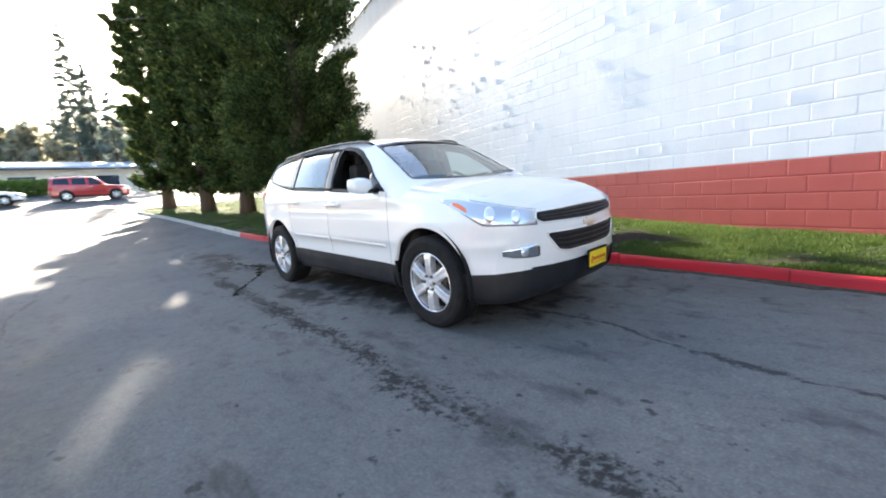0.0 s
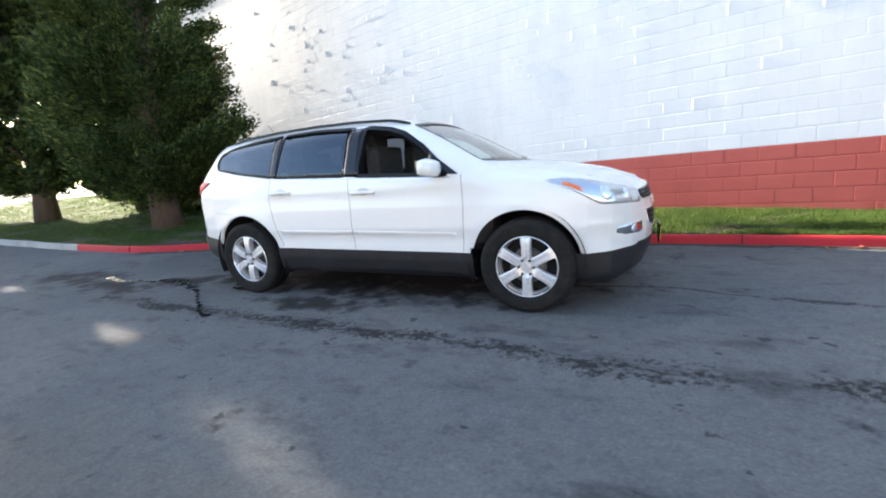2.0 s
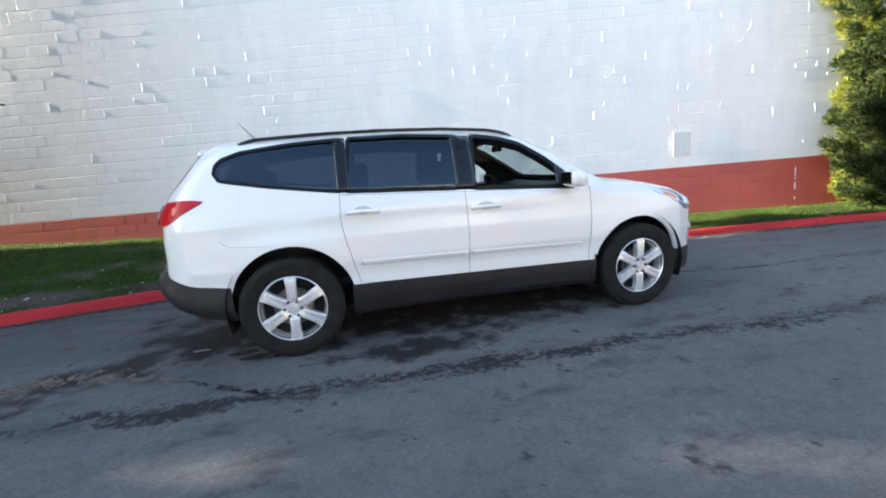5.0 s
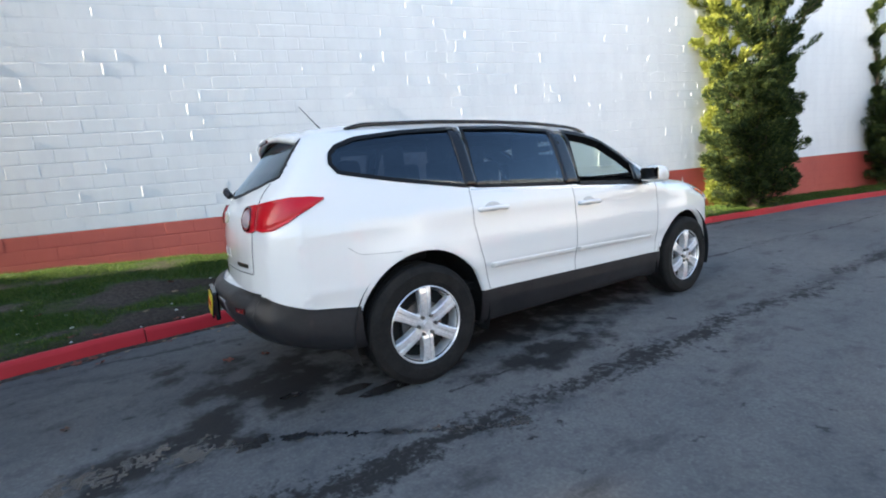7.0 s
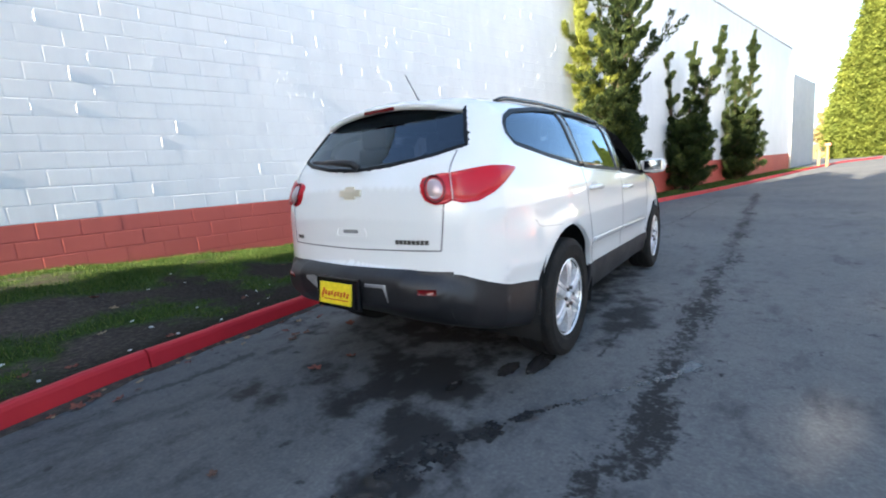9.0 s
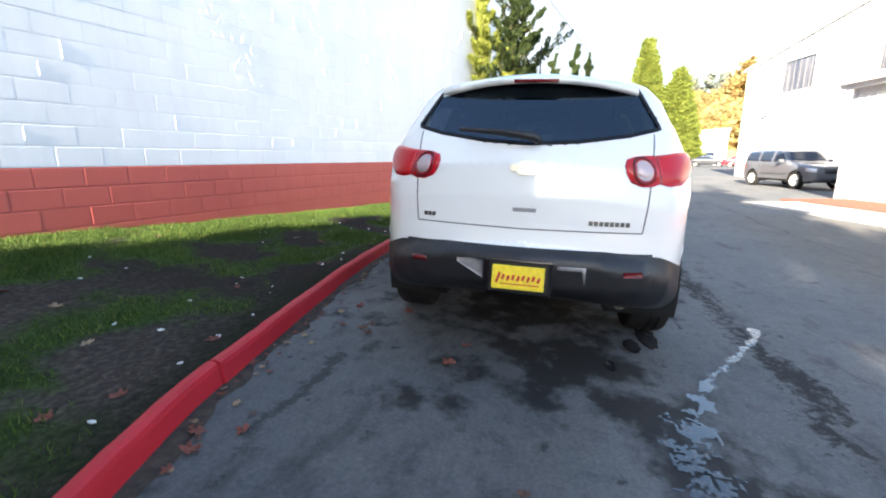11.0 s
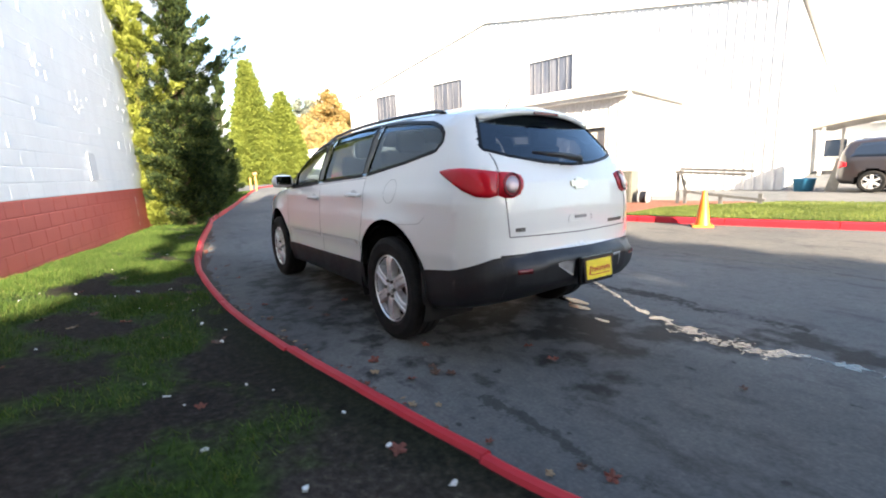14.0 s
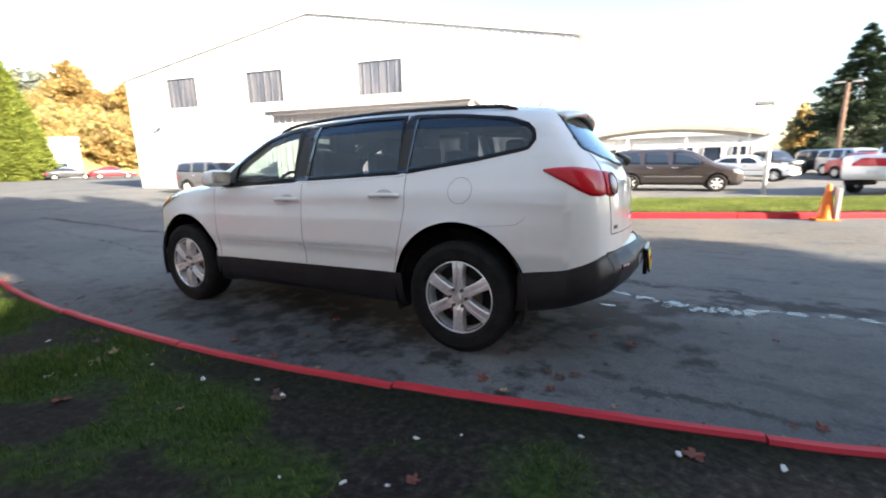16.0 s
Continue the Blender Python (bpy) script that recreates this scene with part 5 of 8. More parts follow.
    # wiper
    part_mesh("rear_wiper", mesh_from("rear_wiper", *tube([(-2.425, -0.05, 1.262), (-2.44, -0.02, 1.288), (-2.425, 0.14, 1.306), (-2.395, 0.38, 1.322)], [0.022, 0.024, 0.018, 0.009], 8), M_CLAD, True), made[5], "black rear wiper")
    for sgn in (-1, 1):
        part_mesh("windscreen_wiper", mesh_from("windscreen_wiper", *tube([(1.235, 0.05 + sgn * 0.25, 1.205), (1.20, 0.28 + sgn * 0.25, 1.222), (1.185, 0.45 + sgn * 0.2, 1.232)], 0.008, 6), M_CLAD, True), car)
    # tailgate seams, handle and bow-tie badge
    for line in ([(0.625, 1.32), (0.62, 1.2), (0.612, 0.95), (0.60, 0.818)], [(-0.625, 1.32), (-0.62, 1.2), (-0.612, 0.95), (-0.60, 0.818)], [(-0.60, 0.815), (0, 0.808), (0.60, 0.815)]):
        part_mesh("shut_line", mesh_from("shut_line", *S.ribbon(re_, line, 0.007, 0.0015), M_SEAM), made[5])
    part_mesh("tailgate_grip", mesh_from("tailgate_grip", *S.ribbon(re_, [(-0.12, 0.875), (0.12, 0.875), (0.12, 0.925), (-0.12, 0.925)], 0.008, 0.004, True), M_CARPAINT), made[5])
    part_mesh("grip_slot", mesh_from("grip_slot", *S.patch(re_, [(-0.06, 0.898), (0.06, 0.898)], [(-0.06, 0.918), (0.06, 0.918)], 6, 2, 0.003, 0.004), M_GREY), made[5])
    tie = [(-0.085, 1.105), (-0.04, 1.105), (-0.045, 1.09), (0.045, 1.09), (0.04, 1.105), (0.085, 1.105)], [(-0.085, 1.142), (-0.04, 1.142), (-0.035, 1.157), (0.035, 1.157), (0.04, 1.142), (0.085, 1.142)]
    part_mesh("badge", mesh_from("badge", *S.patch(re_, *tie, 24, 3, 0.010, 0.004), M_BADGE), made[5], "bright metal badge")
    for k in range(8):
        part_mesh("model_badge", mesh_from("model_badge", *S.patch(re_, [(-0.33 - k * 0.026, 0.845), (-0.35 - k * 0.026, 0.845)], [(-0.33 - k * 0.026, 0.868), (-0.35 - k * 0.026, 0.868)], 2, 2, 0.004, 0.002), M_STEEL), made[5])
    for k in range(3):
        part_mesh("model_badge", mesh_from("model_badge", *S.patch(re_, [(0.56 - k * 0.024, 0.845), (0.54 - k * 0.024, 0.845)], [(0.56 - k * 0.024, 0.868), (0.54 - k * 0.024, 0.868)], 2, 2, 0.004, 0.002), M_STEEL), made[5])
    # number plates: yellow dealer cards in black frames
    def plate(cx, cy, cz, yaw, tilt, nm):
        m = Matrix.Translation((cx, cy, cz)) @ Matrix.Rotation(yaw, 4, "Z") @ Matrix.Rotation(tilt, 4, "Y")
        fr = part("number_plate", box(0.012, 0.30, 0.158, (0, 0, 0), 0.004), M_GLOSSBLACK, car, "yellow dealer card in a black plate frame", m=m)
        card = part("card", box(0.006, 0.264, 0.122, (0.0075, 0, 0), 0.002), M_YELLOW, fr)
        bars = join(*[box(0.003, 0.013, 0.058 if i == 0 else 0.028, (0.0115, -0.100 + i * 0.0255, -0.004 + 0.005 * (i % 2)), rot=Matrix.Rotation(-0.3, 4, "X")) for i in range(9)], box(0.003, 0.20, 0.005, (0.0115, 0.01, -0.034)))
        part("lettering", bars, M_REDTEXT, fr)
    plate(-2.621, 0.0, 0.575, math.pi, -0.12, "rear")
    plate(2.484, 0.0, 0.505, 0, 0.05, "front")
    part("plate_recess", box(0.03, 0.345, 0.185, (-2.603, 0.0, 0.575), 0.01), M_GLOSSBLACK, car)
    skin("bumper_cladding", S, S.patch(re_, [(-0.66, 0.425), (0.66, 0.425)], [(-0.66, 0.708), (0, 0.712), (0.66, 0.708)], 40, 10, 0.0075, 0.01), M_CLAD, car)
    # lighter grey panels on the cladding either side of the plate
    for sgn in (-1, 1):
        lo_, hi_ = [(0.19, 0.545), (0.26, 0.585), (0.33, 0.625)], [(0.19, 0.640), (0.26, 0.648), (0.33, 0.640)]
        part_mesh("bumper_scoop", mesh_from("bumper_scoop", *S.patch(re_, [(sgn * a, b) for a, b in lo_], [(sgn * a, b) for a, b in hi_], 8, 4, 0.011, 0.004), M_GREY, True), car, "lighter grey scoop panel beside the plate")
    # exhaust
    part("tail_pipe", cyl(0.03, 0.2, (-2.22, -0.55, 0.395), 20, rot=Matrix.Rotation(math.pi / 2, 4, "Y")), M_STEEL, car, "steel tail pipe")
    # grille
    ug = [(-0.56, 0.875), (-0.52, 0.845), (0, 0.825), (0.52, 0.845), (0.56, 0.875)], [(-0.56, 0.885), (-0.53, 0.925), (0, 0.935), (0.53, 0.925), (0.56, 0.885)]
    lg = [(-0.49, 0.745), (-0.40, 0.63), (-0.3, 0.61), (0.3, 0.61), (0.40, 0.63), (0.49, 0.745)], [(-0.49, 0.768), (-0.3, 0.762), (0, 0.757), (0.3, 0.762), (0.49, 0.768)]
    fe2 = S.on_end(1, 1.6)
    for g in (ug, lg):
        gr = part_mesh("grille", mesh_from("grille", *S.patch(fe2, *g, 40, 6, 0.003, 0.004), M_DARK, False), car, "black mesh grille")
        ring = list(g[0]) + list(g[1])[::-1]
        part_mesh("grille_surround", mesh_from("grille_surround", *S.ribbon(fe2, ring, 0.010, 0.008, True, 0.004), M_CARPAINT, True), gr)
        for k in range(4):
            fr_ = (k + 0.5) / 4
            line = [(a, b0 + (float(np.interp(a, [p[0] for p in g[1]], [p[1] for p in g[1]])) - b0) * fr_) for a, b0 in g[0][1:-1]]
            part_mesh("grille_bar", mesh_from("grille_bar", *S.ribbon(fe2, line, 0.010, 0.007), M_CLAD), gr)
    part_mesh("badge", mesh_from("badge", *S.patch(fe2, [(a, b - 0.33) for a, b in tie[0]], [(a, b - 0.33) for a, b in tie[1]], 24, 3, 0.012, 0.004), M_BADGE), car, "bright metal badge")
    skin("air_dam", S, S.patch(fe2, [(-0.62, 0.30), (0.62, 0.30)], [(-0.62, 0.53), (0.62, 0.53)], 30, 6, 0.005, 0.01), M_CLAD, car)
    # aerial
    part_mesh("aerial", mesh_from("aerial", *tube([(-1.74, 0.0, 1.69), (-1.79, 0.0, 1.74), (-1.90, 0.0, 1.862)], [0.010, 0.004, 0.0025], 8), M_CLAD, True), car, "short black whip aerial")
    # fuel flap on the left side
    ring = [(-1.52 + 0.085 * math.cos(a), 1.10 + 0.085 * math.sin(a)) for a in np.linspace(0, 2 * math.pi, 28, endpoint=False)]
    part_mesh("fuel_flap", mesh_from("fuel_flap", *S.ribbon(S.on_side(1), ring, 0.004, 0.001, True), M_FAINTSEAM), car)
    # wheels
    wm = wheel_meshes(0.385, 0.255)
    for i, (wx, sgn) in enumerate(((1.51, -1), (-1.51, -1), (1.51, 1), (-1.51, 1))):
        make_wheel(car, wx, sgn, 0.385, 0.255, 0.83, 0.385, wm, turn=(0.0, 0.0, 0.15, 0.0)[i])
    # cabin: floor, seats, dash, wheel
    part("cabin_floor", box(3.2, 1.6, 0.05, (-0.5, 0, 0.52)), M_DARK, car)
    part_mesh("dashboard", mesh_from("dashboard", *dash_mesh(), M_DASH, True), car)

    def seat(sx, sy, w, h=0.62):
        bm = join(box(0.5, w, 0.16, (sx, sy, 0.80), 0.05, 3), box(0.15, w, h, (sx - 0.27, sy, 1.13), 0.05, 3, ), box(0.10, 0.27, 0.19, (sx - 0.34, sy, 1.51), 0.04, 3), cyl(0.008, 0.14, (sx - 0.33, sy - 0.06, 1.42), 8), cyl(0.008, 0.14, (sx - 0.33, sy + 0.06, 1.42), 8))
        part("seat", bm, M_SEAT, car, "dark cloth seat with headrest")
    for sx, w, ys_ in ((0.25, 0.50, (-0.38, 0.38)), (-0.65, 0.48, (-0.40, 0.40)), (-1.5, 0.46, (-0.34, 0.34))):
        for sy in ys_:
            seat(sx, sy, w)
    vs, fs = [], []
    for i in range(32):
        a = 2 * math.pi * i / 32
        for k in range(8):
            b = 2 * math.pi * k / 8
            rr = 0.185 + 0.015 * math.cos(b)
            vs.append((0.015 * math.sin(b), rr * math.cos(a), rr * math.sin(a)))
    fs = [(i * 8 + k, ((i + 1) % 32) * 8 + k, ((i + 1) % 32) * 8 + (k + 1) % 8, i * 8 + (k + 1) % 8) for i in range(32) for k in range(8)]
    sw = part_mesh("steering_wheel", mesh_from("steering_wheel", vs, fs, M_DASH, True), car, "", Matrix.Translation((0.62, 0.38, 1.10)) @ Matrix.Rotation(radians(-25), 4, "Y"))
    part("wheel_hub", join(box(0.04, 0.14, 0.10, (0.01, 0, 0), 0.02), box(0.02, 0.35, 0.035, (0.01, 0, 0), 0.008), box(0.02, 0.035, 0.18, (0.01, 0, -0.09), 0.008)), M_DASH, sw)
    part("rear_view_mirror", box(0.03, 0.22, 0.06, (0.52, 0, 1.53), 0.012), M_GLOSSBLACK, car)
    return car


def dash_mesh():
    sec = [(0.70, 0.55), (0.68, 0.85), (0.70, 1.02), (0.76, 1.12), (0.90, 1.165), (1.15, 1.165), (1.2, 1.0), (1.2, 0.55)]
    vs, fs = [], []
    ys = np.linspace(-0.8, 0.8, 17)
    for yy in ys:
        hump = 0.035 * math.exp(-((yy - 0.38) / 0.17) ** 2)
        for i, (a, b) in enumerate(sec):
            vs.append((a, yy, b + (hump if 3 <= i <= 4 else 0)))
    n = len(sec)
    for i in range(16):
        for k in range(n - 1):
            fs.append((i * n + k, (i + 1) * n + k, (i + 1) * n + k + 1, i * n + k + 1))
    fs += [tuple(range(n)), tuple(16 * n + k for k in range(n))[::-1]]
    return vs, fs


build_hero()

# ---- trees ----
def mesh_np(name, V, F, material):
    me = bpy.data.meshes.new(name)
    V = np.asarray(V, np.float32)
    F = np.asarray(F, np.int32)
    k = F.shape[1]
    me.vertices.add(len(V))
    me.vertices.foreach_set("co", V.ravel())
    me.loops.add(F.size)
    me.loops.foreach_set("vertex_index", F.ravel())
    me.polygons.add(len(F))
    me.polygons.foreach_set("loop_start", np.arange(0, F.size, k, dtype=np.int32))
    me.polygons.foreach_set("loop_total", np.full(len(F), k, np.int32))
    me.update(calc_edges=True)
    me.validate()
    if material:
        me.materials.append(material)
    return me


def leaf_material(name, dark, light, tip=None, trans=0.35):
    """Foliage: every spray its own shade, some light coming through."""
    m = bpy.data.materials.new(name)
    m.use_nodes = True
    nt = m.node_tree
    b = nt.nodes["Principled BSDF"]
    geo = nt.nodes.new("ShaderNodeNewGeometry")
    stops = [(0.0, dark), (0.75, light)] + ([(1.0, tip)] if tip else [])
    r = ramp(nt, geo.outputs["Random Per Island"], stops)
    big = noise_tex(nt, 0.8, 3, vec=geo.outputs["Position"])
    rr = ramp(nt, big.outputs[0], [(0.3, (0.7, 0.75, 0.7)), (0.7, (1.25, 1.2, 1.1))])
    col = mix(nt, 1.0, r.outputs[0], rr.outputs[0], "MULTIPLY")
    nt.links.new(col, b.inputs["Base Color"])
    b.inputs["Roughness"].default_value = 0.7
    b.inputs["Specular IOR Level"].default_value = 0.25
    tl = nt.nodes.new("ShaderNodeBsdfTranslucent")
    nt.links.new(col, tl.inputs["Color"])
    mx = nt.nodes.new("ShaderNodeMixShader")
    mx.inputs[0].default_value = trans
    out = nt.nodes["Material Output"]
    nt.links.new(b.outputs[0], mx.inputs[1])
    nt.links.new(tl.outputs[0], mx.inputs[2])
    nt.links.new(mx.outputs[0], out.inputs[0])
    return m


def sprays(C, D, length, width, rs):
    """Small bent leaf sprays at C that point along D: each a kite of two triangles folded along its rib."""
    n = len(C)
    D = D / np.maximum(np.linalg.norm(D, axis=1), 1e-6)[:, None]
    A = rs.normal(size=(n, 3))
    S = np.cross(D, A)
    S /= np.maximum(np.linalg.norm(S, axis=1), 1e-6)[:, None]
    U = np.cross(S, D)
    L = length * rs.uniform(0.6, 1.35, n)[:, None]
    Wd = width * rs.uniform(0.6, 1.35, n)[:, None]
    a = C - D * L * 0.45
    b = C + S * Wd * 0.5 + U * Wd * 0.15
    c = C + D * L * 0.55 - U * Wd * 0.1
    d = C - S * Wd * 0.5 + U * Wd * 0.15
    V = np.stack([a, b, c, d], 1).reshape(-1, 3)
    F = np.arange(4 * n).reshape(-1, 4)
    return V, F


def crown_points(profile, h0, h1, clumps, per, spread, rs, lobes=0.28, droop=0.0, inner=0.15, lean=0.4):
    """Clumps of sprays over an uneven envelope; profile gives the radius at 0..1 of the height."""
    hh = rs.uniform(0, 1, clumps * 3)
    rad = np.interp(hh, [p[0] for p in profile], [p[1] for p in profile])
    keep = rs.uniform(0, rad.max(), len(hh)) < rad + 0.12 * rad.max()
    hh, rad = hh[keep][:clumps], rad[keep][:clumps]
    n = len(hh)
    ang = rs.uniform(0, 2 * np.pi, n)
    off = rs.uniform(0, 6.28, 6)
    lump = sum(np.sin(k * ang + off[k] + hh * (7 + 5 * k)) for k in range(1, 5)) / 4
    rr = rad * (1 + lobes * lump) * np.where(rs.uniform(size=n) < inner, rs.uniform(0.2, 0.8, n), rs.uniform(0.78, 1.06, n))
    base = np.stack([rr * np.cos(ang), rr * np.sin(ang), h0 + (h1 - h0) * hh], 1)
    out = np.stack([np.cos(ang), np.sin(ang), np.full(n, lean)], 1)
    P = np.repeat(base, per, 0)
    O = np.repeat(out, per, 0)
    sp = spread * rs.uniform(0.6, 1.3, n)
    Q = rs.normal(size=(len(P), 3)) * np.repeat(sp, per)[:, None] * np.array([0.55, 0.55, 0.42])
    tang = rs.normal(size=O.shape) * 0.65
    D = O + tang
    D[:, 2] -= droop
    return P + Q + O * np.abs(rs.normal(size=(len(P), 1))) * np.repeat(sp, per)[:, None] * 0.4, D


def branch_crown(profile, h0, h1, nb, per, rs, lobes=0.25, up=0.5, ragged=0.45):
    """Sprays strung along many rising branches, so that the outline is feathered and gaps stay open between them."""
    t = rs.uniform(0, 1, nb * 3)
    rad = np.interp(t, [p[0] for p in profile], [p[1] for p in profile])
    keep = rs.uniform(0, 1, len(t)) * rad.max() < rad + 0.25 * rad.max()
    t, rad = t[keep][:nb], rad[keep][:nb]
    n = len(t)
    ang = rs.uniform(0, 2 * np.pi, n)
    off = rs.uniform(0, 6.28, 6)
    lump = sum(np.sin(k * ang + off[k] + t * (6 + 6 * k)) for k in range(1, 5)) / 3
    L = rad * (1 + lobes * lump) * (1 + ragged * (rs.uniform(size=n) - 0.6))
    s = 1 - np.abs(rs.normal(size=(n, per))) * 0.30
    s = np.clip(s, 0.12, 1.04)
    r = L[:, None] * s
    z = (h0 + (h1 - h0) * t)[:, None] + L[:, None] * up * (s ** 1.6 - 0.55)
    w = (0.085 * L + 0.03)[:, None] * (1.3 - 0.7 * s)
    C = np.stack([r * np.cos(ang)[:, None], r * np.sin(ang)[:, None], z], -1) + rs.normal(size=(n, per, 3)) * w[..., None] * np.array([1, 1, 0.7])
    D = np.stack([np.repeat(np.cos(ang)[:, None], per, 1), np.repeat(np.sin(ang)[:, None], per, 1), up * 1.5 * s], -1) + rs.normal(size=(n, per, 3)) * 0.55
    C, D = C.reshape(-1, 3), D.reshape(-1, 3)
    ok = C[:, 2] > 0.04
    return C[ok], D[ok]


M_BARK = varied("brown_bark", (0.07, 0.045, 0.03), (0.13, 0.085, 0.06), 6, 0.95, bump_scale=25, bump_dist=0.02, stretch=(1, 1, 0.2))
M_CEDAR = leaf_material("cedar_foliage", (0.015, 0.030, 0.010), (0.078, 0.112, 0.030), (0.19, 0.21, 0.06), 0.40)
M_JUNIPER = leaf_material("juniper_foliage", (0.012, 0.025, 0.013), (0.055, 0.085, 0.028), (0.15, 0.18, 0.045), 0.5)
# sunlit copy of the juniper foliage, sunshine put into the lime colour
M_SUNLIT_JUNIPER = leaf_material("sunlit_juniper_foliage", (0.13, 0.16, 0.03), (0.30, 0.34, 0.07), (0.42, 0.44, 0.11), 0.5)
M_YELLOWTHUJA = leaf_material("golden_thuja_foliage", (0.13, 0.165, 0.03), (0.17, 0.205, 0.04), (0.205, 0.235, 0.05), 0.45)
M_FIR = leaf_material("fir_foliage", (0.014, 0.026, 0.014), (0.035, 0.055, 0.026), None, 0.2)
# distance haze put into the pale grey-green of far firs
M_HAZYFIR = leaf_material("haze_pale_fir_foliage", (0.17, 0.20, 0.18), (0.26, 0.29, 0.265), None, 0.5)
# autumn colours raised and paled, with some distance haze put into them
M_AUTUMN = leaf_material("autumn_foliage", (0.42, 0.29, 0.13), (0.50, 0.38, 0.18), (0.45, 0.42, 0.20), 0.72)
M_SHRUB = leaf_material("hedge_foliage", (0.04, 0.08, 0.015), (0.10, 0.17, 0.03), None, 0.3)


def make_tree(name, label, at, h, profile, crown0, clumps, per, spread, leaf, material, seed, trunk_r=0.2, limbs=14, lobes=0.28, droop=0.0, category="tree", lean=0.4, stems=None, branchy=None):
    rs = np.random.RandomState(seed)
    rg = random.Random(seed)
    x, y, z = at
    tree = empty(name, Matrix.Translation((x, y, z)))
    tagged(tree, label, category)
    pts = [(0.06 * math.sin(i * 1.3 + seed), 0.06 * math.cos(i * 0.9 + seed), -0.15 + (h * 0.96 + 0.15) * i / 9) for i in range(10)]
    V, F = tube(pts, [trunk_r * (1.35 if i == 0 else 1) * (1 - i / 9.6) for i in range(10)], 10)
    rm = max(p[1] for p in profile)
    for i in range(limbs):
        t = rg.uniform(0.06, 0.85)
        zz = crown0 + (h - crown0) * t
        a = rg.uniform(0, 2 * math.pi)
        r = np.interp(t, [p[0] for p in profile], [p[1] for p in profile]) * 0.85
        lv, lf = tube([(0, 0, zz - 0.25 * r), (0.5 * r * math.cos(a), 0.5 * r * math.sin(a), zz), (r * math.cos(a), r * math.sin(a), zz + 0.22 * r)], [trunk_r * 0.3 * (1.1 - t), trunk_r * 0.18 * (1.1 - t), 0.008], 6)
        o = len(V)
        V += lv
        F += [tuple(o + k for k in f) for f in lf]
    part_mesh("trunk", mesh_from("trunk", V, F, M_BARK, True), tree, "rough brown trunk and limbs")
    def crown(pr, top, k):
        if branchy is not None:
            return branch_crown(pr, crown0, top, k, per, rs, lobes, branchy)
        return crown_points(pr, crown0, top, k, per, spread, rs, lobes, droop, lean=lean)
    C, D = crown(profile, h, clumps)
    if stems:
        CC, DD = [C], [D]
        for sx, sy, sh, sr in stems:
            c2, d2 = crown([(p, q * sr) for p, q in profile], sh, clumps // 3)
            t = np.clip((c2[:, 2:3] - crown0) / (sh - crown0), 0, 1)
            c2[:, 0:1] += sx * t
            c2[:, 1:2] += sy * t
            CC.append(c2), DD.append(d2)
        C, D = np.vstack(CC), np.vstack(DD)
    if name == "cedar_tree":
        # chinks in the crown that let single sunbeams through to the lane
        ray = np.array([math.cos(radians(SUN_AZ)) * math.cos(radians(SUN_EL)), math.sin(radians(SUN_AZ)) * math.cos(radians(SUN_EL)), math.sin(radians(SUN_EL))])
        for gx0, gy0, gr in CHINKS:
            q = C + np.array([x - gx0, y - gy0, z - gz(gx0, gy0)])
            d = np.linalg.norm(q - np.outer(q @ ray, ray), axis=1)
            ok = (d > gr) | (rs.uniform(size=len(d)) < 0.035)
            C, D = C[ok], D[ok]
    part_mesh("crown", mesh_np("crown", *sprays(C, D, leaf[0], leaf[1], rs), material), tree)
    return tree


CHINKS = [(0.42, -2.81, 0.23), (1.25, -3.15, 0.15), (3.2, 2.1, 0.3), (4.8, 1.6, 0.3), (-1.82, -2.13, 0.16), (-4.2, -1.7, 0.09), (-5.3, -1.55, 0.1)]
COLUMN = [(0, 0.86), (0.08, 0.96), (0.2, 1.0), (0.45, 0.95), (0.7, 0.7), (0.9, 0.32), (1, 0.05)]
# the cedar at (-12.8, 4.8) is unseen, added to shade the verge
for nm, at, h, R, c0, seed, n in (("cedar_tree", (-8.07, 2.50), 14.0, 1.85, 0.95, 3, 1000), ("cedar_tree", (-12.8, 4.8), 13.0, 1.35, 0.6, 13, 560), ("cedar_tree", (-14.6, 2.9), 15.0, 1.55, 1.1, 5, 700), ("cedar_tree", (-18.0, 2.2), 16.0, 1.5, 1.1, 7, 700), ("cedar_tree", (-22.4, 1.5), 15.0, 1.5, 1.2, 9, 560)):
    make_tree(nm, "tall dense dark green columnar cedar on the grass island", (*at, lawn_z(*at) - 0.02), h, [(a, b * R) for a, b in COLUMN], c0, int(n * (0.44 if seed == 3 else 0.5)), 660 if seed == 3 else 310, 0.36, (0.115, 0.036) if seed == 3 else (0.22, 0.085), M_CEDAR, seed, 0.27, 16, 0.15, branchy=0.5)["group"] = "cedars on the island"
for at, h, R, seed in (((-9.9, 4.3), 2.6, 1.2, 62),):
    make_tree("shrub", "dark leafy evergreen shrub behind the cedar trunk", (*at, lawn_z(*at) - 0.02), h, [(0, 0.8 * R), (0.3, R), (0.7, 0.85 * R), (1, 0.3 * R)], 0.05, 260, 110, 0.3, (0.11, 0.055), M_CEDAR, seed, 0.05, 8, 0.3, category="shrub")
SPIRE = [(0, 0.6), (0.06, 0.9), (0.2, 1.0), (0.45, 0.8), (0.7, 0.5), (0.88, 0.26), (1, 0.06)]
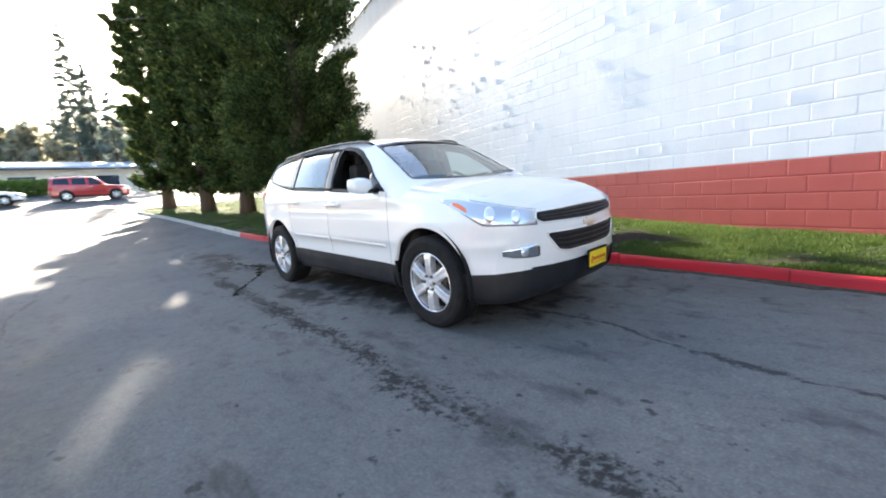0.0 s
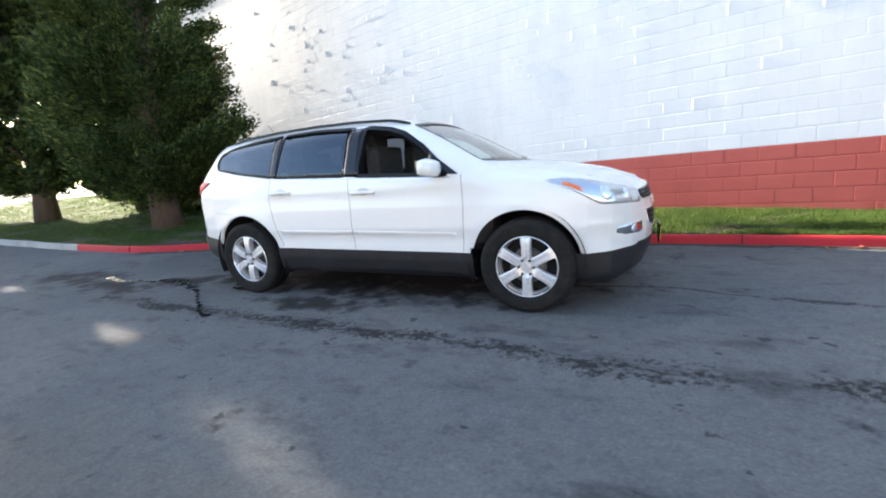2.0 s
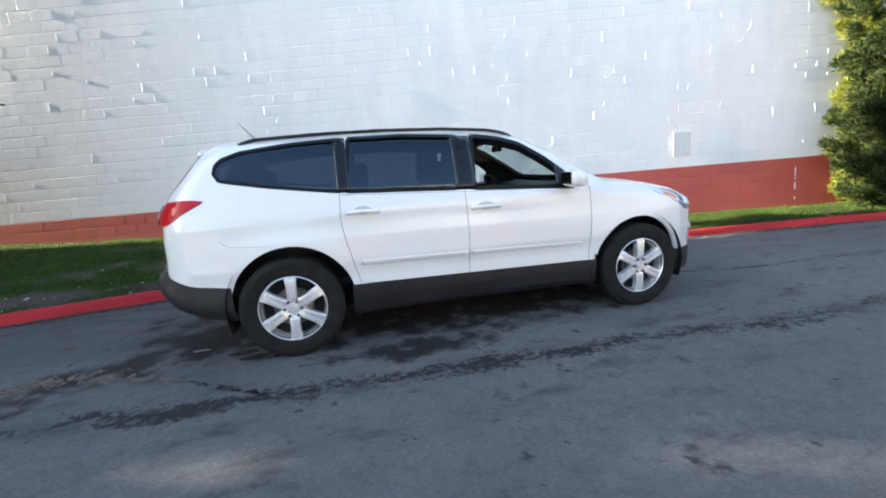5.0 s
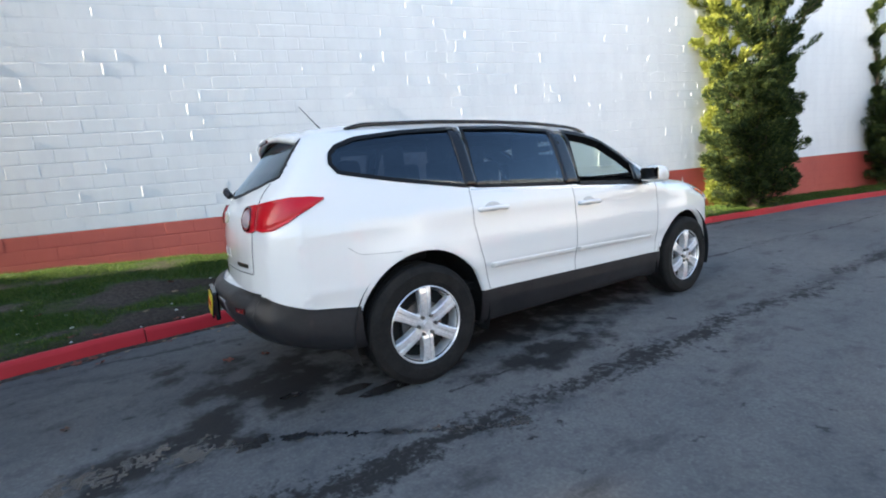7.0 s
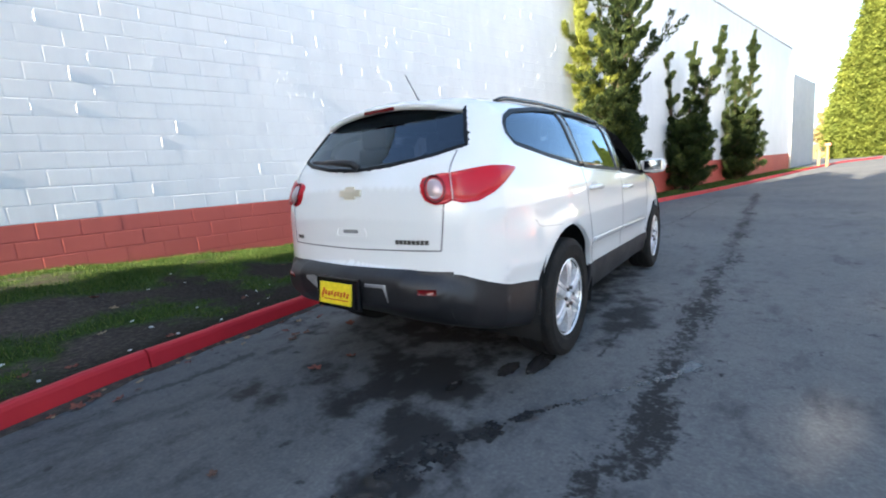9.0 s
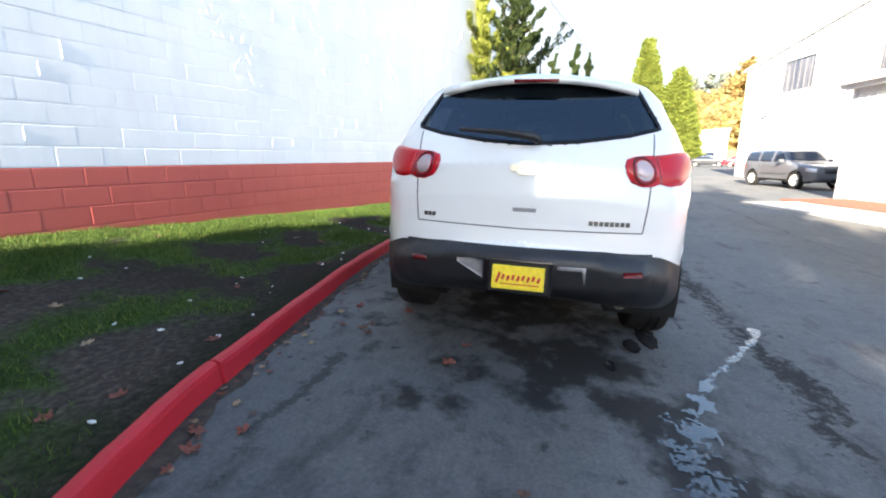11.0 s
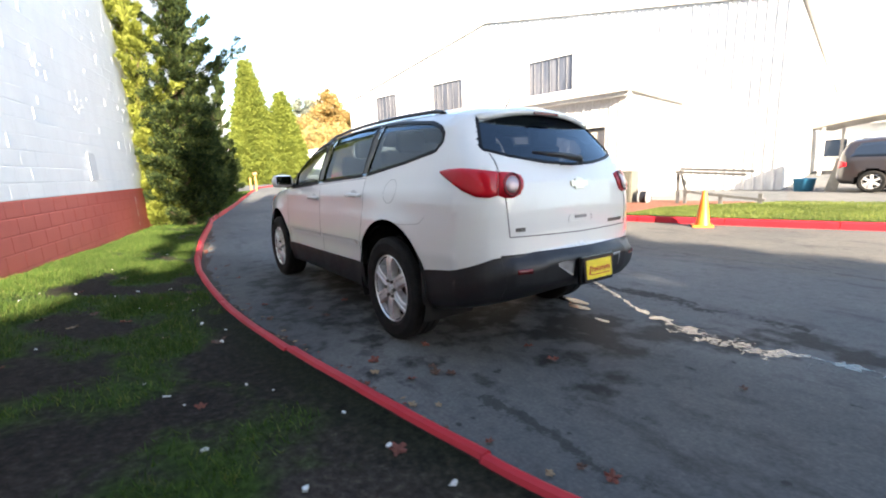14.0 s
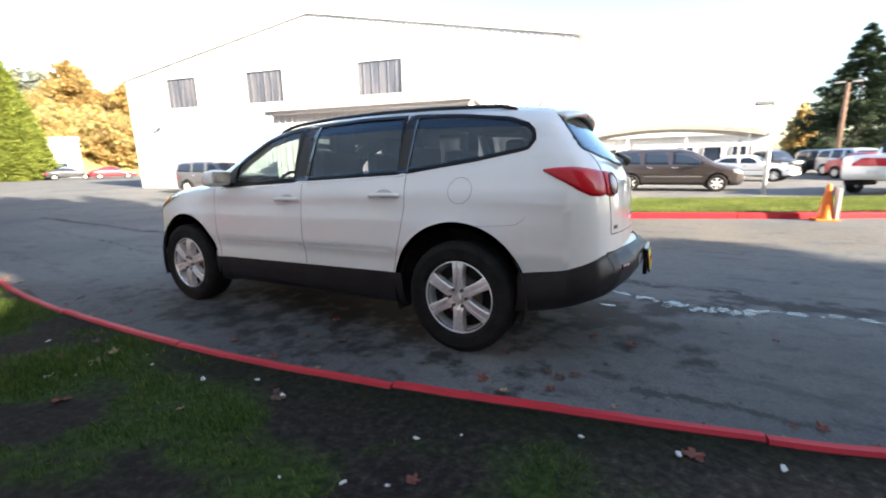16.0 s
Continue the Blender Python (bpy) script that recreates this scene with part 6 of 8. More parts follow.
def juniper(label, at, R, low, stems, seed, foliage=None):
    """Ragged upright conifer: a dense skirt of rising branches under separate feathered leaders."""
    rs = np.random.RandomState(seed)
    tree = empty("juniper_tree", Matrix.Translation((*at, lawn_z(*at) - 0.02)))
    tagged(tree, label, "tree")
    V, F, CC, DD = [], [], [], []

    def wood(pts, r0, r1, seg=6):
        v, f = tube([tuple(p) for p in pts], list(np.linspace(r0, r1, len(pts))), seg)
        o = len(V)
        V.extend(v)
        F.extend(tuple(o + k for k in q) for q in f)

    def brush(pts, r, n, bare=0.1):
        """Needle sprays round a branch, leaning to its tip."""
        pts = np.asarray(pts)
        s = bare + (1.02 - bare) * rs.uniform(0, 1, n) ** 0.75
        k = np.linspace(0, 1, len(pts))
        P = np.stack([np.interp(s, k, pts[:, i]) for i in range(3)], 1)
        T = np.stack([np.interp(np.clip(s + 0.05, 0, 1), k, pts[:, i]) - np.interp(np.clip(s - 0.05, 0, 1), k, pts[:, i]) for i in range(3)], 1)
        T /= np.maximum(np.linalg.norm(T, axis=1), 1e-6)[:, None]
        N = rs.normal(size=(n, 3))
        N[:, 2] *= 0.7
        N -= T * (N * T).sum(1)[:, None]
        N /= np.maximum(np.linalg.norm(N, axis=1), 1e-6)[:, None]
        rr = r * (1.15 - 0.75 * s) * np.sqrt(rs.uniform(0.05, 1, n)) * (1 + 0.35 * np.sin(s * 19 + rs.uniform(0, 6)))
        CC.append(P + N * rr[:, None])
        DD.append(T * 0.9 + N * 0.75 + np.array([0, 0, 0.35]) + rs.normal(size=(n, 3)) * 0.22)

    def limb(root, az, L, rise, r, n):
        u = np.array([math.cos(az), math.sin(az), 0])
        k = np.linspace(0, 1, 6)[:, None]
        pts = np.array(root) + u * L * k + np.array([0, 0, 1.0]) * L * rise * (0.35 * k + 0.65 * k ** 2.2)
        pts[1:-1] += rs.normal(size=(4, 3)) * 0.05 * L
        wood(pts, 0.014 + 0.01 * L, 0.004, 5)
        brush(pts, r, n)
        for _ in range(2):
            q = pts[rs.randint(2, 5)]
            a2 = az + rs.choice([-1, 1]) * rs.uniform(0.5, 1.0)
            l2 = L * rs.uniform(0.3, 0.5)
            kk = np.linspace(0, 1, 4)[:, None]
            p2 = q + np.array([math.cos(a2), math.sin(a2), rise * 0.9]) * l2 * kk
            brush(p2, r * 0.75, n // 3)

    for i in range(int(78 * low / 2.9)):
        t = ((i + rs.uniform()) / (78 * low / 2.9)) ** 0.9
        L = R * np.interp(t, [0, 0.15, 0.5, 0.8, 1], [0.82, 1.0, 1.0, 0.88, 0.7]) * rs.uniform(0.72, 1.08)
        limb((0, 0, 0.06 + t * low - 0.2 * L * t), i * 2.4 + rs.uniform(-0.4, 0.4), L, rs.uniform(0.3, 0.75), 0.25, 640)
    for sx, sy, top, spread in stems:
        k = np.linspace(0, 1, 9)[:, None]
        pts = np.array([0, 0, low * 0.3]) + np.array([sx, sy, 0]) * k ** 0.8 + np.array([0, 0, top - low * 0.3]) * k
        pts[1:-1] += rs.normal(size=(7, 3)) * np.array([0.06, 0.06, 0])
        wood(pts, 0.075, 0.006, 8)
        brush(pts, 0.20, int(1700 * (top - low * 0.5) / 3), 0.4)
        m = int((top - low) / 0.24) + 1
        for i in range(m):
            t = (i + rs.uniform(0, 0.9)) / m
            f = (low * 0.85 + (top - low) * t - low * 0.3) / (top - low * 0.3)
            if f > 0.97:
                continue
            root = [float(np.interp(f, k[:, 0], pts[:, q])) for q in range(3)]
            limb(root, i * 2.2 + rs.uniform(-0.6, 0.6), spread * (1.05 - 0.55 * t) * rs.uniform(0.5, 1.2), rs.uniform(0.55, 1.0), 0.15, 560)
    wood([(0, 0, -0.15), (0.02, 0.01, low * 0.35)], 0.13, 0.09, 10)
    part_mesh("trunk", mesh_from("trunk", V, F, M_BARK, True), tree, "rough brown trunk and limbs")
    C, D = np.vstack(CC), np.vstack(DD)
    ok = C[:, 2] > 0.03
    part_mesh("crown", mesh_np("crown", *sprays(C[ok], D[ok], 0.10, 0.024, rs), foliage or M_JUNIPER), tree)
    return tree


juniper("upright ragged dark green juniper beside the wall", (8.8, 1.32), 0.95, 3.1, [(0.1, -0.15, 7.4, 1.4), (-0.4, -0.3, 5.2, 0.9), (0.3, -0.6, 6.1, 1.0)], 21)
# added tree that stands for the sunlit side of the dark juniper
juniper("feathery lime-green tree added for the juniper's sunlit side by the wall", (8.9, 1.95), 0.5, 2.7, [(-0.1, 0.05, 6.9, 0.8), (-0.45, 0.0, 5.4, 0.6)], 24, M_SUNLIT_JUNIPER)
juniper("forked ragged juniper with open top beside the wall", (15.3, 0.15), 1.05, 2.6, [(-0.3, 0.95, 6.4, 0.5), (0.4, -0.3, 5.6, 0.5), (0.3, -1.2, 5.9, 0.5)], 22)
juniper("forked ragged juniper with open top beside the wall", (21.9, -1.3), 1.2, 3.0, [(-0.2, 0.8, 6.4, 0.55), (0.4, -0.7, 7.0, 0.6), (0.2, 0.1, 6.2, 0.5)], 23)
CONE_P = [(0, 0.85), (0.12, 1.0), (0.3, 0.92), (0.6, 0.6), (0.85, 0.24), (1, 0.03)]
for at, h, R, seed in (((64.6, -12.7), 17.6, 3.2, 31), ((63.9, -16.9), 13.2, 2.9, 32)):
    make_tree("thuja_tree", "golden-green clipped conical thuja in full sun", (*at, gz(*at) - 0.02), h, [(a, b * R) for a, b in CONE_P], 0.1, 1700, 70, 0.5, (0.32, 0.17), M_YELLOWTHUJA, seed, 0.15, 6, 0.03)
FIR_P = [(0, 0.8), (0.1, 1.0), (0.4, 0.75), (0.7, 0.42), (0.9, 0.18), (1, 0.02)]
# the western firs take the haze-pale foliage, the spruce the dark one
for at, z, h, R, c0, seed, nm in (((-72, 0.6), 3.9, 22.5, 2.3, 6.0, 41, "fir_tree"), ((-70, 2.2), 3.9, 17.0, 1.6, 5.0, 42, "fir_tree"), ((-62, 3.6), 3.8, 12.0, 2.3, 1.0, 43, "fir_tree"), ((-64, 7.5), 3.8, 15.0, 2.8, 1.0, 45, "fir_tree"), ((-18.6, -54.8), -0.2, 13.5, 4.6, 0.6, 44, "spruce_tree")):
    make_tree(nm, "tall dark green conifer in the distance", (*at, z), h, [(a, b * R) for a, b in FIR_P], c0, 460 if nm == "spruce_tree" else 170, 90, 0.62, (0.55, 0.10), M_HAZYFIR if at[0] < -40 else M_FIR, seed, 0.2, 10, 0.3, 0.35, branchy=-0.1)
make_tree("autumn_tree", "slim rust-orange autumn tree in the distance", (-16.7, -66, -0.2), 7.2, [(a, b * 1.3) for a, b in CONE_P], 1.2, 160, 30, 0.5, (0.45, 0.3), M_AUTUMN, 46, 0.12, 6, 0.3)
make_tree("autumn_tree", "small yellow autumn tree beyond the car park", (-11.6, -68, -0.2), 4.6, [(0, 0.6), (0.4, 2.0), (0.8, 1.4), (1, 0.2)], 1.0, 160, 30, 0.5, (0.45, 0.3), M_AUTUMN, 47, 0.12, 6, 0.3)


def woods(name, label, spots, material, seed, per=44, clumps=70, leaf=(0.75, 0.55)):
    """Far wood: many crowns in one object."""
    rs = np.random.RandomState(seed)
    Vs, Fs, o = [], [], 0
    for x, y, z, h, r in spots:
        C, D = crown_points([(0, 0.4 * r), (0.35, r), (0.7, 0.8 * r), (1, 0.15 * r)], z, z + h, clumps, per, 0.16 * r + 0.3, rs, 0.3)
        C[:, 0] += x
        C[:, 1] += y
        V, F = sprays(C, D, leaf[0], leaf[1], rs)
        Vs.append(V), Fs.append(F + o)
        o += len(V)
    ob = new(name, mesh_np(name, np.vstack(Vs), np.vstack(Fs), material))
    return tagged(ob, label, "woods", kind="stuff")


def hill_z(x, y):
    """A steep wooded rise beyond the far car park."""
    d, a = math.hypot(x, y), math.degrees(math.atan2(y, x))
    side = min(1, max(0, (a + 60) / 18)) * min(1, max(0, (-4 - a) / 9))
    return -0.4 + side * 12.5 * min(1, max(0, (d - 76) / 55)) ** 0.8


rg = random.Random(77)
hill = []
for i in range(230):
    a, d = radians(rg.uniform(-52, -8)), 78 + 62 * rg.random() ** 0.8
    x, y = d * math.cos(a), d * math.sin(a)
    hill.append((x, y, hill_z(x, y) - 0.6, rg.uniform(3.5, 7.5), rg.uniform(2.2, 4.2)))
for a, d, h, r in ((-21.2, 118, 13.5, 3.6), (-20.2, 121, 11.5, 3.2), (-26.0, 112, 11.0, 3.4), (-27.0, 115, 12.5, 3.2), (-22.6, 120, 8.5, 3.5)):
    x, y = d * math.cos(radians(a)), d * math.sin(radians(a))
    hill.append((x, y, hill_z(x, y) - 0.5, h, r))
# golden scrub, likewise paled with distance haze in its colour
M_AUTUMN2 = leaf_material("golden_autumn_foliage", (0.46, 0.37, 0.18), (0.54, 0.44, 0.22), (0.48, 0.47, 0.24), 0.72)
woods("far_woods", "sunlit orange and yellow autumn woods on a rise", hill[::2] + hill[-5:], M_AUTUMN, 71, clumps=60)
woods("far_woods", "hazy golden autumn scrub on a rise", hill[1:-5:2], M_AUTUMN2, 70, clumps=60)
firs = []
for a, d, h, r in ((-17.9, 128, 11.5, 2.2), (-18.6, 131, 10.5, 2.0), (-23.9, 130, 5.5, 1.8), (-25.0, 128, 4.5, 1.6), (-15.5, 130, 10, 2.2)):
    x, y = d * math.cos(radians(a)), d * math.sin(radians(a))
    firs.append((x, y, hill_z(x, y), h, r))
woods("far_trees", "trees along the skyline with haze in their pale green", firs, M_HAZYFIR, 72)
hr = [66, 76, 84, 92, 102, 114, 128, 145, 170, 240]
ha = np.radians(np.linspace(-66, -2, 44))
hv = [(r * math.cos(a), r * math.sin(a), hill_z(r * math.cos(a), r * math.sin(a)) * (1 if r < 200 else 0.4) + 0.25 * noise.noise((r * 0.1, a * 9, 1))) for r in hr for a in ha]
hf = [(i * 44 + k, (i + 1) * 44 + k, (i + 1) * 44 + k + 1, i * 44 + k + 1) for i in range(len(hr) - 1) for k in range(43)]
M_HILL = varied("dry_hillside", (0.22, 0.18, 0.07), (0.32, 0.25, 0.10), 0.2, 0.95, bump_scale=1, bump_dist=0.3)
tagged(new("hillside", mesh_from("hillside", hv, hf, M_HILL, True)), "dry yellow-brown wooded hillside", "hill", kind="structure")
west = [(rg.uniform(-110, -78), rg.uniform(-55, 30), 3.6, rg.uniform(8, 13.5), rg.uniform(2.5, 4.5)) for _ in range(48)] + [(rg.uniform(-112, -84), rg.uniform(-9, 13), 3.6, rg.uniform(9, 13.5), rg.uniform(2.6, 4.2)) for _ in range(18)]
# haze over the western trees put into this pale leaf colour
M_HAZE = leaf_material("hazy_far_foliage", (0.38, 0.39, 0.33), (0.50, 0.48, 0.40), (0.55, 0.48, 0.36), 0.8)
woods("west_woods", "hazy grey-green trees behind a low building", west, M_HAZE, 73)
woods("north_woods", "trees beyond the far end of the lane", [(rg.uniform(90, 130), rg.uniform(-26, 2), -0.3, rg.uniform(5, 9), rg.uniform(2.5, 4)) for _ in range(9)], M_AUTUMN, 74)

# hedge
rs = np.random.RandomState(5)
hc = np.stack([rs.uniform(-42.0, -40.4, 9000), rs.uniform(-13, -1.0, 9000), rs.uniform(0.0, 1.2, 9000)], 1)
hc[:, 2] += 2.95
hedge = new("hedge", mesh_np("hedge", *sprays(hc, rs.normal(size=hc.shape) + [0, 0, 0.5], 0.22, 0.12, rs), M_SHRUB))
tagged(hedge, "low clipped green hedge", "hedge")


# ---- other vehicles ----
PLAN_STD = lambda f, r, w: [(f, 0), (f - 0.04, w * 0.4), (f - 0.14, w * 0.7), (f - 0.34, w * 0.9), (f - 0.8, w * 0.985), (0, w), (r + 0.6, w * 0.985), (r + 0.25, w * 0.93), (r + 0.08, w * 0.75), (r, 0)]
FRONT_STD = lambda w, belt, roof, tw: [(0, 0.22), (w * 0.88, 0.24), (w * 0.97, 0.38), (w, 0.7), (w * 0.985, belt - 0.08), (w * 0.94, belt + 0.05), (tw + 0.04, roof - 0.14), (tw - 0.1, roof), (0, roof + 0.06)]
KINDS = {
    "minivan": dict(side=[(2.35, 0.24), (2.5, 0.4), (2.54, 0.6), (2.46, 0.82), (2.2, 0.97), (1.55, 1.12), (0.7, 1.60), (0.3, 1.70), (-0.6, 1.75), (-1.6, 1.72), (-2.25, 1.64), (-2.42, 1.25), (-2.5, 0.85), (-2.52, 0.45), (-2.35, 0.27)], f=2.55, r=-2.53, w=0.99, belt=1.08, roof=1.72, tw=0.72, wb=1.54, wr=0.34,
                    wins=[[(-2.1, 1.12), (-1.15, 1.10), (-1.15, 1.56), (-1.95, 1.53)], [(-1.05, 1.10), (-0.12, 1.08), (-0.12, 1.57), (-1.05, 1.57)], [(-0.02, 1.08), (1.12, 1.06), (0.62, 1.42), (0.25, 1.56), (-0.02, 1.57)]]),
    "suv": dict(side=[(2.15, 0.3), (2.28, 0.45), (2.3, 0.7), (2.22, 0.93), (1.9, 1.02), (0.95, 1.10), (0.42, 1.58), (0.1, 1.68), (-0.8, 1.72), (-1.7, 1.68), (-2.12, 1.60), (-2.22, 1.15), (-2.28, 0.7), (-2.25, 0.42), (-2.1, 0.3)], f=2.32, r=-2.29, w=0.92, belt=1.08, roof=1.70, tw=0.68, wb=1.34, wr=0.36,
                wins=[[(-1.98, 1.16), (-1.05, 1.12), (-1.05, 1.54), (-1.85, 1.52)], [(-0.97, 1.12), (-0.18, 1.10), (-0.18, 1.56), (-0.97, 1.55)], [(-0.08, 1.10), (0.72, 1.09), (0.36, 1.44), (0.15, 1.54), (-0.08, 1.55)]]),
    "sedan": dict(side=[(2.2, 0.24), (2.33, 0.4), (2.35, 0.55), (2.25, 0.72), (1.9, 0.84), (1.0, 0.95), (0.25, 1.38), (-0.3, 1.44), (-0.9, 1.40), (-1.6, 1.10), (-2.2, 1.02), (-2.32, 0.75), (-2.35, 0.5), (-2.2, 0.27)], f=2.37, r=-2.36, w=0.90, belt=0.93, roof=1.42, tw=0.62, wb=1.36, wr=0.32,
                  wins=[[(-1.32, 1.02), (-0.28, 0.97), (-0.28, 1.32), (-0.85, 1.31)], [(-0.18, 0.97), (0.78, 0.95), (0.28, 1.26), (0.0, 1.33), (-0.18, 1.33)]]),
    "pickup": dict(side=[(2.6, 0.45), (2.74, 0.6), (2.76, 0.9), (2.62, 1.12), (2.2, 1.18), (1.35, 1.22), (0.75, 1.76), (0.3, 1.86), (-0.5, 1.86), (-0.72, 1.70), (-0.80, 1.27), (-2.75, 1.25), (-2.82, 1.0), (-2.84, 0.65), (-2.7, 0.48)], f=2.78, r=-2.86, w=0.99, belt=1.2, roof=1.84, tw=0.70, wb=1.78, wr=0.40,
                   wins=[[(-0.6, 1.30), (0.25, 1.29), (0.25, 1.70), (-0.6, 1.70)], [(0.35, 1.29), (1.05, 1.27), (0.68, 1.60), (0.35, 1.70)]]),
}
WHEELS_FAR = {}


def vehicle(kind, name, paint, label, x, y, yaw, z=None, rough=0.3, category="car"):
    k = KINDS[kind]
    wheels = [(k["wb"], k["wr"] + 0.01), (-k["wb"], k["wr"] + 0.01)]
    S = Shape(k["side"], PLAN_STD(k["f"], k["r"], k["w"]), FRONT_STD(k["w"], k["belt"], k["roof"], k["tw"]), wheels, 0.06, 0.14, k["wr"] + 0.06, 0.012)
    paint_m = mat(name + "_paint", paint, rough, 0.0, Coat_Weight=1.0, Coat_Roughness=0.05)
    car = empty(name, Matrix.Translation((x, y, gz(x, y) if z is None else z)) @ Matrix.Rotation(yaw, 4, "Z"))
    tagged(car, label, category)
    P, faces = S.grid(18, 84, 96, k["f"] - 0.75, k["r"] + 0.75, 0.75)
    FA = np.array([f if len(f) == 4 else (f[0], f[1], f[2], f[2]) for f in faces])
    C = P[FA].mean(1)
    cut = np.zeros(len(C), bool)
    for wx, wz in wheels:
        cut |= (np.abs(C[:, 1]) > 0.5) & (np.hypot(C[:, 0] - wx, C[:, 2] - wz) < k["wr"] + 0.055)
    low = C[:, 2] < 0.36
    shell = None
    for nm, sel, mm in (("body", ~cut & ~low, paint_m), ("underbody", ~cut & low, M_CLAD)):
        idx = np.where(sel)[0]
        used = np.unique(FA[idx])
        re = {int(u): i for i, u in enumerate(used)}
        ob = part_mesh(nm, mesh_from(nm, P[used], [tuple(dict.fromkeys(re[int(v)] for v in FA[i])) for i in idx], mm, True), car)
        shell = shell or ob
    for sgn in (-1, 1):
        ch = S.on_side(sgn)
        for w in k["wins"]:
            part_mesh("window", mesh_from("window", *S.patch(ch, *split_poly(w), 10, 4, 0.003, 0.006), M_DARKGLASS, True), car)
        zl = k["belt"] - 0.12
        tl = [(k["r"] + 0.10, zl - 0.22), (k["r"] + 0.36, zl - 0.12)], [(k["r"] + 0.10, zl + 0.06), (k["r"] + 0.36, zl - 0.02)]
        if kind == "pickup":
            tl = [(k["r"] + 0.05, zl - 0.18), (k["r"] + 0.11, zl - 0.18)], [(k["r"] + 0.05, zl + 0.06), (k["r"] + 0.11, zl + 0.06)]
        part_mesh("tail_lamp", mesh_from("tail_lamp", *S.patch(ch, *tl, 5, 4, 0.006, 0.01), M_REDLENS, True), car, "red tail lamp")
        cc = S.on_corner(1, sgn, k["f"] - 0.7, k["w"], k["f"] - 1.1)
        part_mesh("headlamp", mesh_from("headlamp", *S.patch(cc, [(0.25, zl - 0.22), (0.8, zl - 0.28)], [(0.25, zl - 0.07), (0.8, zl - 0.13)], 8, 4, 0.004, 0.01), M_CLEARLENS, True), car)
        for hx in (0.05, -0.85):
            if hx - 0.1 > k["r"]:
                part_mesh("door_handle", mesh_from("door_handle", *S.patch(ch, [(hx - 0.09, zl - 0.02), (hx + 0.09, zl - 0.02)], [(hx - 0.09, zl + 0.015), (hx + 0.09, zl + 0.015)], 3, 2, 0.02, 0.004), M_CHROME, True), car)
        part_mesh("side_moulding", mesh_from("side_moulding", *S.ribbon(ch, [(-k["wb"] + 0.5, 0.6), (k["wb"] - 0.5, 0.6)], 0.03, 0.008), M_CHROME if kind == "minivan" else M_CLAD), car)
        part("door_mirror", box(0.12, 0.2, 0.14, (k["wins"][-1][1][0] - 0.12, sgn * (k["w"] + 0.08), k["belt"] + 0.07), 0.03), paint_m, car)
        for wx, wz in wheels:
            r = k["wr"] + 0.065
            vs = [(wx + r * math.cos(a), sgn * yy, wz + r * math.sin(a)) for a in np.linspace(-0.3, math.pi + 0.3, 21) for yy in (0.5, k["w"] - 0.03)]
            part_mesh("arch_liner", mesh_from("arch_liner", vs, [(2 * i, 2 * i + 1, 2 * i + 3, 2 * i + 2) for i in range(20)] + [tuple(2 * i for i in range(21))], M_DARK), car)
    f, r, b = k["f"], k["r"], k["belt"]
    fe, re2 = S.on_end(1, 0.0), S.on_end(-1, -0.9)
    tw = k["tw"]
    part_mesh("windscreen", mesh_from("windscreen", *S.patch(fe, [(-tw - 0.04, b + 0.1), (0, b + 0.07), (tw + 0.04, b + 0.1)], [(-tw + 0.1, k["roof"] - 0.13), (0, k["roof"] - 0.10), (tw - 0.1, k["roof"] - 0.13)], 12, 6, 0.003, 0.006), M_DARKGLASS, True), car)
    part_mesh("rear_screen", mesh_from("rear_screen", *S.patch(re2, [(-tw, b + 0.08), (tw, b + 0.08)], [(-tw + 0.1, k["roof"] - 0.13), (tw - 0.1, k["roof"] - 0.13)], 12, 6, 0.003, 0.006), M_DARKGLASS, True), car)
    part_mesh("grille", mesh_from("grille", *S.patch(fe, [(-0.42, b - 0.42), (0.42, b - 0.42)], [(-0.42, b - 0.24), (0.42, b - 0.24)], 8, 3, 0.004, 0.006), M_CLAD, True), car)
    part("number_plate", box(0.01, 0.3, 0.15, (r - 0.012, 0, 0.7), 0.003), M_TRIM, car)
    if k["wr"] not in WHEELS_FAR:
        WHEELS_FAR[k["wr"]] = wheel_meshes(k["wr"], 0.22, False)
    for wx, wz in wheels:
        for sgn in (-1, 1):
            make_wheel(car, wx, sgn, k["wr"], 0.22, k["w"] - 0.125, k["wr"], WHEELS_FAR[k["wr"]], detail=False)
    return car


vehicle("minivan", "minivan", (0.028, 0.022, 0.022), "dark grey-brown minivan parked behind the grass strip", -2.72, -17.1, math.pi + 0.03)
vehicle("pickup", "pickup_truck", (0.78, 0.78, 0.77), "white full-size pickup truck in the car park", -9.9, -16.3, radians(-130), category="truck")
vehicle("suv", "suv", (0.34, 0.012, 0.018), "red SUV parked across the lane in the sun", -34.8, -1.0, radians(90))
vehicle("sedan", "sedan", (0.75, 0.75, 0.74), "white saloon car parked by the hedge", -34.0, -6.6, radians(90))
vehicle("suv", "suv", (0.09, 0.095, 0.105), "silver-grey SUV parked beside the white warehouse", 17.6, -10.6, radians(191))
vehicle("sedan", "sedan", (0.33, 0.012, 0.02), "dark red saloon car in a far parking row", 56.5, -23.4, radians(-114))
vehicle("sedan", "sedan", (0.02, 0.022, 0.026), "black saloon car in a far parking row", 60.0, -20.5, radians(-114))
vehicle("sedan", "sedan", (0.72, 0.72, 0.72), "white saloon car under the carport", -6.4, -25.5, radians(160))
vehicle("suv", "suv", (0.015, 0.016, 0.018), "black SUV in the car park row", -9.2, -36.0, radians(120))
vehicle("suv", "suv", (0.018, 0.022, 0.02), "black SUV in the car park row", -12.3, -35.0, radians(120))
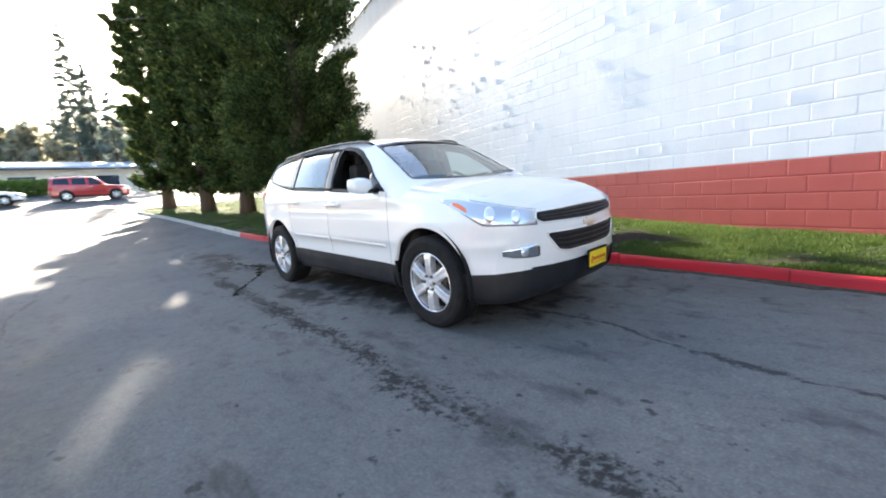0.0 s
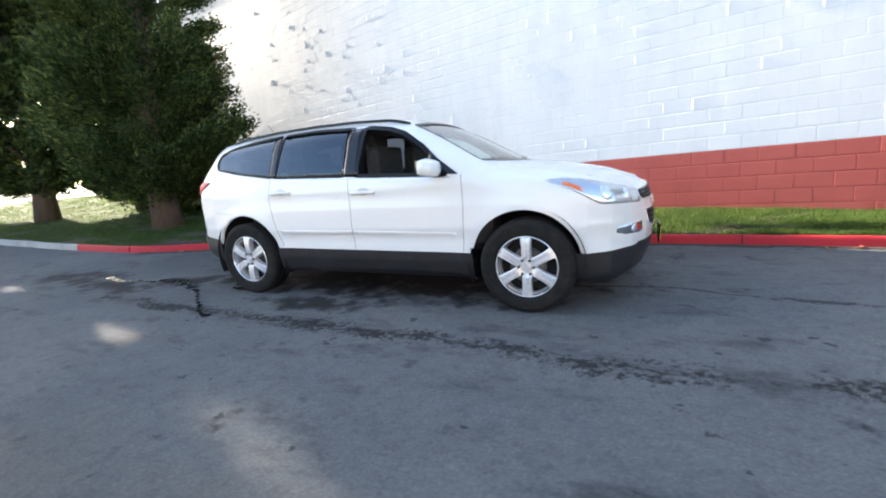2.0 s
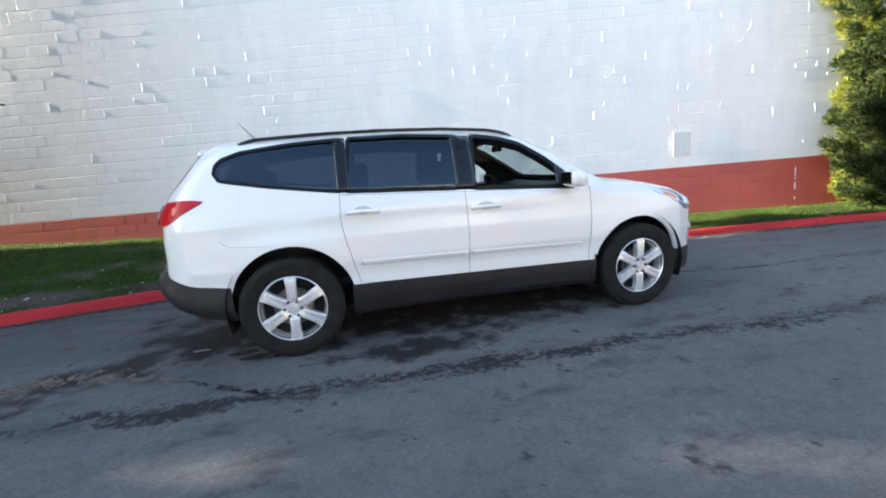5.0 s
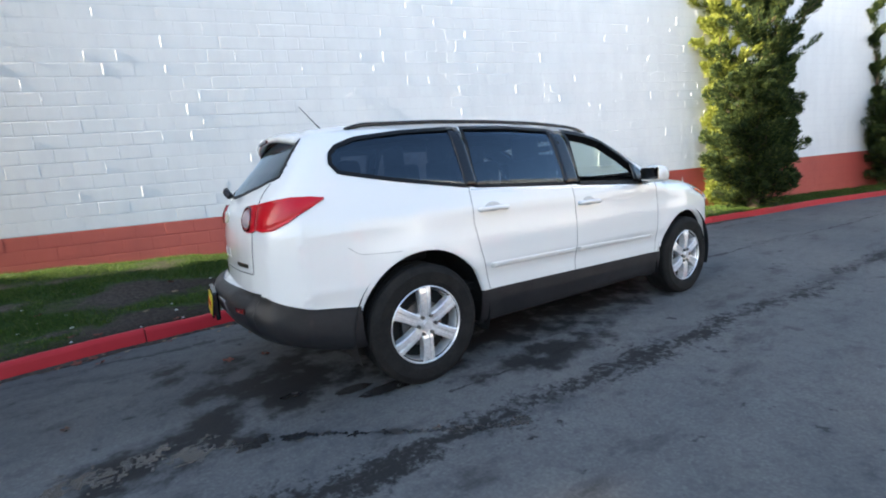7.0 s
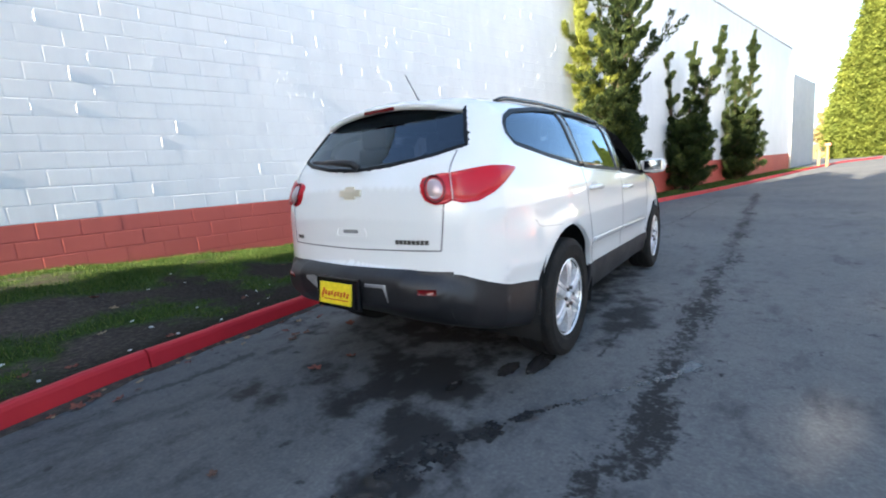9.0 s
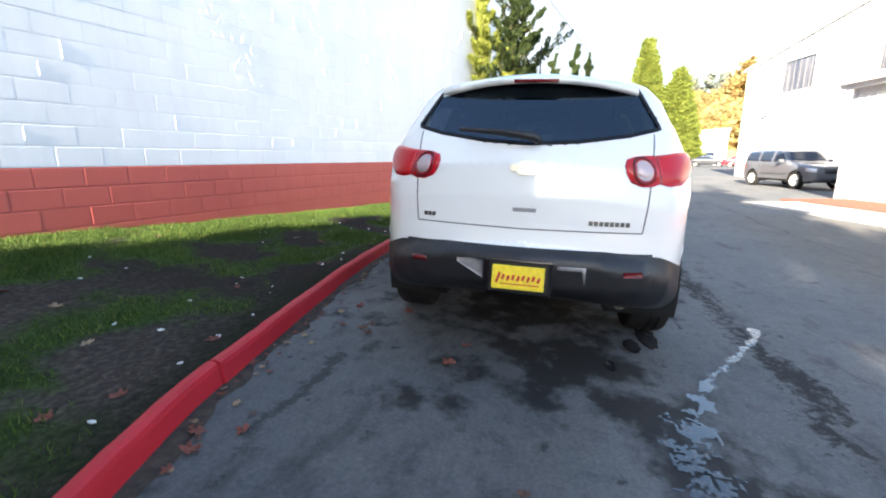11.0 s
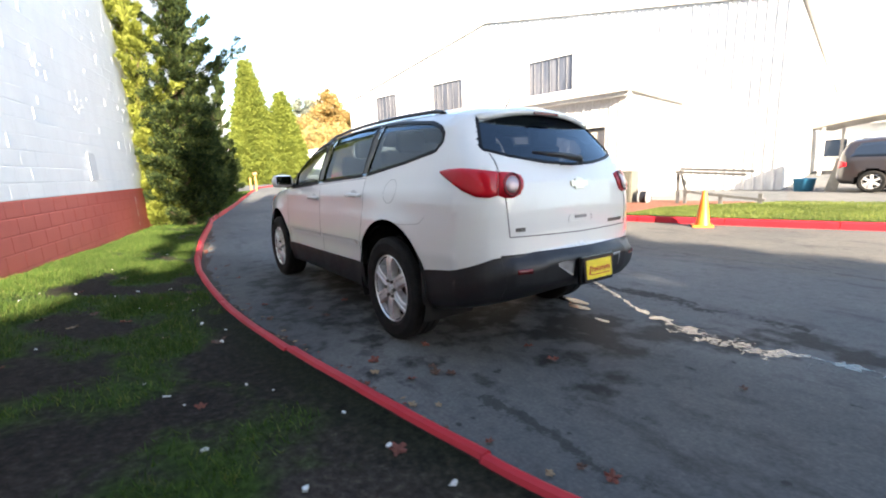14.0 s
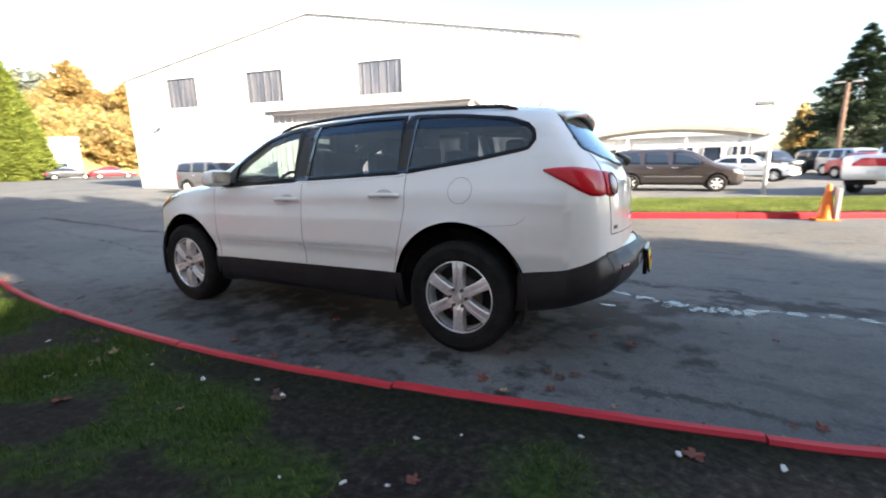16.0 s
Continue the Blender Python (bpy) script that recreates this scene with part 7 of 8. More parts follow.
vehicle("suv", "suv", (0.30, 0.33, 0.36), "silver-blue SUV in the car park row", -12.4, -30.6, radians(115))
vehicle("sedan", "sedan", (0.3, 0.01, 0.02), "red car in the car park row", -12.0, -26.8, radians(115))
vehicle("sedan", "sedan", (0.28, 0.30, 0.32), "grey saloon car in the car park row", -17.5, -30.0, radians(115))

# ---- buildings and street things further off ----
M_ROOFBLUE = varied("blue_grey_metal_roof", (0.26, 0.34, 0.45), (0.34, 0.42, 0.52), 0.8, 0.4, 0.2, bump_scale=8)
M_BEIGE = varied("beige_canopy_metal", (0.27, 0.25, 0.21), (0.33, 0.31, 0.27), 0.8, 0.5)
M_SHOPWALL = varied("pale_shop_wall", (0.5, 0.46, 0.4), (0.6, 0.56, 0.5), 0.7, 0.8)


def house(name, label, m, L, Dp, h, roof_mat, wall_mat, wins, over=0.6, rise=0.8):
    b = empty(name, m)
    tagged(b, label, "building")
    part("wall", join(box(L, 0.2, h, (0, 0.1, h / 2)), box(L, 0.2, h, (0, Dp - 0.1, h / 2)), box(0.2, Dp - 0.4, h, (-L / 2 + 0.1, Dp / 2, h / 2)), box(0.2, Dp - 0.4, h, (L / 2 - 0.1, Dp / 2, h / 2))), wall_mat, b)
    vs = [(-L / 2 - over, -over, h), (L / 2 + over, -over, h), (L / 2 + over, Dp / 2, h + rise), (-L / 2 - over, Dp / 2, h + rise), (L / 2 + over, Dp + over, h), (-L / 2 - over, Dp + over, h)]
    vs += [(x, y, z + 0.18) for x, y, z in vs]
    part_mesh("roof", mesh_from("roof", vs, [(6, 7, 8, 9), (9, 8, 10, 11), (1, 0, 3, 2), (2, 3, 5, 4), (0, 1, 7, 6), (1, 2, 8, 7), (2, 4, 10, 8), (4, 5, 11, 10), (5, 3, 9, 11), (3, 0, 6, 9)], roof_mat), b)
    for wx, wz, ww, wh in wins:
        w = part("window", join(box(ww, 0.08, 0.07, (wx, -0.03, wz - wh / 2)), box(ww, 0.08, 0.07, (wx, -0.03, wz + wh / 2)), box(0.07, 0.08, wh - 0.07, (wx - ww / 2 + 0.035, -0.03, wz)), box(0.07, 0.08, wh - 0.07, (wx + ww / 2 - 0.035, -0.03, wz))), M_TRIM, b)
        part("pane", box(ww - 0.14, 0.03, wh - 0.07, (wx, -0.012, wz)), M_DARKGLASS, w)
    return b


house("low_shop", "low building with a blue-grey metal roof behind parked cars", Matrix.Translation((-56, -8, 3.6)) @ Matrix.Rotation(radians(90), 4, "Z"), 40, 9, 2.6, M_ROOFBLUE, M_SHOPWALL, [(-14 + 3.4 * i, 1.3, 2.2, 1.2) for i in range(10)], 1.4, 1.0)
house("white_shed", "small white shed with an open front by the parking row", Matrix.Translation((72.8, -24.0, -0.2)) @ Matrix.Rotation(radians(-90 - 20), 4, "Z"), 5.5, 8, 5.4, M_TRIM, M_SIDING, [(0.2, 1.2, 2.2, 2.2)], 0.2, 0.5)
house("office", "low white office with dark square windows under a carport", Matrix.Translation((-1.5, -36.5, -0.2)) @ Matrix.Rotation(radians(180), 4, "Z"), 15, 10, 3.0, M_TRIM, M_STUCCO, [(-5.6 + 1.9 * i, 1.55, 1.3, 1.2) for i in range(7)], 0.3, 0.4)
# arched carport
cp = empty("carport", Matrix.Translation((-2.4, -31.5, -0.2)))
tagged(cp, "long arched beige carport roof on slim posts", "carport")
vs, fs = [], []
for i in range(25):
    t = i / 24
    xx = -5.2 + 11.4 * t
    zz = 2.62 + 0.62 * math.sin(math.pi * t) ** 0.8
    for yy, dz in ((2.2, 0), (2.2, 0.26), (-2.6, 0.26), (-2.6, 0)):
        vs.append((xx, yy, zz + dz))
for i in range(24):
    for k in range(4):
        fs.append((i * 4 + k, i * 4 + (k + 1) % 4, i * 4 + 4 + (k + 1) % 4, i * 4 + 4 + k))
fs += [(0, 1, 2, 3), (99, 98, 97, 96)]
part_mesh("roof", mesh_from("roof", vs, fs, M_BEIGE), cp)
for xx in (-4.4, -1.0, 2.6, 5.6):
    for yy in (1.9, -2.2):
        part("post", box(0.14, 0.14, 2.75, (xx, yy, 1.37), 0.01), M_TRIM, cp)
# continuation of the long wall
far = part("wall_north_end", box(14, 0.3, 7.4, (WALL_S1 + 7.2, 0.9, 3.6)), M_SIDING, m=WALL_M)
tagged(far, "lower white end wall past the block wall", "wall", kind="structure")
pipe = part_mesh("downpipe", mesh_from("downpipe", *tube([(WALL_S1 - 0.2, -0.09, 8.0), (WALL_S1 - 0.2, -0.09, 0.1)], 0.06, 10), M_TRIM, True))
pipe.matrix_world = WALL_M
tagged(pipe, "white metal downpipe at the wall's end", "downpipe")
cop = part("wall_coping", box(WALL_S1 - WALL_S0 + 0.1, 0.4, 0.1, ((WALL_S0 + WALL_S1) / 2, 0.15, WALL_TOP + 0.05), 0.01), M_TRIM, m=WALL_M)
tagged(cop, "pale metal coping along the wall top", "coping", kind="structure")
bg = part("building_roof", box(WALL_S1 - WALL_S0, 20, 0.2, ((WALL_S0 + WALL_S1) / 2, 10.4, WALL_TOP - 0.2)), M_TRIM, m=WALL_M)
tagged(bg, "flat roof of the long block building", "roof", kind="structure")
for s in (WALL_S0 + 0.15, WALL_S1 - 0.15):
    sw = part("wall_end", box(0.3, 20, WALL_TOP + 0.6, (s, 10.32, WALL_TOP / 2 - 0.4)), M_WHITE, m=WALL_M)
    tagged(sw, "white end wall of the block building", "wall", kind="structure")

# vent plate and control joint on the wall
vp = part("vent_plate", join(box(0.35, 0.012, 0.48, (0, 0, 0), 0.004), *[box(0.012, 0.008, 0.012, (sx * 0.15, -0.008, sz * 0.21), 0.002) for sx in (-1, 1) for sz in (-1, 1)]), varied("grey_painted_plate", (0.58, 0.60, 0.62), (0.63, 0.65, 0.67), 4, 0.5), m=WALL_M @ Matrix.Translation((5.76, -0.022, 1.605)))
tagged(vp, "grey painted cover plate screwed to the wall", "cover plate")
cj = part("expansion_joint", box(0.024, 0.006, WALL_TOP - 0.3, (8.05, 0.0018, WALL_TOP / 2 + 0.15)), M_JOINT_W, m=WALL_M)
tagged(cj, "vertical sealed movement joint in the wall", "joint", kind="structure")

# spalled, blistered paint on the wall
rgp = random.Random(9)


def flake_cluster(name, s, z, w, h, n, label):
    """Blistered and curling skins of old paint standing off the wall."""
    vs, fs = [], []
    for _ in range(max(4, n)):
        cx, cz = s + rgp.gauss(0, w / 2.6), z + rgp.gauss(0, h / 2.6)
        r1, r2 = 0.008 + 0.03 * rgp.random() ** 2, 0.012 + 0.055 * rgp.random() ** 2
        a0, tilt = rgp.uniform(0, 6.28), rgp.uniform(0.02, 0.16)
        o = len(vs)
        m = rgp.randrange(5, 9)
        lift = -0.003 - 0.005 * rgp.random() ** 2
        ring = []
        for k in range(m):
            a = a0 + 2 * math.pi * k / m
            q = rgp.uniform(0.7, 1.2)
            dx, dz = r1 * q * math.cos(a), r2 * q * math.sin(a)
            ring.append((cx + dx, lift - tilt * max(0, dx * math.cos(a0) + dz * math.sin(a0)), cz + dz))
        vs += ring + [(x, -0.004, z2) for x, y, z2 in ring]
        fs.append(tuple(o + k for k in range(m)))
        fs += [(o + k, o + (k + 1) % m, o + m + (k + 1) % m, o + m + k) for k in range(m)]
    ob = part_mesh(name, mesh_from(name, vs, fs, M_WHITE), m=WALL_M)
    return tagged(ob, label, "paint flake", kind="stuff")


def on_wall(x):
    return (x - WALL_O[0]) / WX


for x, z, w, h, n in ((-1.32, 3.58, 0.30, 0.14, 9), (-1.42, 3.18, 0.16, 0.2, 7), (0.74, 2.46, 0.34, 0.34, 26), (0.42, 2.92, 0.6, 0.5, 40), (2.22, 3.5, 0.3, 0.6, 26), (4.3, 3.05, 0.25, 0.4, 12), (5.6, 2.75, 0.5, 0.35, 16), (-4.2, 3.9, 0.3, 0.2, 6), (-3.4, 4.8, 0.25, 0.3, 7), (-6.0, 2.6, 0.2, 0.2, 5), (1.5, 4.9, 0.5, 0.4, 12), (3.4, 4.6, 0.3, 0.3, 8), (-0.2, 4.9, 0.4, 0.3, 8), (7.0, 3.9, 0.3, 0.5, 9)):
    flake_cluster("paint_flakes", on_wall(x), z, w, h, n, "patch of blistered peeling white paint on the wall")
# hard mortar smears at the upright joints
vs, fs = [], []
for _ in range(200):
    s, z = rgp.uniform(-9, 14), rgp.uniform(1.3, 6.5)
    row = round((z - BAND) / COURSE)
    zc = BAND + (row + 0.5) * COURSE
    k = math.floor((s - ((row % 2) * BLOCK / 2 + 0.12)) / BLOCK)
    s = (row % 2) * BLOCK / 2 + 0.12 + k * BLOCK
    hgt, wd, d = rgp.uniform(0.03, 0.095), rgp.uniform(0.004, 0.009), 0.004 + 0.005 * rgp.random() ** 2
    o = len(vs)
    vs += [(s - wd, 0.0, zc - hgt), (s + wd, 0.0, zc - hgt), (s + wd, 0.0, zc + hgt), (s - wd, 0.0, zc + hgt), (s, -d, zc - hgt * 0.7), (s + 0.002, -0.5 * d - 0.003, zc + hgt * 0.8)]
    fs += [(o, o + 1, o + 4), (o + 1, o + 2, o + 5, o + 4), (o + 2, o + 3, o + 5), (o + 3, o, o + 4, o + 5)]
ms = part_mesh("mortar_ridges", mesh_from("mortar_ridges", vs, fs, M_WHITE), wall)
ms["kind"] = "stuff"

# ---- traffic cones ----
M_CONE = varied("orange_cone_plastic", (0.80, 0.16, 0.015), (0.9, 0.22, 0.02), 5, 0.5)


def traffic_cone(x, y, yaw=0.0):
    c = empty("traffic_cone", Matrix.Translation((x, y, gz(x, y))) @ Matrix.Rotation(yaw, 4, "Z"))
    tagged(c, "faded orange plastic traffic cone beside the red kerb", "traffic cone", "cones along the kerb")
    part("base", box(0.36, 0.36, 0.035, (0, 0, 0.0175), 0.012), M_CONE, c)
    vs, fs = lathe([(0.135, 0.03), (0.125, 0.06), (0.085, 0.35), (0.04, 0.66), (0.035, 0.70), (0.022, 0.70), (0.02, 0.6)], 28)
    part_mesh("body", mesh_from("body", vs, fs, M_CONE, True), c)
    return c


for x, y, a in ((2.2, -5.75, 0.2), (-0.5, -6.5, 0.5), (-5.4, -7.3, 0.1)):
    traffic_cone(x, y, a)
post = part("marker_board", join(box(0.05, 0.2, 0.62, (0, 0, 0.31), 0.005)), M_TRIM, m=Matrix.Translation((-5.55, -7.28, gz(-5.5, -7.3))))
tagged(post, "pale upright marker board behind a cone", "marker")

# ---- by the annex wall ----
M_AC = varied("beige_unit_paint", (0.10, 0.097, 0.078), (0.13, 0.125, 0.10), 3, 0.6)
ac_m = ANX_M @ Matrix.Translation((annex_x(3.33), 0.75, -0.1))
ac = empty("air_conditioner", ac_m)
tagged(ac, "beige outdoor air-conditioning unit on a concrete pad", "air conditioner")
part("pad", box(0.95, 0.8, 0.08, (0, 0, 0.04), 0.01), M_PALE, ac)
part("cabinet", box(0.62, 0.6, 0.92, (0, 0, 0.54), 0.02), M_AC, ac)
for k in range(7):
    part("louvre", box(0.05, 0.02, 0.78, (-0.24 + 0.08 * k, 0.308, 0.55), 0.004), M_AC, ac)
part("lid", box(0.66, 0.64, 0.04, (0, 0, 1.02), 0.012), M_AC, ac)
reel = empty("hose_reel", ANX_M @ Matrix.Translation((annex_x(2.72), 0.85, -0.1)))
tagged(reel, "small dark hose reel beside the air conditioner", "hose reel")
ry = Matrix.Rotation(radians(90), 4, "Y")
part("drum", cyl(0.2, 0.16, (0, 0, 0.24), 24, rot=ry, bevel=0.01), M_CLAD, reel)
for sx in (-0.11, 0.11):
    part("flange", cyl(0.24, 0.02, (sx, 0, 0.25), 24, rot=ry), M_GREY, reel)
M_RACK = varied("weathered_grey_steel", (0.10, 0.10, 0.10), (0.17, 0.165, 0.16), 6, 0.6, 0.4)
rack = empty("metal_rack", ANX_M @ Matrix.Translation((annex_x(1.1), 0.9, -0.1)) @ Matrix.Rotation(radians(-4), 4, "Z"))
tagged(rack, "bent grey metal rack with slanting rails against the wall", "rack")
for a, b in (((-1.0, 0, 0.95), (0.7, 0, 1.05)), ((-0.9, 0.3, 0.88), (0.75, 0.3, 0.98)), ((-1.3, 0.2, 0.25), (0.55, 0.2, 0.45)), ((0.7, 0, 1.05), (0.5, 0.1, 0.42)), ((-1.2, 0.2, 0.0), (-1.2, 0.2, 0.42)), ((0.5, 0.2, 0.0), (0.5, 0.2, 0.5)), ((-0.35, 0.2, 0.0), (-0.35, 0.2, 0.36)), ((0.7, 0.15, 0.0), (0.72, 0.15, 1.0))):
    d = Vector(b) - Vector(a)
    mm = Matrix.Translation((Vector(a) + Vector(b)) / 2) @ d.to_track_quat("Z", "Y").to_matrix().to_4x4()
    part("bar", box(0.085, 0.07, d.length, (0, 0, 0), 0.006), M_RACK, rack, m=mm)
tub = part_mesh("plastic_tub", mesh_from("plastic_tub", *lathe([(0.0, 0.0), (0.26, 0.0), (0.32, 0.42), (0.34, 0.44), (0.33, 0.45), (0.30, 0.43), (0.25, 0.03), (0.0, 0.03)], 28), mat("blue_tub_plastic", (0.02, 0.13, 0.24), 0.5), True), m=Matrix.Translation((0.55, -16.6, gz(0.5, -16.6))))
tagged(tub, "blue plastic tub by the warehouse corner", "tub")
plank = part("board", box(0.3, 0.04, 1.1, (0, 0, 0.53), 0.004, rot=Matrix.Rotation(radians(-12), 4, "Y")), M_BEIGE, m=Matrix.Translation((-0.25, -16.7, gz(-0.2, -16.7))))
tagged(plank, "plain pale board leaning near the corner", "board")
lampb = part("wall_lamp", box(0.34, 0.18, 0.16, (0, 0, 0), 0.02, rot=Matrix.Rotation(radians(-20), 4, "X")), M_BEIGE, m=ANX_M @ Matrix.Translation((annex_x(8.2), 0.09, 2.93)))
tagged(lampb, "beige box lamp on the annex wall", "wall lamp")
lamp2 = part("wall_lamp", join(box(0.3, 0.3, 0.12, (0, 0.2, 0), 0.02), box(0.06, 0.2, 0.06, (0, 0.05, 0))), M_GREY, m=FAC_M @ Matrix.Translation((25.0, 0.05, 3.75)))
tagged(lamp2, "grey lamp on the warehouse wall", "wall lamp")
# pale walk and mulch before the annex
M_MULCH = varied("reddish_bark_mulch", (0.12, 0.035, 0.016), (0.22, 0.075, 0.035), 14, 0.95, bump_scale=40, bump_dist=0.03)


def slab(name, label, pts, z, material, cat):
    n = len(pts)
    vs = [(x, y, gz(x, y) + z) for x, y in pts] + [(x, y, gz(x, y) - 0.1) for x, y in pts]
    ob = new(name, mesh_from(name, vs, [tuple(range(n))] + [(i, i + n, (i + 1) % n + n, (i + 1) % n) for i in range(n)], material))
    return tagged(ob, label, cat, kind="structure")


slab("pavement", "pale concrete walk before the annex door", [(3.9, -6.75), (9.5, -5.6), (9.9, -7.2), (7.0, -7.75), (6.7, -9.9), (4.0, -10.4), (3.7, -9.2)], 0.055, M_PALE, "pavement")
slab("mulch_bed", "reddish bark mulch bed along the annex", [(7.05, -7.8), (10.6, -7.1), (11.0, -9.0), (6.75, -9.85)], 0.07, M_MULCH, "mulch")
slab("mulch_bed_south", "reddish bark mulch bed beside the door", [(1.3, -6.68), (3.3, -6.38), (3.55, -9.0), (3.9, -10.45), (0.1, -10.9), (0.2, -9.6)], 0.11, M_MULCH, "mulch")
M_LOT = varied("worn_grey_paving", (0.075, 0.075, 0.073), (0.11, 0.108, 0.104), 0.4, 0.95, bump_scale=40, bump_dist=0.004)
slab("parking_lot", "pale concrete parking lot behind the grass strip", [(-60, -20.1), (-1, -11.25), (-0.4, -11.6), (1.2, -17.3), (0.8, -40), (-60, -75)], 0.004, M_LOT, "parking lot")

# ---- posts and lamps of the car park ----
def lamp_post(x, y, h, r, head, label, material=None):
    z = gz(x, y)
    p = empty("street_lamp", Matrix.Translation((x, y, z)))
    tagged(p, label, "lamp post")
    part_mesh("pole", mesh_from("pole", *tube([(0, 0, -0.05), (0.0, 0, h)], [r, r * 0.8], 12), material or M_TRIM, True), p)
    for a in head:
        part("lamp_head", box(0.55, 0.28, 0.12, (a, 0, h + 0.05), 0.03), M_GREY, p)


lamp_post(-5.58, -14.9, 3.0, 0.07, (0.28,), "slim white parking lamp post")
lamp_post(-13.8, -40.2, 6.5, 0.16, (-0.5, 0.5), "tall brown wooden parking lamp post with two heads", varied("weathered_brown_wood", (0.12, 0.07, 0.045), (0.18, 0.11, 0.07), 4, 0.8))
lamp_post(-4.2, -46.0, 6.0, 0.1, (-0.4, 0.4), "distant parking lamp with two heads")
bl_ = empty("marker_post", Matrix.Translation((37.0, -6.35, gz(37, -6.35))))
tagged(bl_, "orange-brown wooden marker post by the kerb", "post")
part("post", box(0.14, 0.14, 1.5, (0, 0, 0.75), 0.02), varied("orange_stained_wood", (0.34, 0.16, 0.05), (0.42, 0.2, 0.07), 5, 0.7), bl_)
part("post", box(0.14, 0.14, 1.2, (0.0, 0.45, 0.6), 0.02), varied("ochre_stained_wood", (0.36, 0.2, 0.06), (0.44, 0.24, 0.08), 5, 0.7), bl_)
part("cap", box(0.34, 0.34, 0.2, (0, 0, 1.55), 0.03), varied("rusty_cap", (0.3, 0.12, 0.08), (0.36, 0.16, 0.1), 5, 0.7), bl_)
# overhead cable
cable = part_mesh("cable", mesh_from("cable", *tube([(-9.5, 6.4, 8.3), (-14, 4.0, 8.9), (-30, -4.0, 11.5)], 0.018, 6), M_CLAD, True))
tagged(cable, "thin dark overhead cable to the wall", "cable")

# ---- grass blades ----
M_GRASS = leaf_material("grass_blades", (0.026, 0.054, 0.010), (0.072, 0.128, 0.021), (0.15, 0.16, 0.05), 0.35)


def blades(name, label, area, n, fn, zf, hgt, wid, seed):
    rs = np.random.RandomState(seed)
    x = rs.uniform(area[0], area[1], n * 3)
    t = rs.uniform(0, 1, n * 3)
    P = []
    for a, b in zip(x, t):
        lo, hi = area[2](a), area[3](a)
        yy = lo + (hi - lo) * b
        g = fn(a, yy)
        if g > 0.38 and rs.uniform() < (g - 0.3) * 1.5:
            P.append((a, yy, zf(a, yy) - 0.004, g))
        if len(P) >= n:
            break
    P = np.array(P)
    m = len(P)
    an = rs.uniform(0, 2 * np.pi, m)
    h = hgt * rs.uniform(0.45, 1.25, m) * (0.55 + 0.5 * P[:, 3])
    lean = rs.normal(size=(m, 2)) * 0.45 * h[:, None]
    c, s = np.cos(an) * wid / 2, np.sin(an) * wid / 2
    A = np.stack([P[:, 0] - c, P[:, 1] - s, P[:, 2]], 1)
    B = np.stack([P[:, 0] + c, P[:, 1] + s, P[:, 2]], 1)
    T = np.stack([P[:, 0] + lean[:, 0], P[:, 1] + lean[:, 1], P[:, 2] + h], 1)
    V = np.stack([A, B, T], 1).reshape(-1, 3)
    ob = new(name, mesh_np(name, V, np.arange(3 * m).reshape(-1, 3), M_GRASS))
    return tagged(ob, label, "grass", kind="stuff")


blades("grass", "short damp green grass in uneven tufts", (-5.5, 7.0, lambda x: kerb_y(x) + 0.14, lambda x: wall_y(x) - 0.02), 120000, turf, lawn_z, 0.05, 0.007, 1)
blades("grass_far", "rough green grass along the verge", (7.0, 34.0, lambda x: kerb_y(x) + 0.14, lambda x: wall_y(x) - 0.02), 30000, turf, lawn_z, 0.06, 0.014, 2)
blades("grass_island", "dry sunlit grass under the cedars", (-23.4, -5.5, lambda x: kerb_y(x) + 0.14, lambda x: wall_y(x) - 0.02), 50000, turf, lawn_z, 0.05, 0.014, 3)
# brighter copy of the grass, full sun put into the blade colour
M_SUNNYGRASS = leaf_material("sunny_grass_blades", (0.085, 0.12, 0.025), (0.15, 0.19, 0.045), (0.24, 0.25, 0.09), 0.4)
blades("grass_south", "bright mown grass on the far strip", (-12.0, 1.3, lambda x: opp_y(x) - 4.1 + 1.2 * max(0, x + 0.5), lambda x: opp_y(x) - 0.14), 80000, lambda x, y: 0.9, lambda x, y: gz(x, y) + 0.13, 0.045, 0.014, 4).data.materials[0] = M_SUNNYGRASS

# ---- water lying in the broken seam ----
M_WATER = varied("standing_water", (0.022, 0.022, 0.023), (0.045, 0.044, 0.043), 9, 0.16, bump_scale=60, bump_dist=0.0012, rough2=0.34)
rgw = random.Random(12)
PUD = [(-1.35, -1.68, 0.03), (-1.75, -1.45, 0.022), (-2.1, -1.2, 0.03), (-2.35, -1.02, 0.04), (-2.6, -0.93, 0.05), (-2.85, -0.82, 0.085), (-3.1, -0.78, 0.11), (-3.3, -0.80, 0.10), (-3.5, -0.86, 0.07), (-3.75, -0.9, 0.055), (-3.95, -0.9, 0.06), (-4.2, -0.88, 0.04), (-4.45, -0.85, 0.04)]
pc = smooth_path(PUD, 0.02)
cell = 0.013
vid, vs, fs = {}, [], []


def corner(i, j):
    if (i, j) not in vid:
        vid[i, j] = len(vs)
        x = -4.7 + i * cell + 0.004 * noise.noise((i * 0.9, j * 0.9, 1))
        y = -1.95 + j * cell + 0.004 * noise.noise((i * 0.9, j * 0.9, 8))
        vs.append((x, y, gz(x, y) + 0.006 * noise.noise((x * 0.8, y * 0.8, 3)) + 0.0025))
    return vid[i, j]


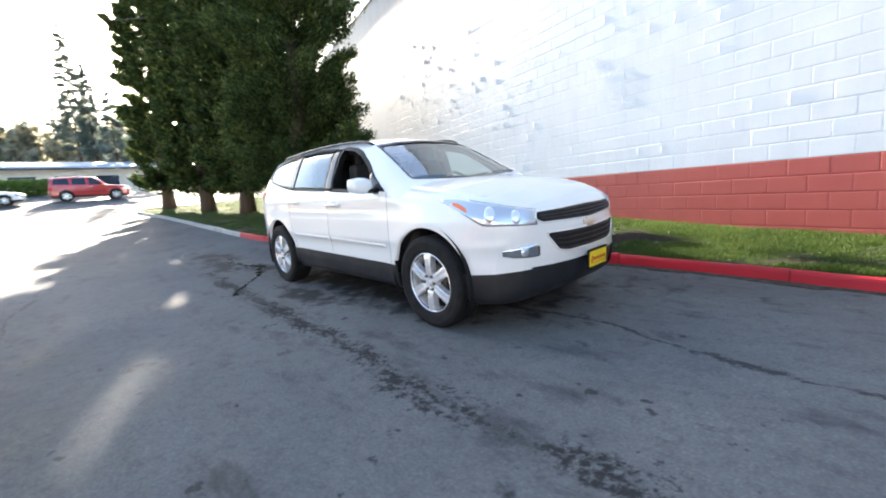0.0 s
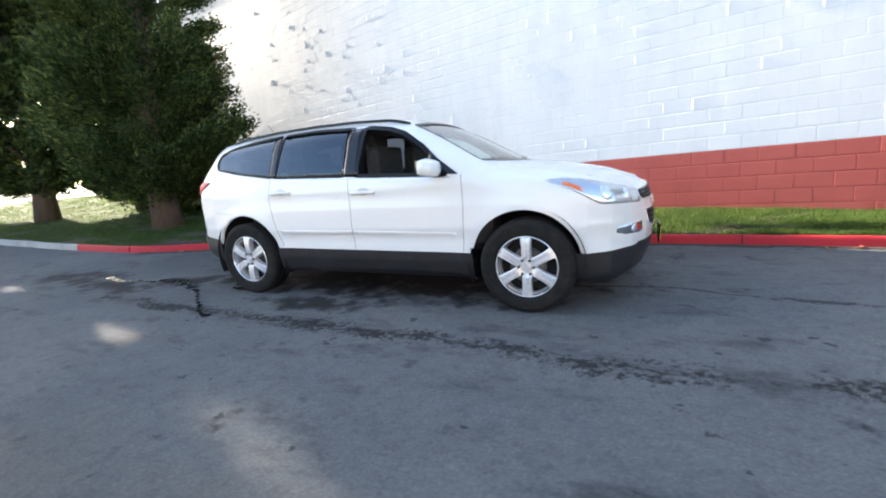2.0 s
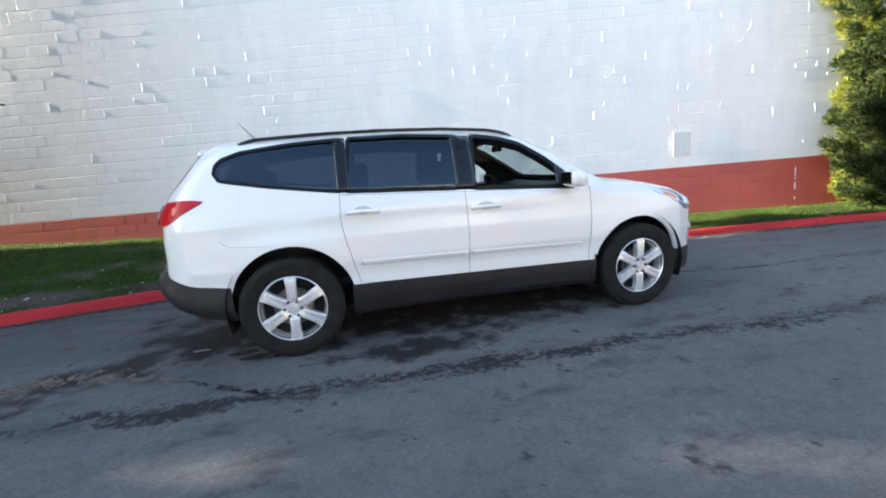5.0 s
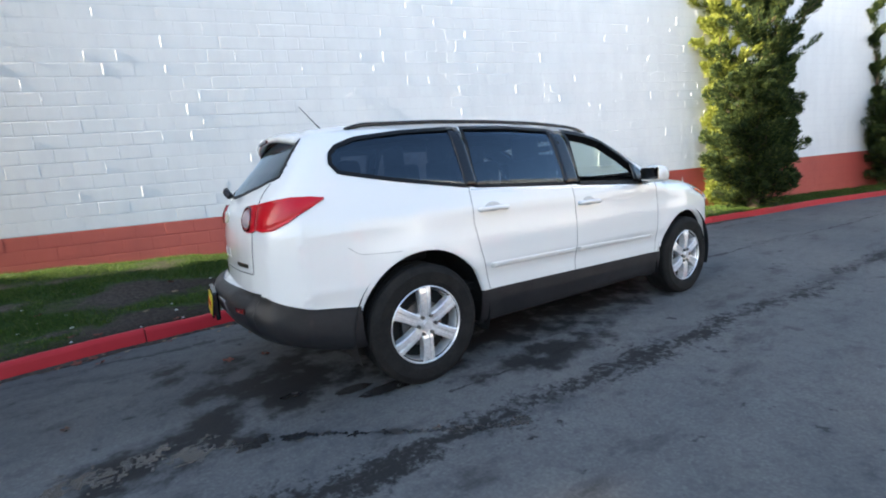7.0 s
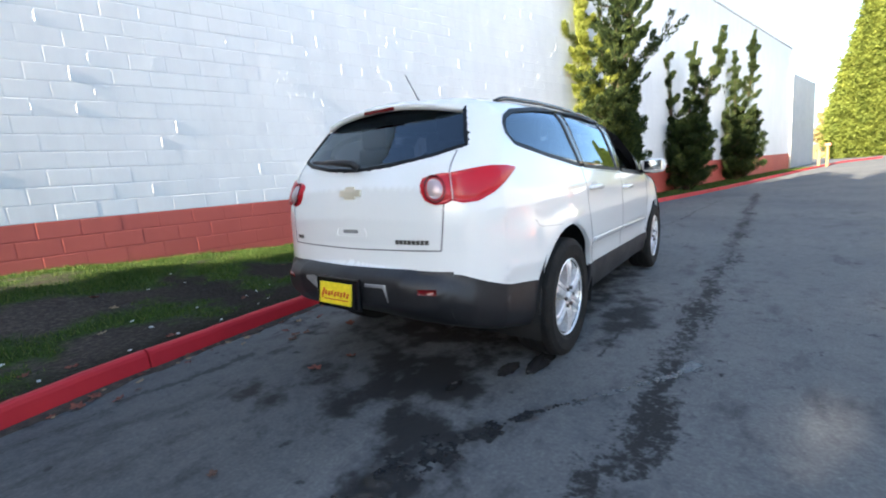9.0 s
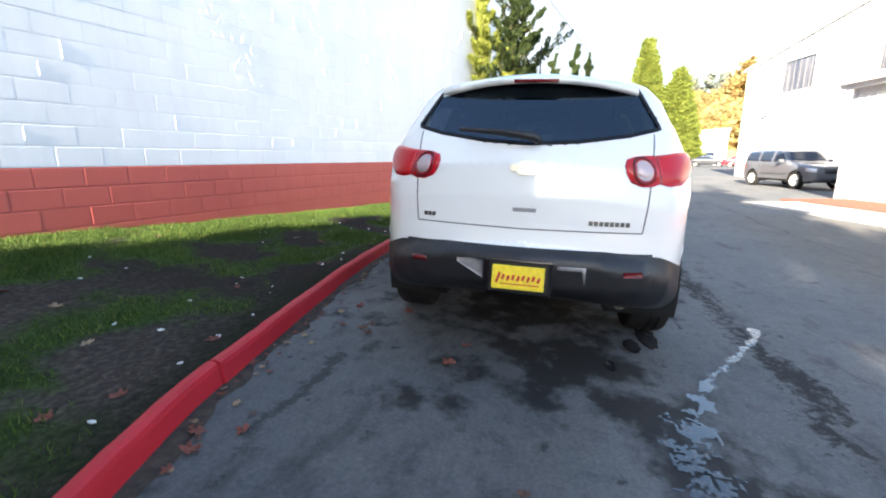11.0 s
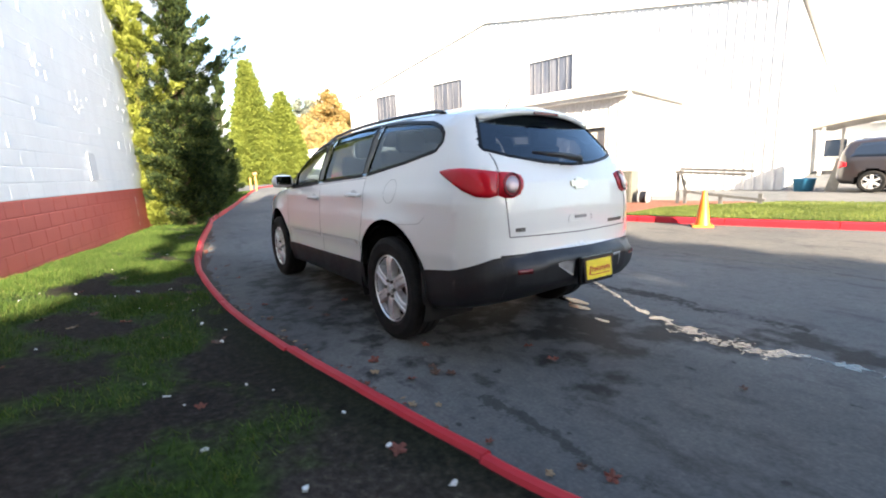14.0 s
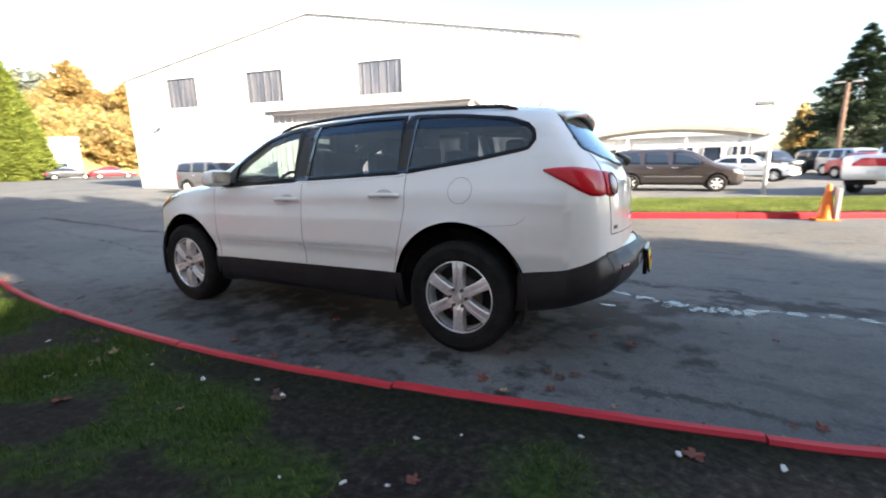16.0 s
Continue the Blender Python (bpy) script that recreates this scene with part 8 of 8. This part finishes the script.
for i in range(265):
    for j in range(112):
        x, y = -4.7 + (i + 0.5) * cell, -1.95 + (j + 0.5) * cell
        d2 = (pc[:, 0] - x) ** 2 + (pc[:, 1] - y) ** 2
        k = int(np.argmin(d2))
        d, w = math.sqrt(d2[k]), pc[k, 2]
        if d > 0.3:
            continue
        rag = noise.fractal((x * 9, y * 9, 3), 1.0, 2.0, 5) + 0.5 * noise.noise((x * 42, y * 42, 6))
        if d < 0.008 or d < w * (0.42 + 2.0 * rag):
            fs.append((corner(i, j), corner(i + 1, j), corner(i + 1, j + 1), corner(i, j + 1)))
pud = new("puddle", mesh_from("puddle", vs, fs, M_WATER, True))
tagged(pud, "thin shiny trickle of water along a pavement crack", "puddle")
for cx, cy, rx, ry_ in ((-1.75, -0.85, 0.22, 0.06), (-1.95, -0.72, 0.12, 0.05), (-2.3, -0.55, 0.07, 0.03)):
    ring = [(cx + rx * math.cos(a) * (1 + 0.3 * noise.noise((math.cos(a) * 2, math.sin(a) * 2, cx))), cy + ry_ * math.sin(a) * (1 + 0.4 * noise.noise((math.cos(a) * 3, math.sin(a) * 3, cy)))) for a in np.linspace(0, 2 * math.pi, 28, endpoint=False)]
    p2 = new("puddle", mesh_from("puddle", [(x, y, gz(x, y) + 0.008) for x, y in ring], [tuple(range(28))], M_WATER))
    tagged(p2, "small shallow puddle on the asphalt", "puddle")

# ---- fallen leaves and litter ----
M_LEAF = [varied("brown_dead_leaf", (0.06, 0.032, 0.022), (0.12, 0.06, 0.04), 20, 0.8), varied("pale_dead_leaf", (0.20, 0.14, 0.085), (0.28, 0.20, 0.12), 20, 0.8), varied("rust_dead_leaf", (0.12, 0.035, 0.022), (0.19, 0.055, 0.035), 20, 0.8)]
M_CHIP = varied("white_paint_chip", (0.6, 0.6, 0.58), (0.72, 0.71, 0.68), 20, 0.7)


def maple(seed):
    """A curled five-lobed leaf about 12 cm across."""
    r = random.Random(seed)
    vs = [(0, 0, 0.012)]
    n = 20
    for k in range(n):
        a = 2 * math.pi * k / n
        lobe = 0.55 + 0.45 * abs(math.cos(2.5 * a))
        q = 0.062 * lobe * r.uniform(0.85, 1.15)
        vs.append((q * math.cos(a), q * math.sin(a), 0.004 + 0.028 * r.random() * lobe))
    return vs, [(0, k + 1, (k + 1) % n + 1) for k in range(n)]


leaf_me = [mesh_from("leaf", *maple(i), M_LEAF[i % 3]) for i in range(6)]


def chip(seed):
    r = random.Random(seed)
    n = 7
    ring = [(0.03 * r.uniform(0.5, 1.5) * math.cos(2 * math.pi * k / n), 0.018 * r.uniform(0.5, 1.5) * math.sin(2 * math.pi * k / n)) for k in range(n)]
    vs = [(x, y, 0.012 + 0.15 * x) for x, y in ring] + [(x, y, 0.0) for x, y in ring]
    return vs, [tuple(range(n))] + [(k, (k + 1) % n, n + (k + 1) % n, n + k) for k in range(n)]


chip_me = [mesh_from("chip", *chip(i), M_CHIP) for i in range(4)]
rgl = random.Random(31)
spots = []
for _ in range(26):
    x = rgl.uniform(-5.2, 3.0)
    spots.append((x, kerb_y(x) - rgl.uniform(0.02, 0.35), "road"))
for _ in range(120):
    x = rgl.uniform(-5.5, 2.0)
    spots.append((x, kerb_y(x) - 0.02 - 0.16 * rgl.random() ** 2, "litter"))
for _ in range(120):
    x = rgl.uniform(-5.2, 4.0)
    spots.append((x, kerb_y(x) + 0.2 + rgl.random() ** 1.5 * 2.0, "lawn"))
for _ in range(14):
    spots.append((rgl.uniform(3.6, 6.5), None, "road"))
for _ in range(12):
    x = rgl.uniform(-3.6, 0.5)
    spots.append((x, rgl.uniform(0.2, 1.3) if x > -2.6 else rgl.uniform(-0.6, 1.0), "road"))
for x, y, where in spots:
    if y is None:
        y = kerb_y(x) - rgl.uniform(0.03, 0.15)
    z = (gz(x, y) + 0.007) if where != "lawn" else lawn_z(x, y)
    white = where == "lawn" and rgl.random() < 0.6
    sc = rgl.uniform(0.25, 0.75) if white else rgl.uniform(0.18, 0.4) if where == "litter" else rgl.uniform(0.35, 0.7)
    ob = new("paint_chip" if white else "fallen_leaf", rgl.choice(chip_me if white else leaf_me))
    ob.matrix_world = Matrix.Translation((x, y, z)) @ Euler((rgl.uniform(-0.25, 0.25), rgl.uniform(-0.25, 0.25), rgl.uniform(0, 6.3))).to_matrix().to_4x4() @ Matrix.Scale(sc, 4)
    tagged(ob, "white flake of old paint lying on the soil" if white else "curled dry brown leaf lying by the kerb", "paint chip" if white else "leaf", "fallen paint chips" if white else "fallen leaves")

# ---- single blocks of the wall nearest the lane ----
for kind, s, z, q, ry, rx in piece_jobs:
    ob = part_mesh("block", block_meshes[kind, q], wall if kind == "w" else band, m=Matrix.Translation((s, 0, z)) @ Euler((radians(rx), 0, radians(ry))).to_matrix().to_4x4())
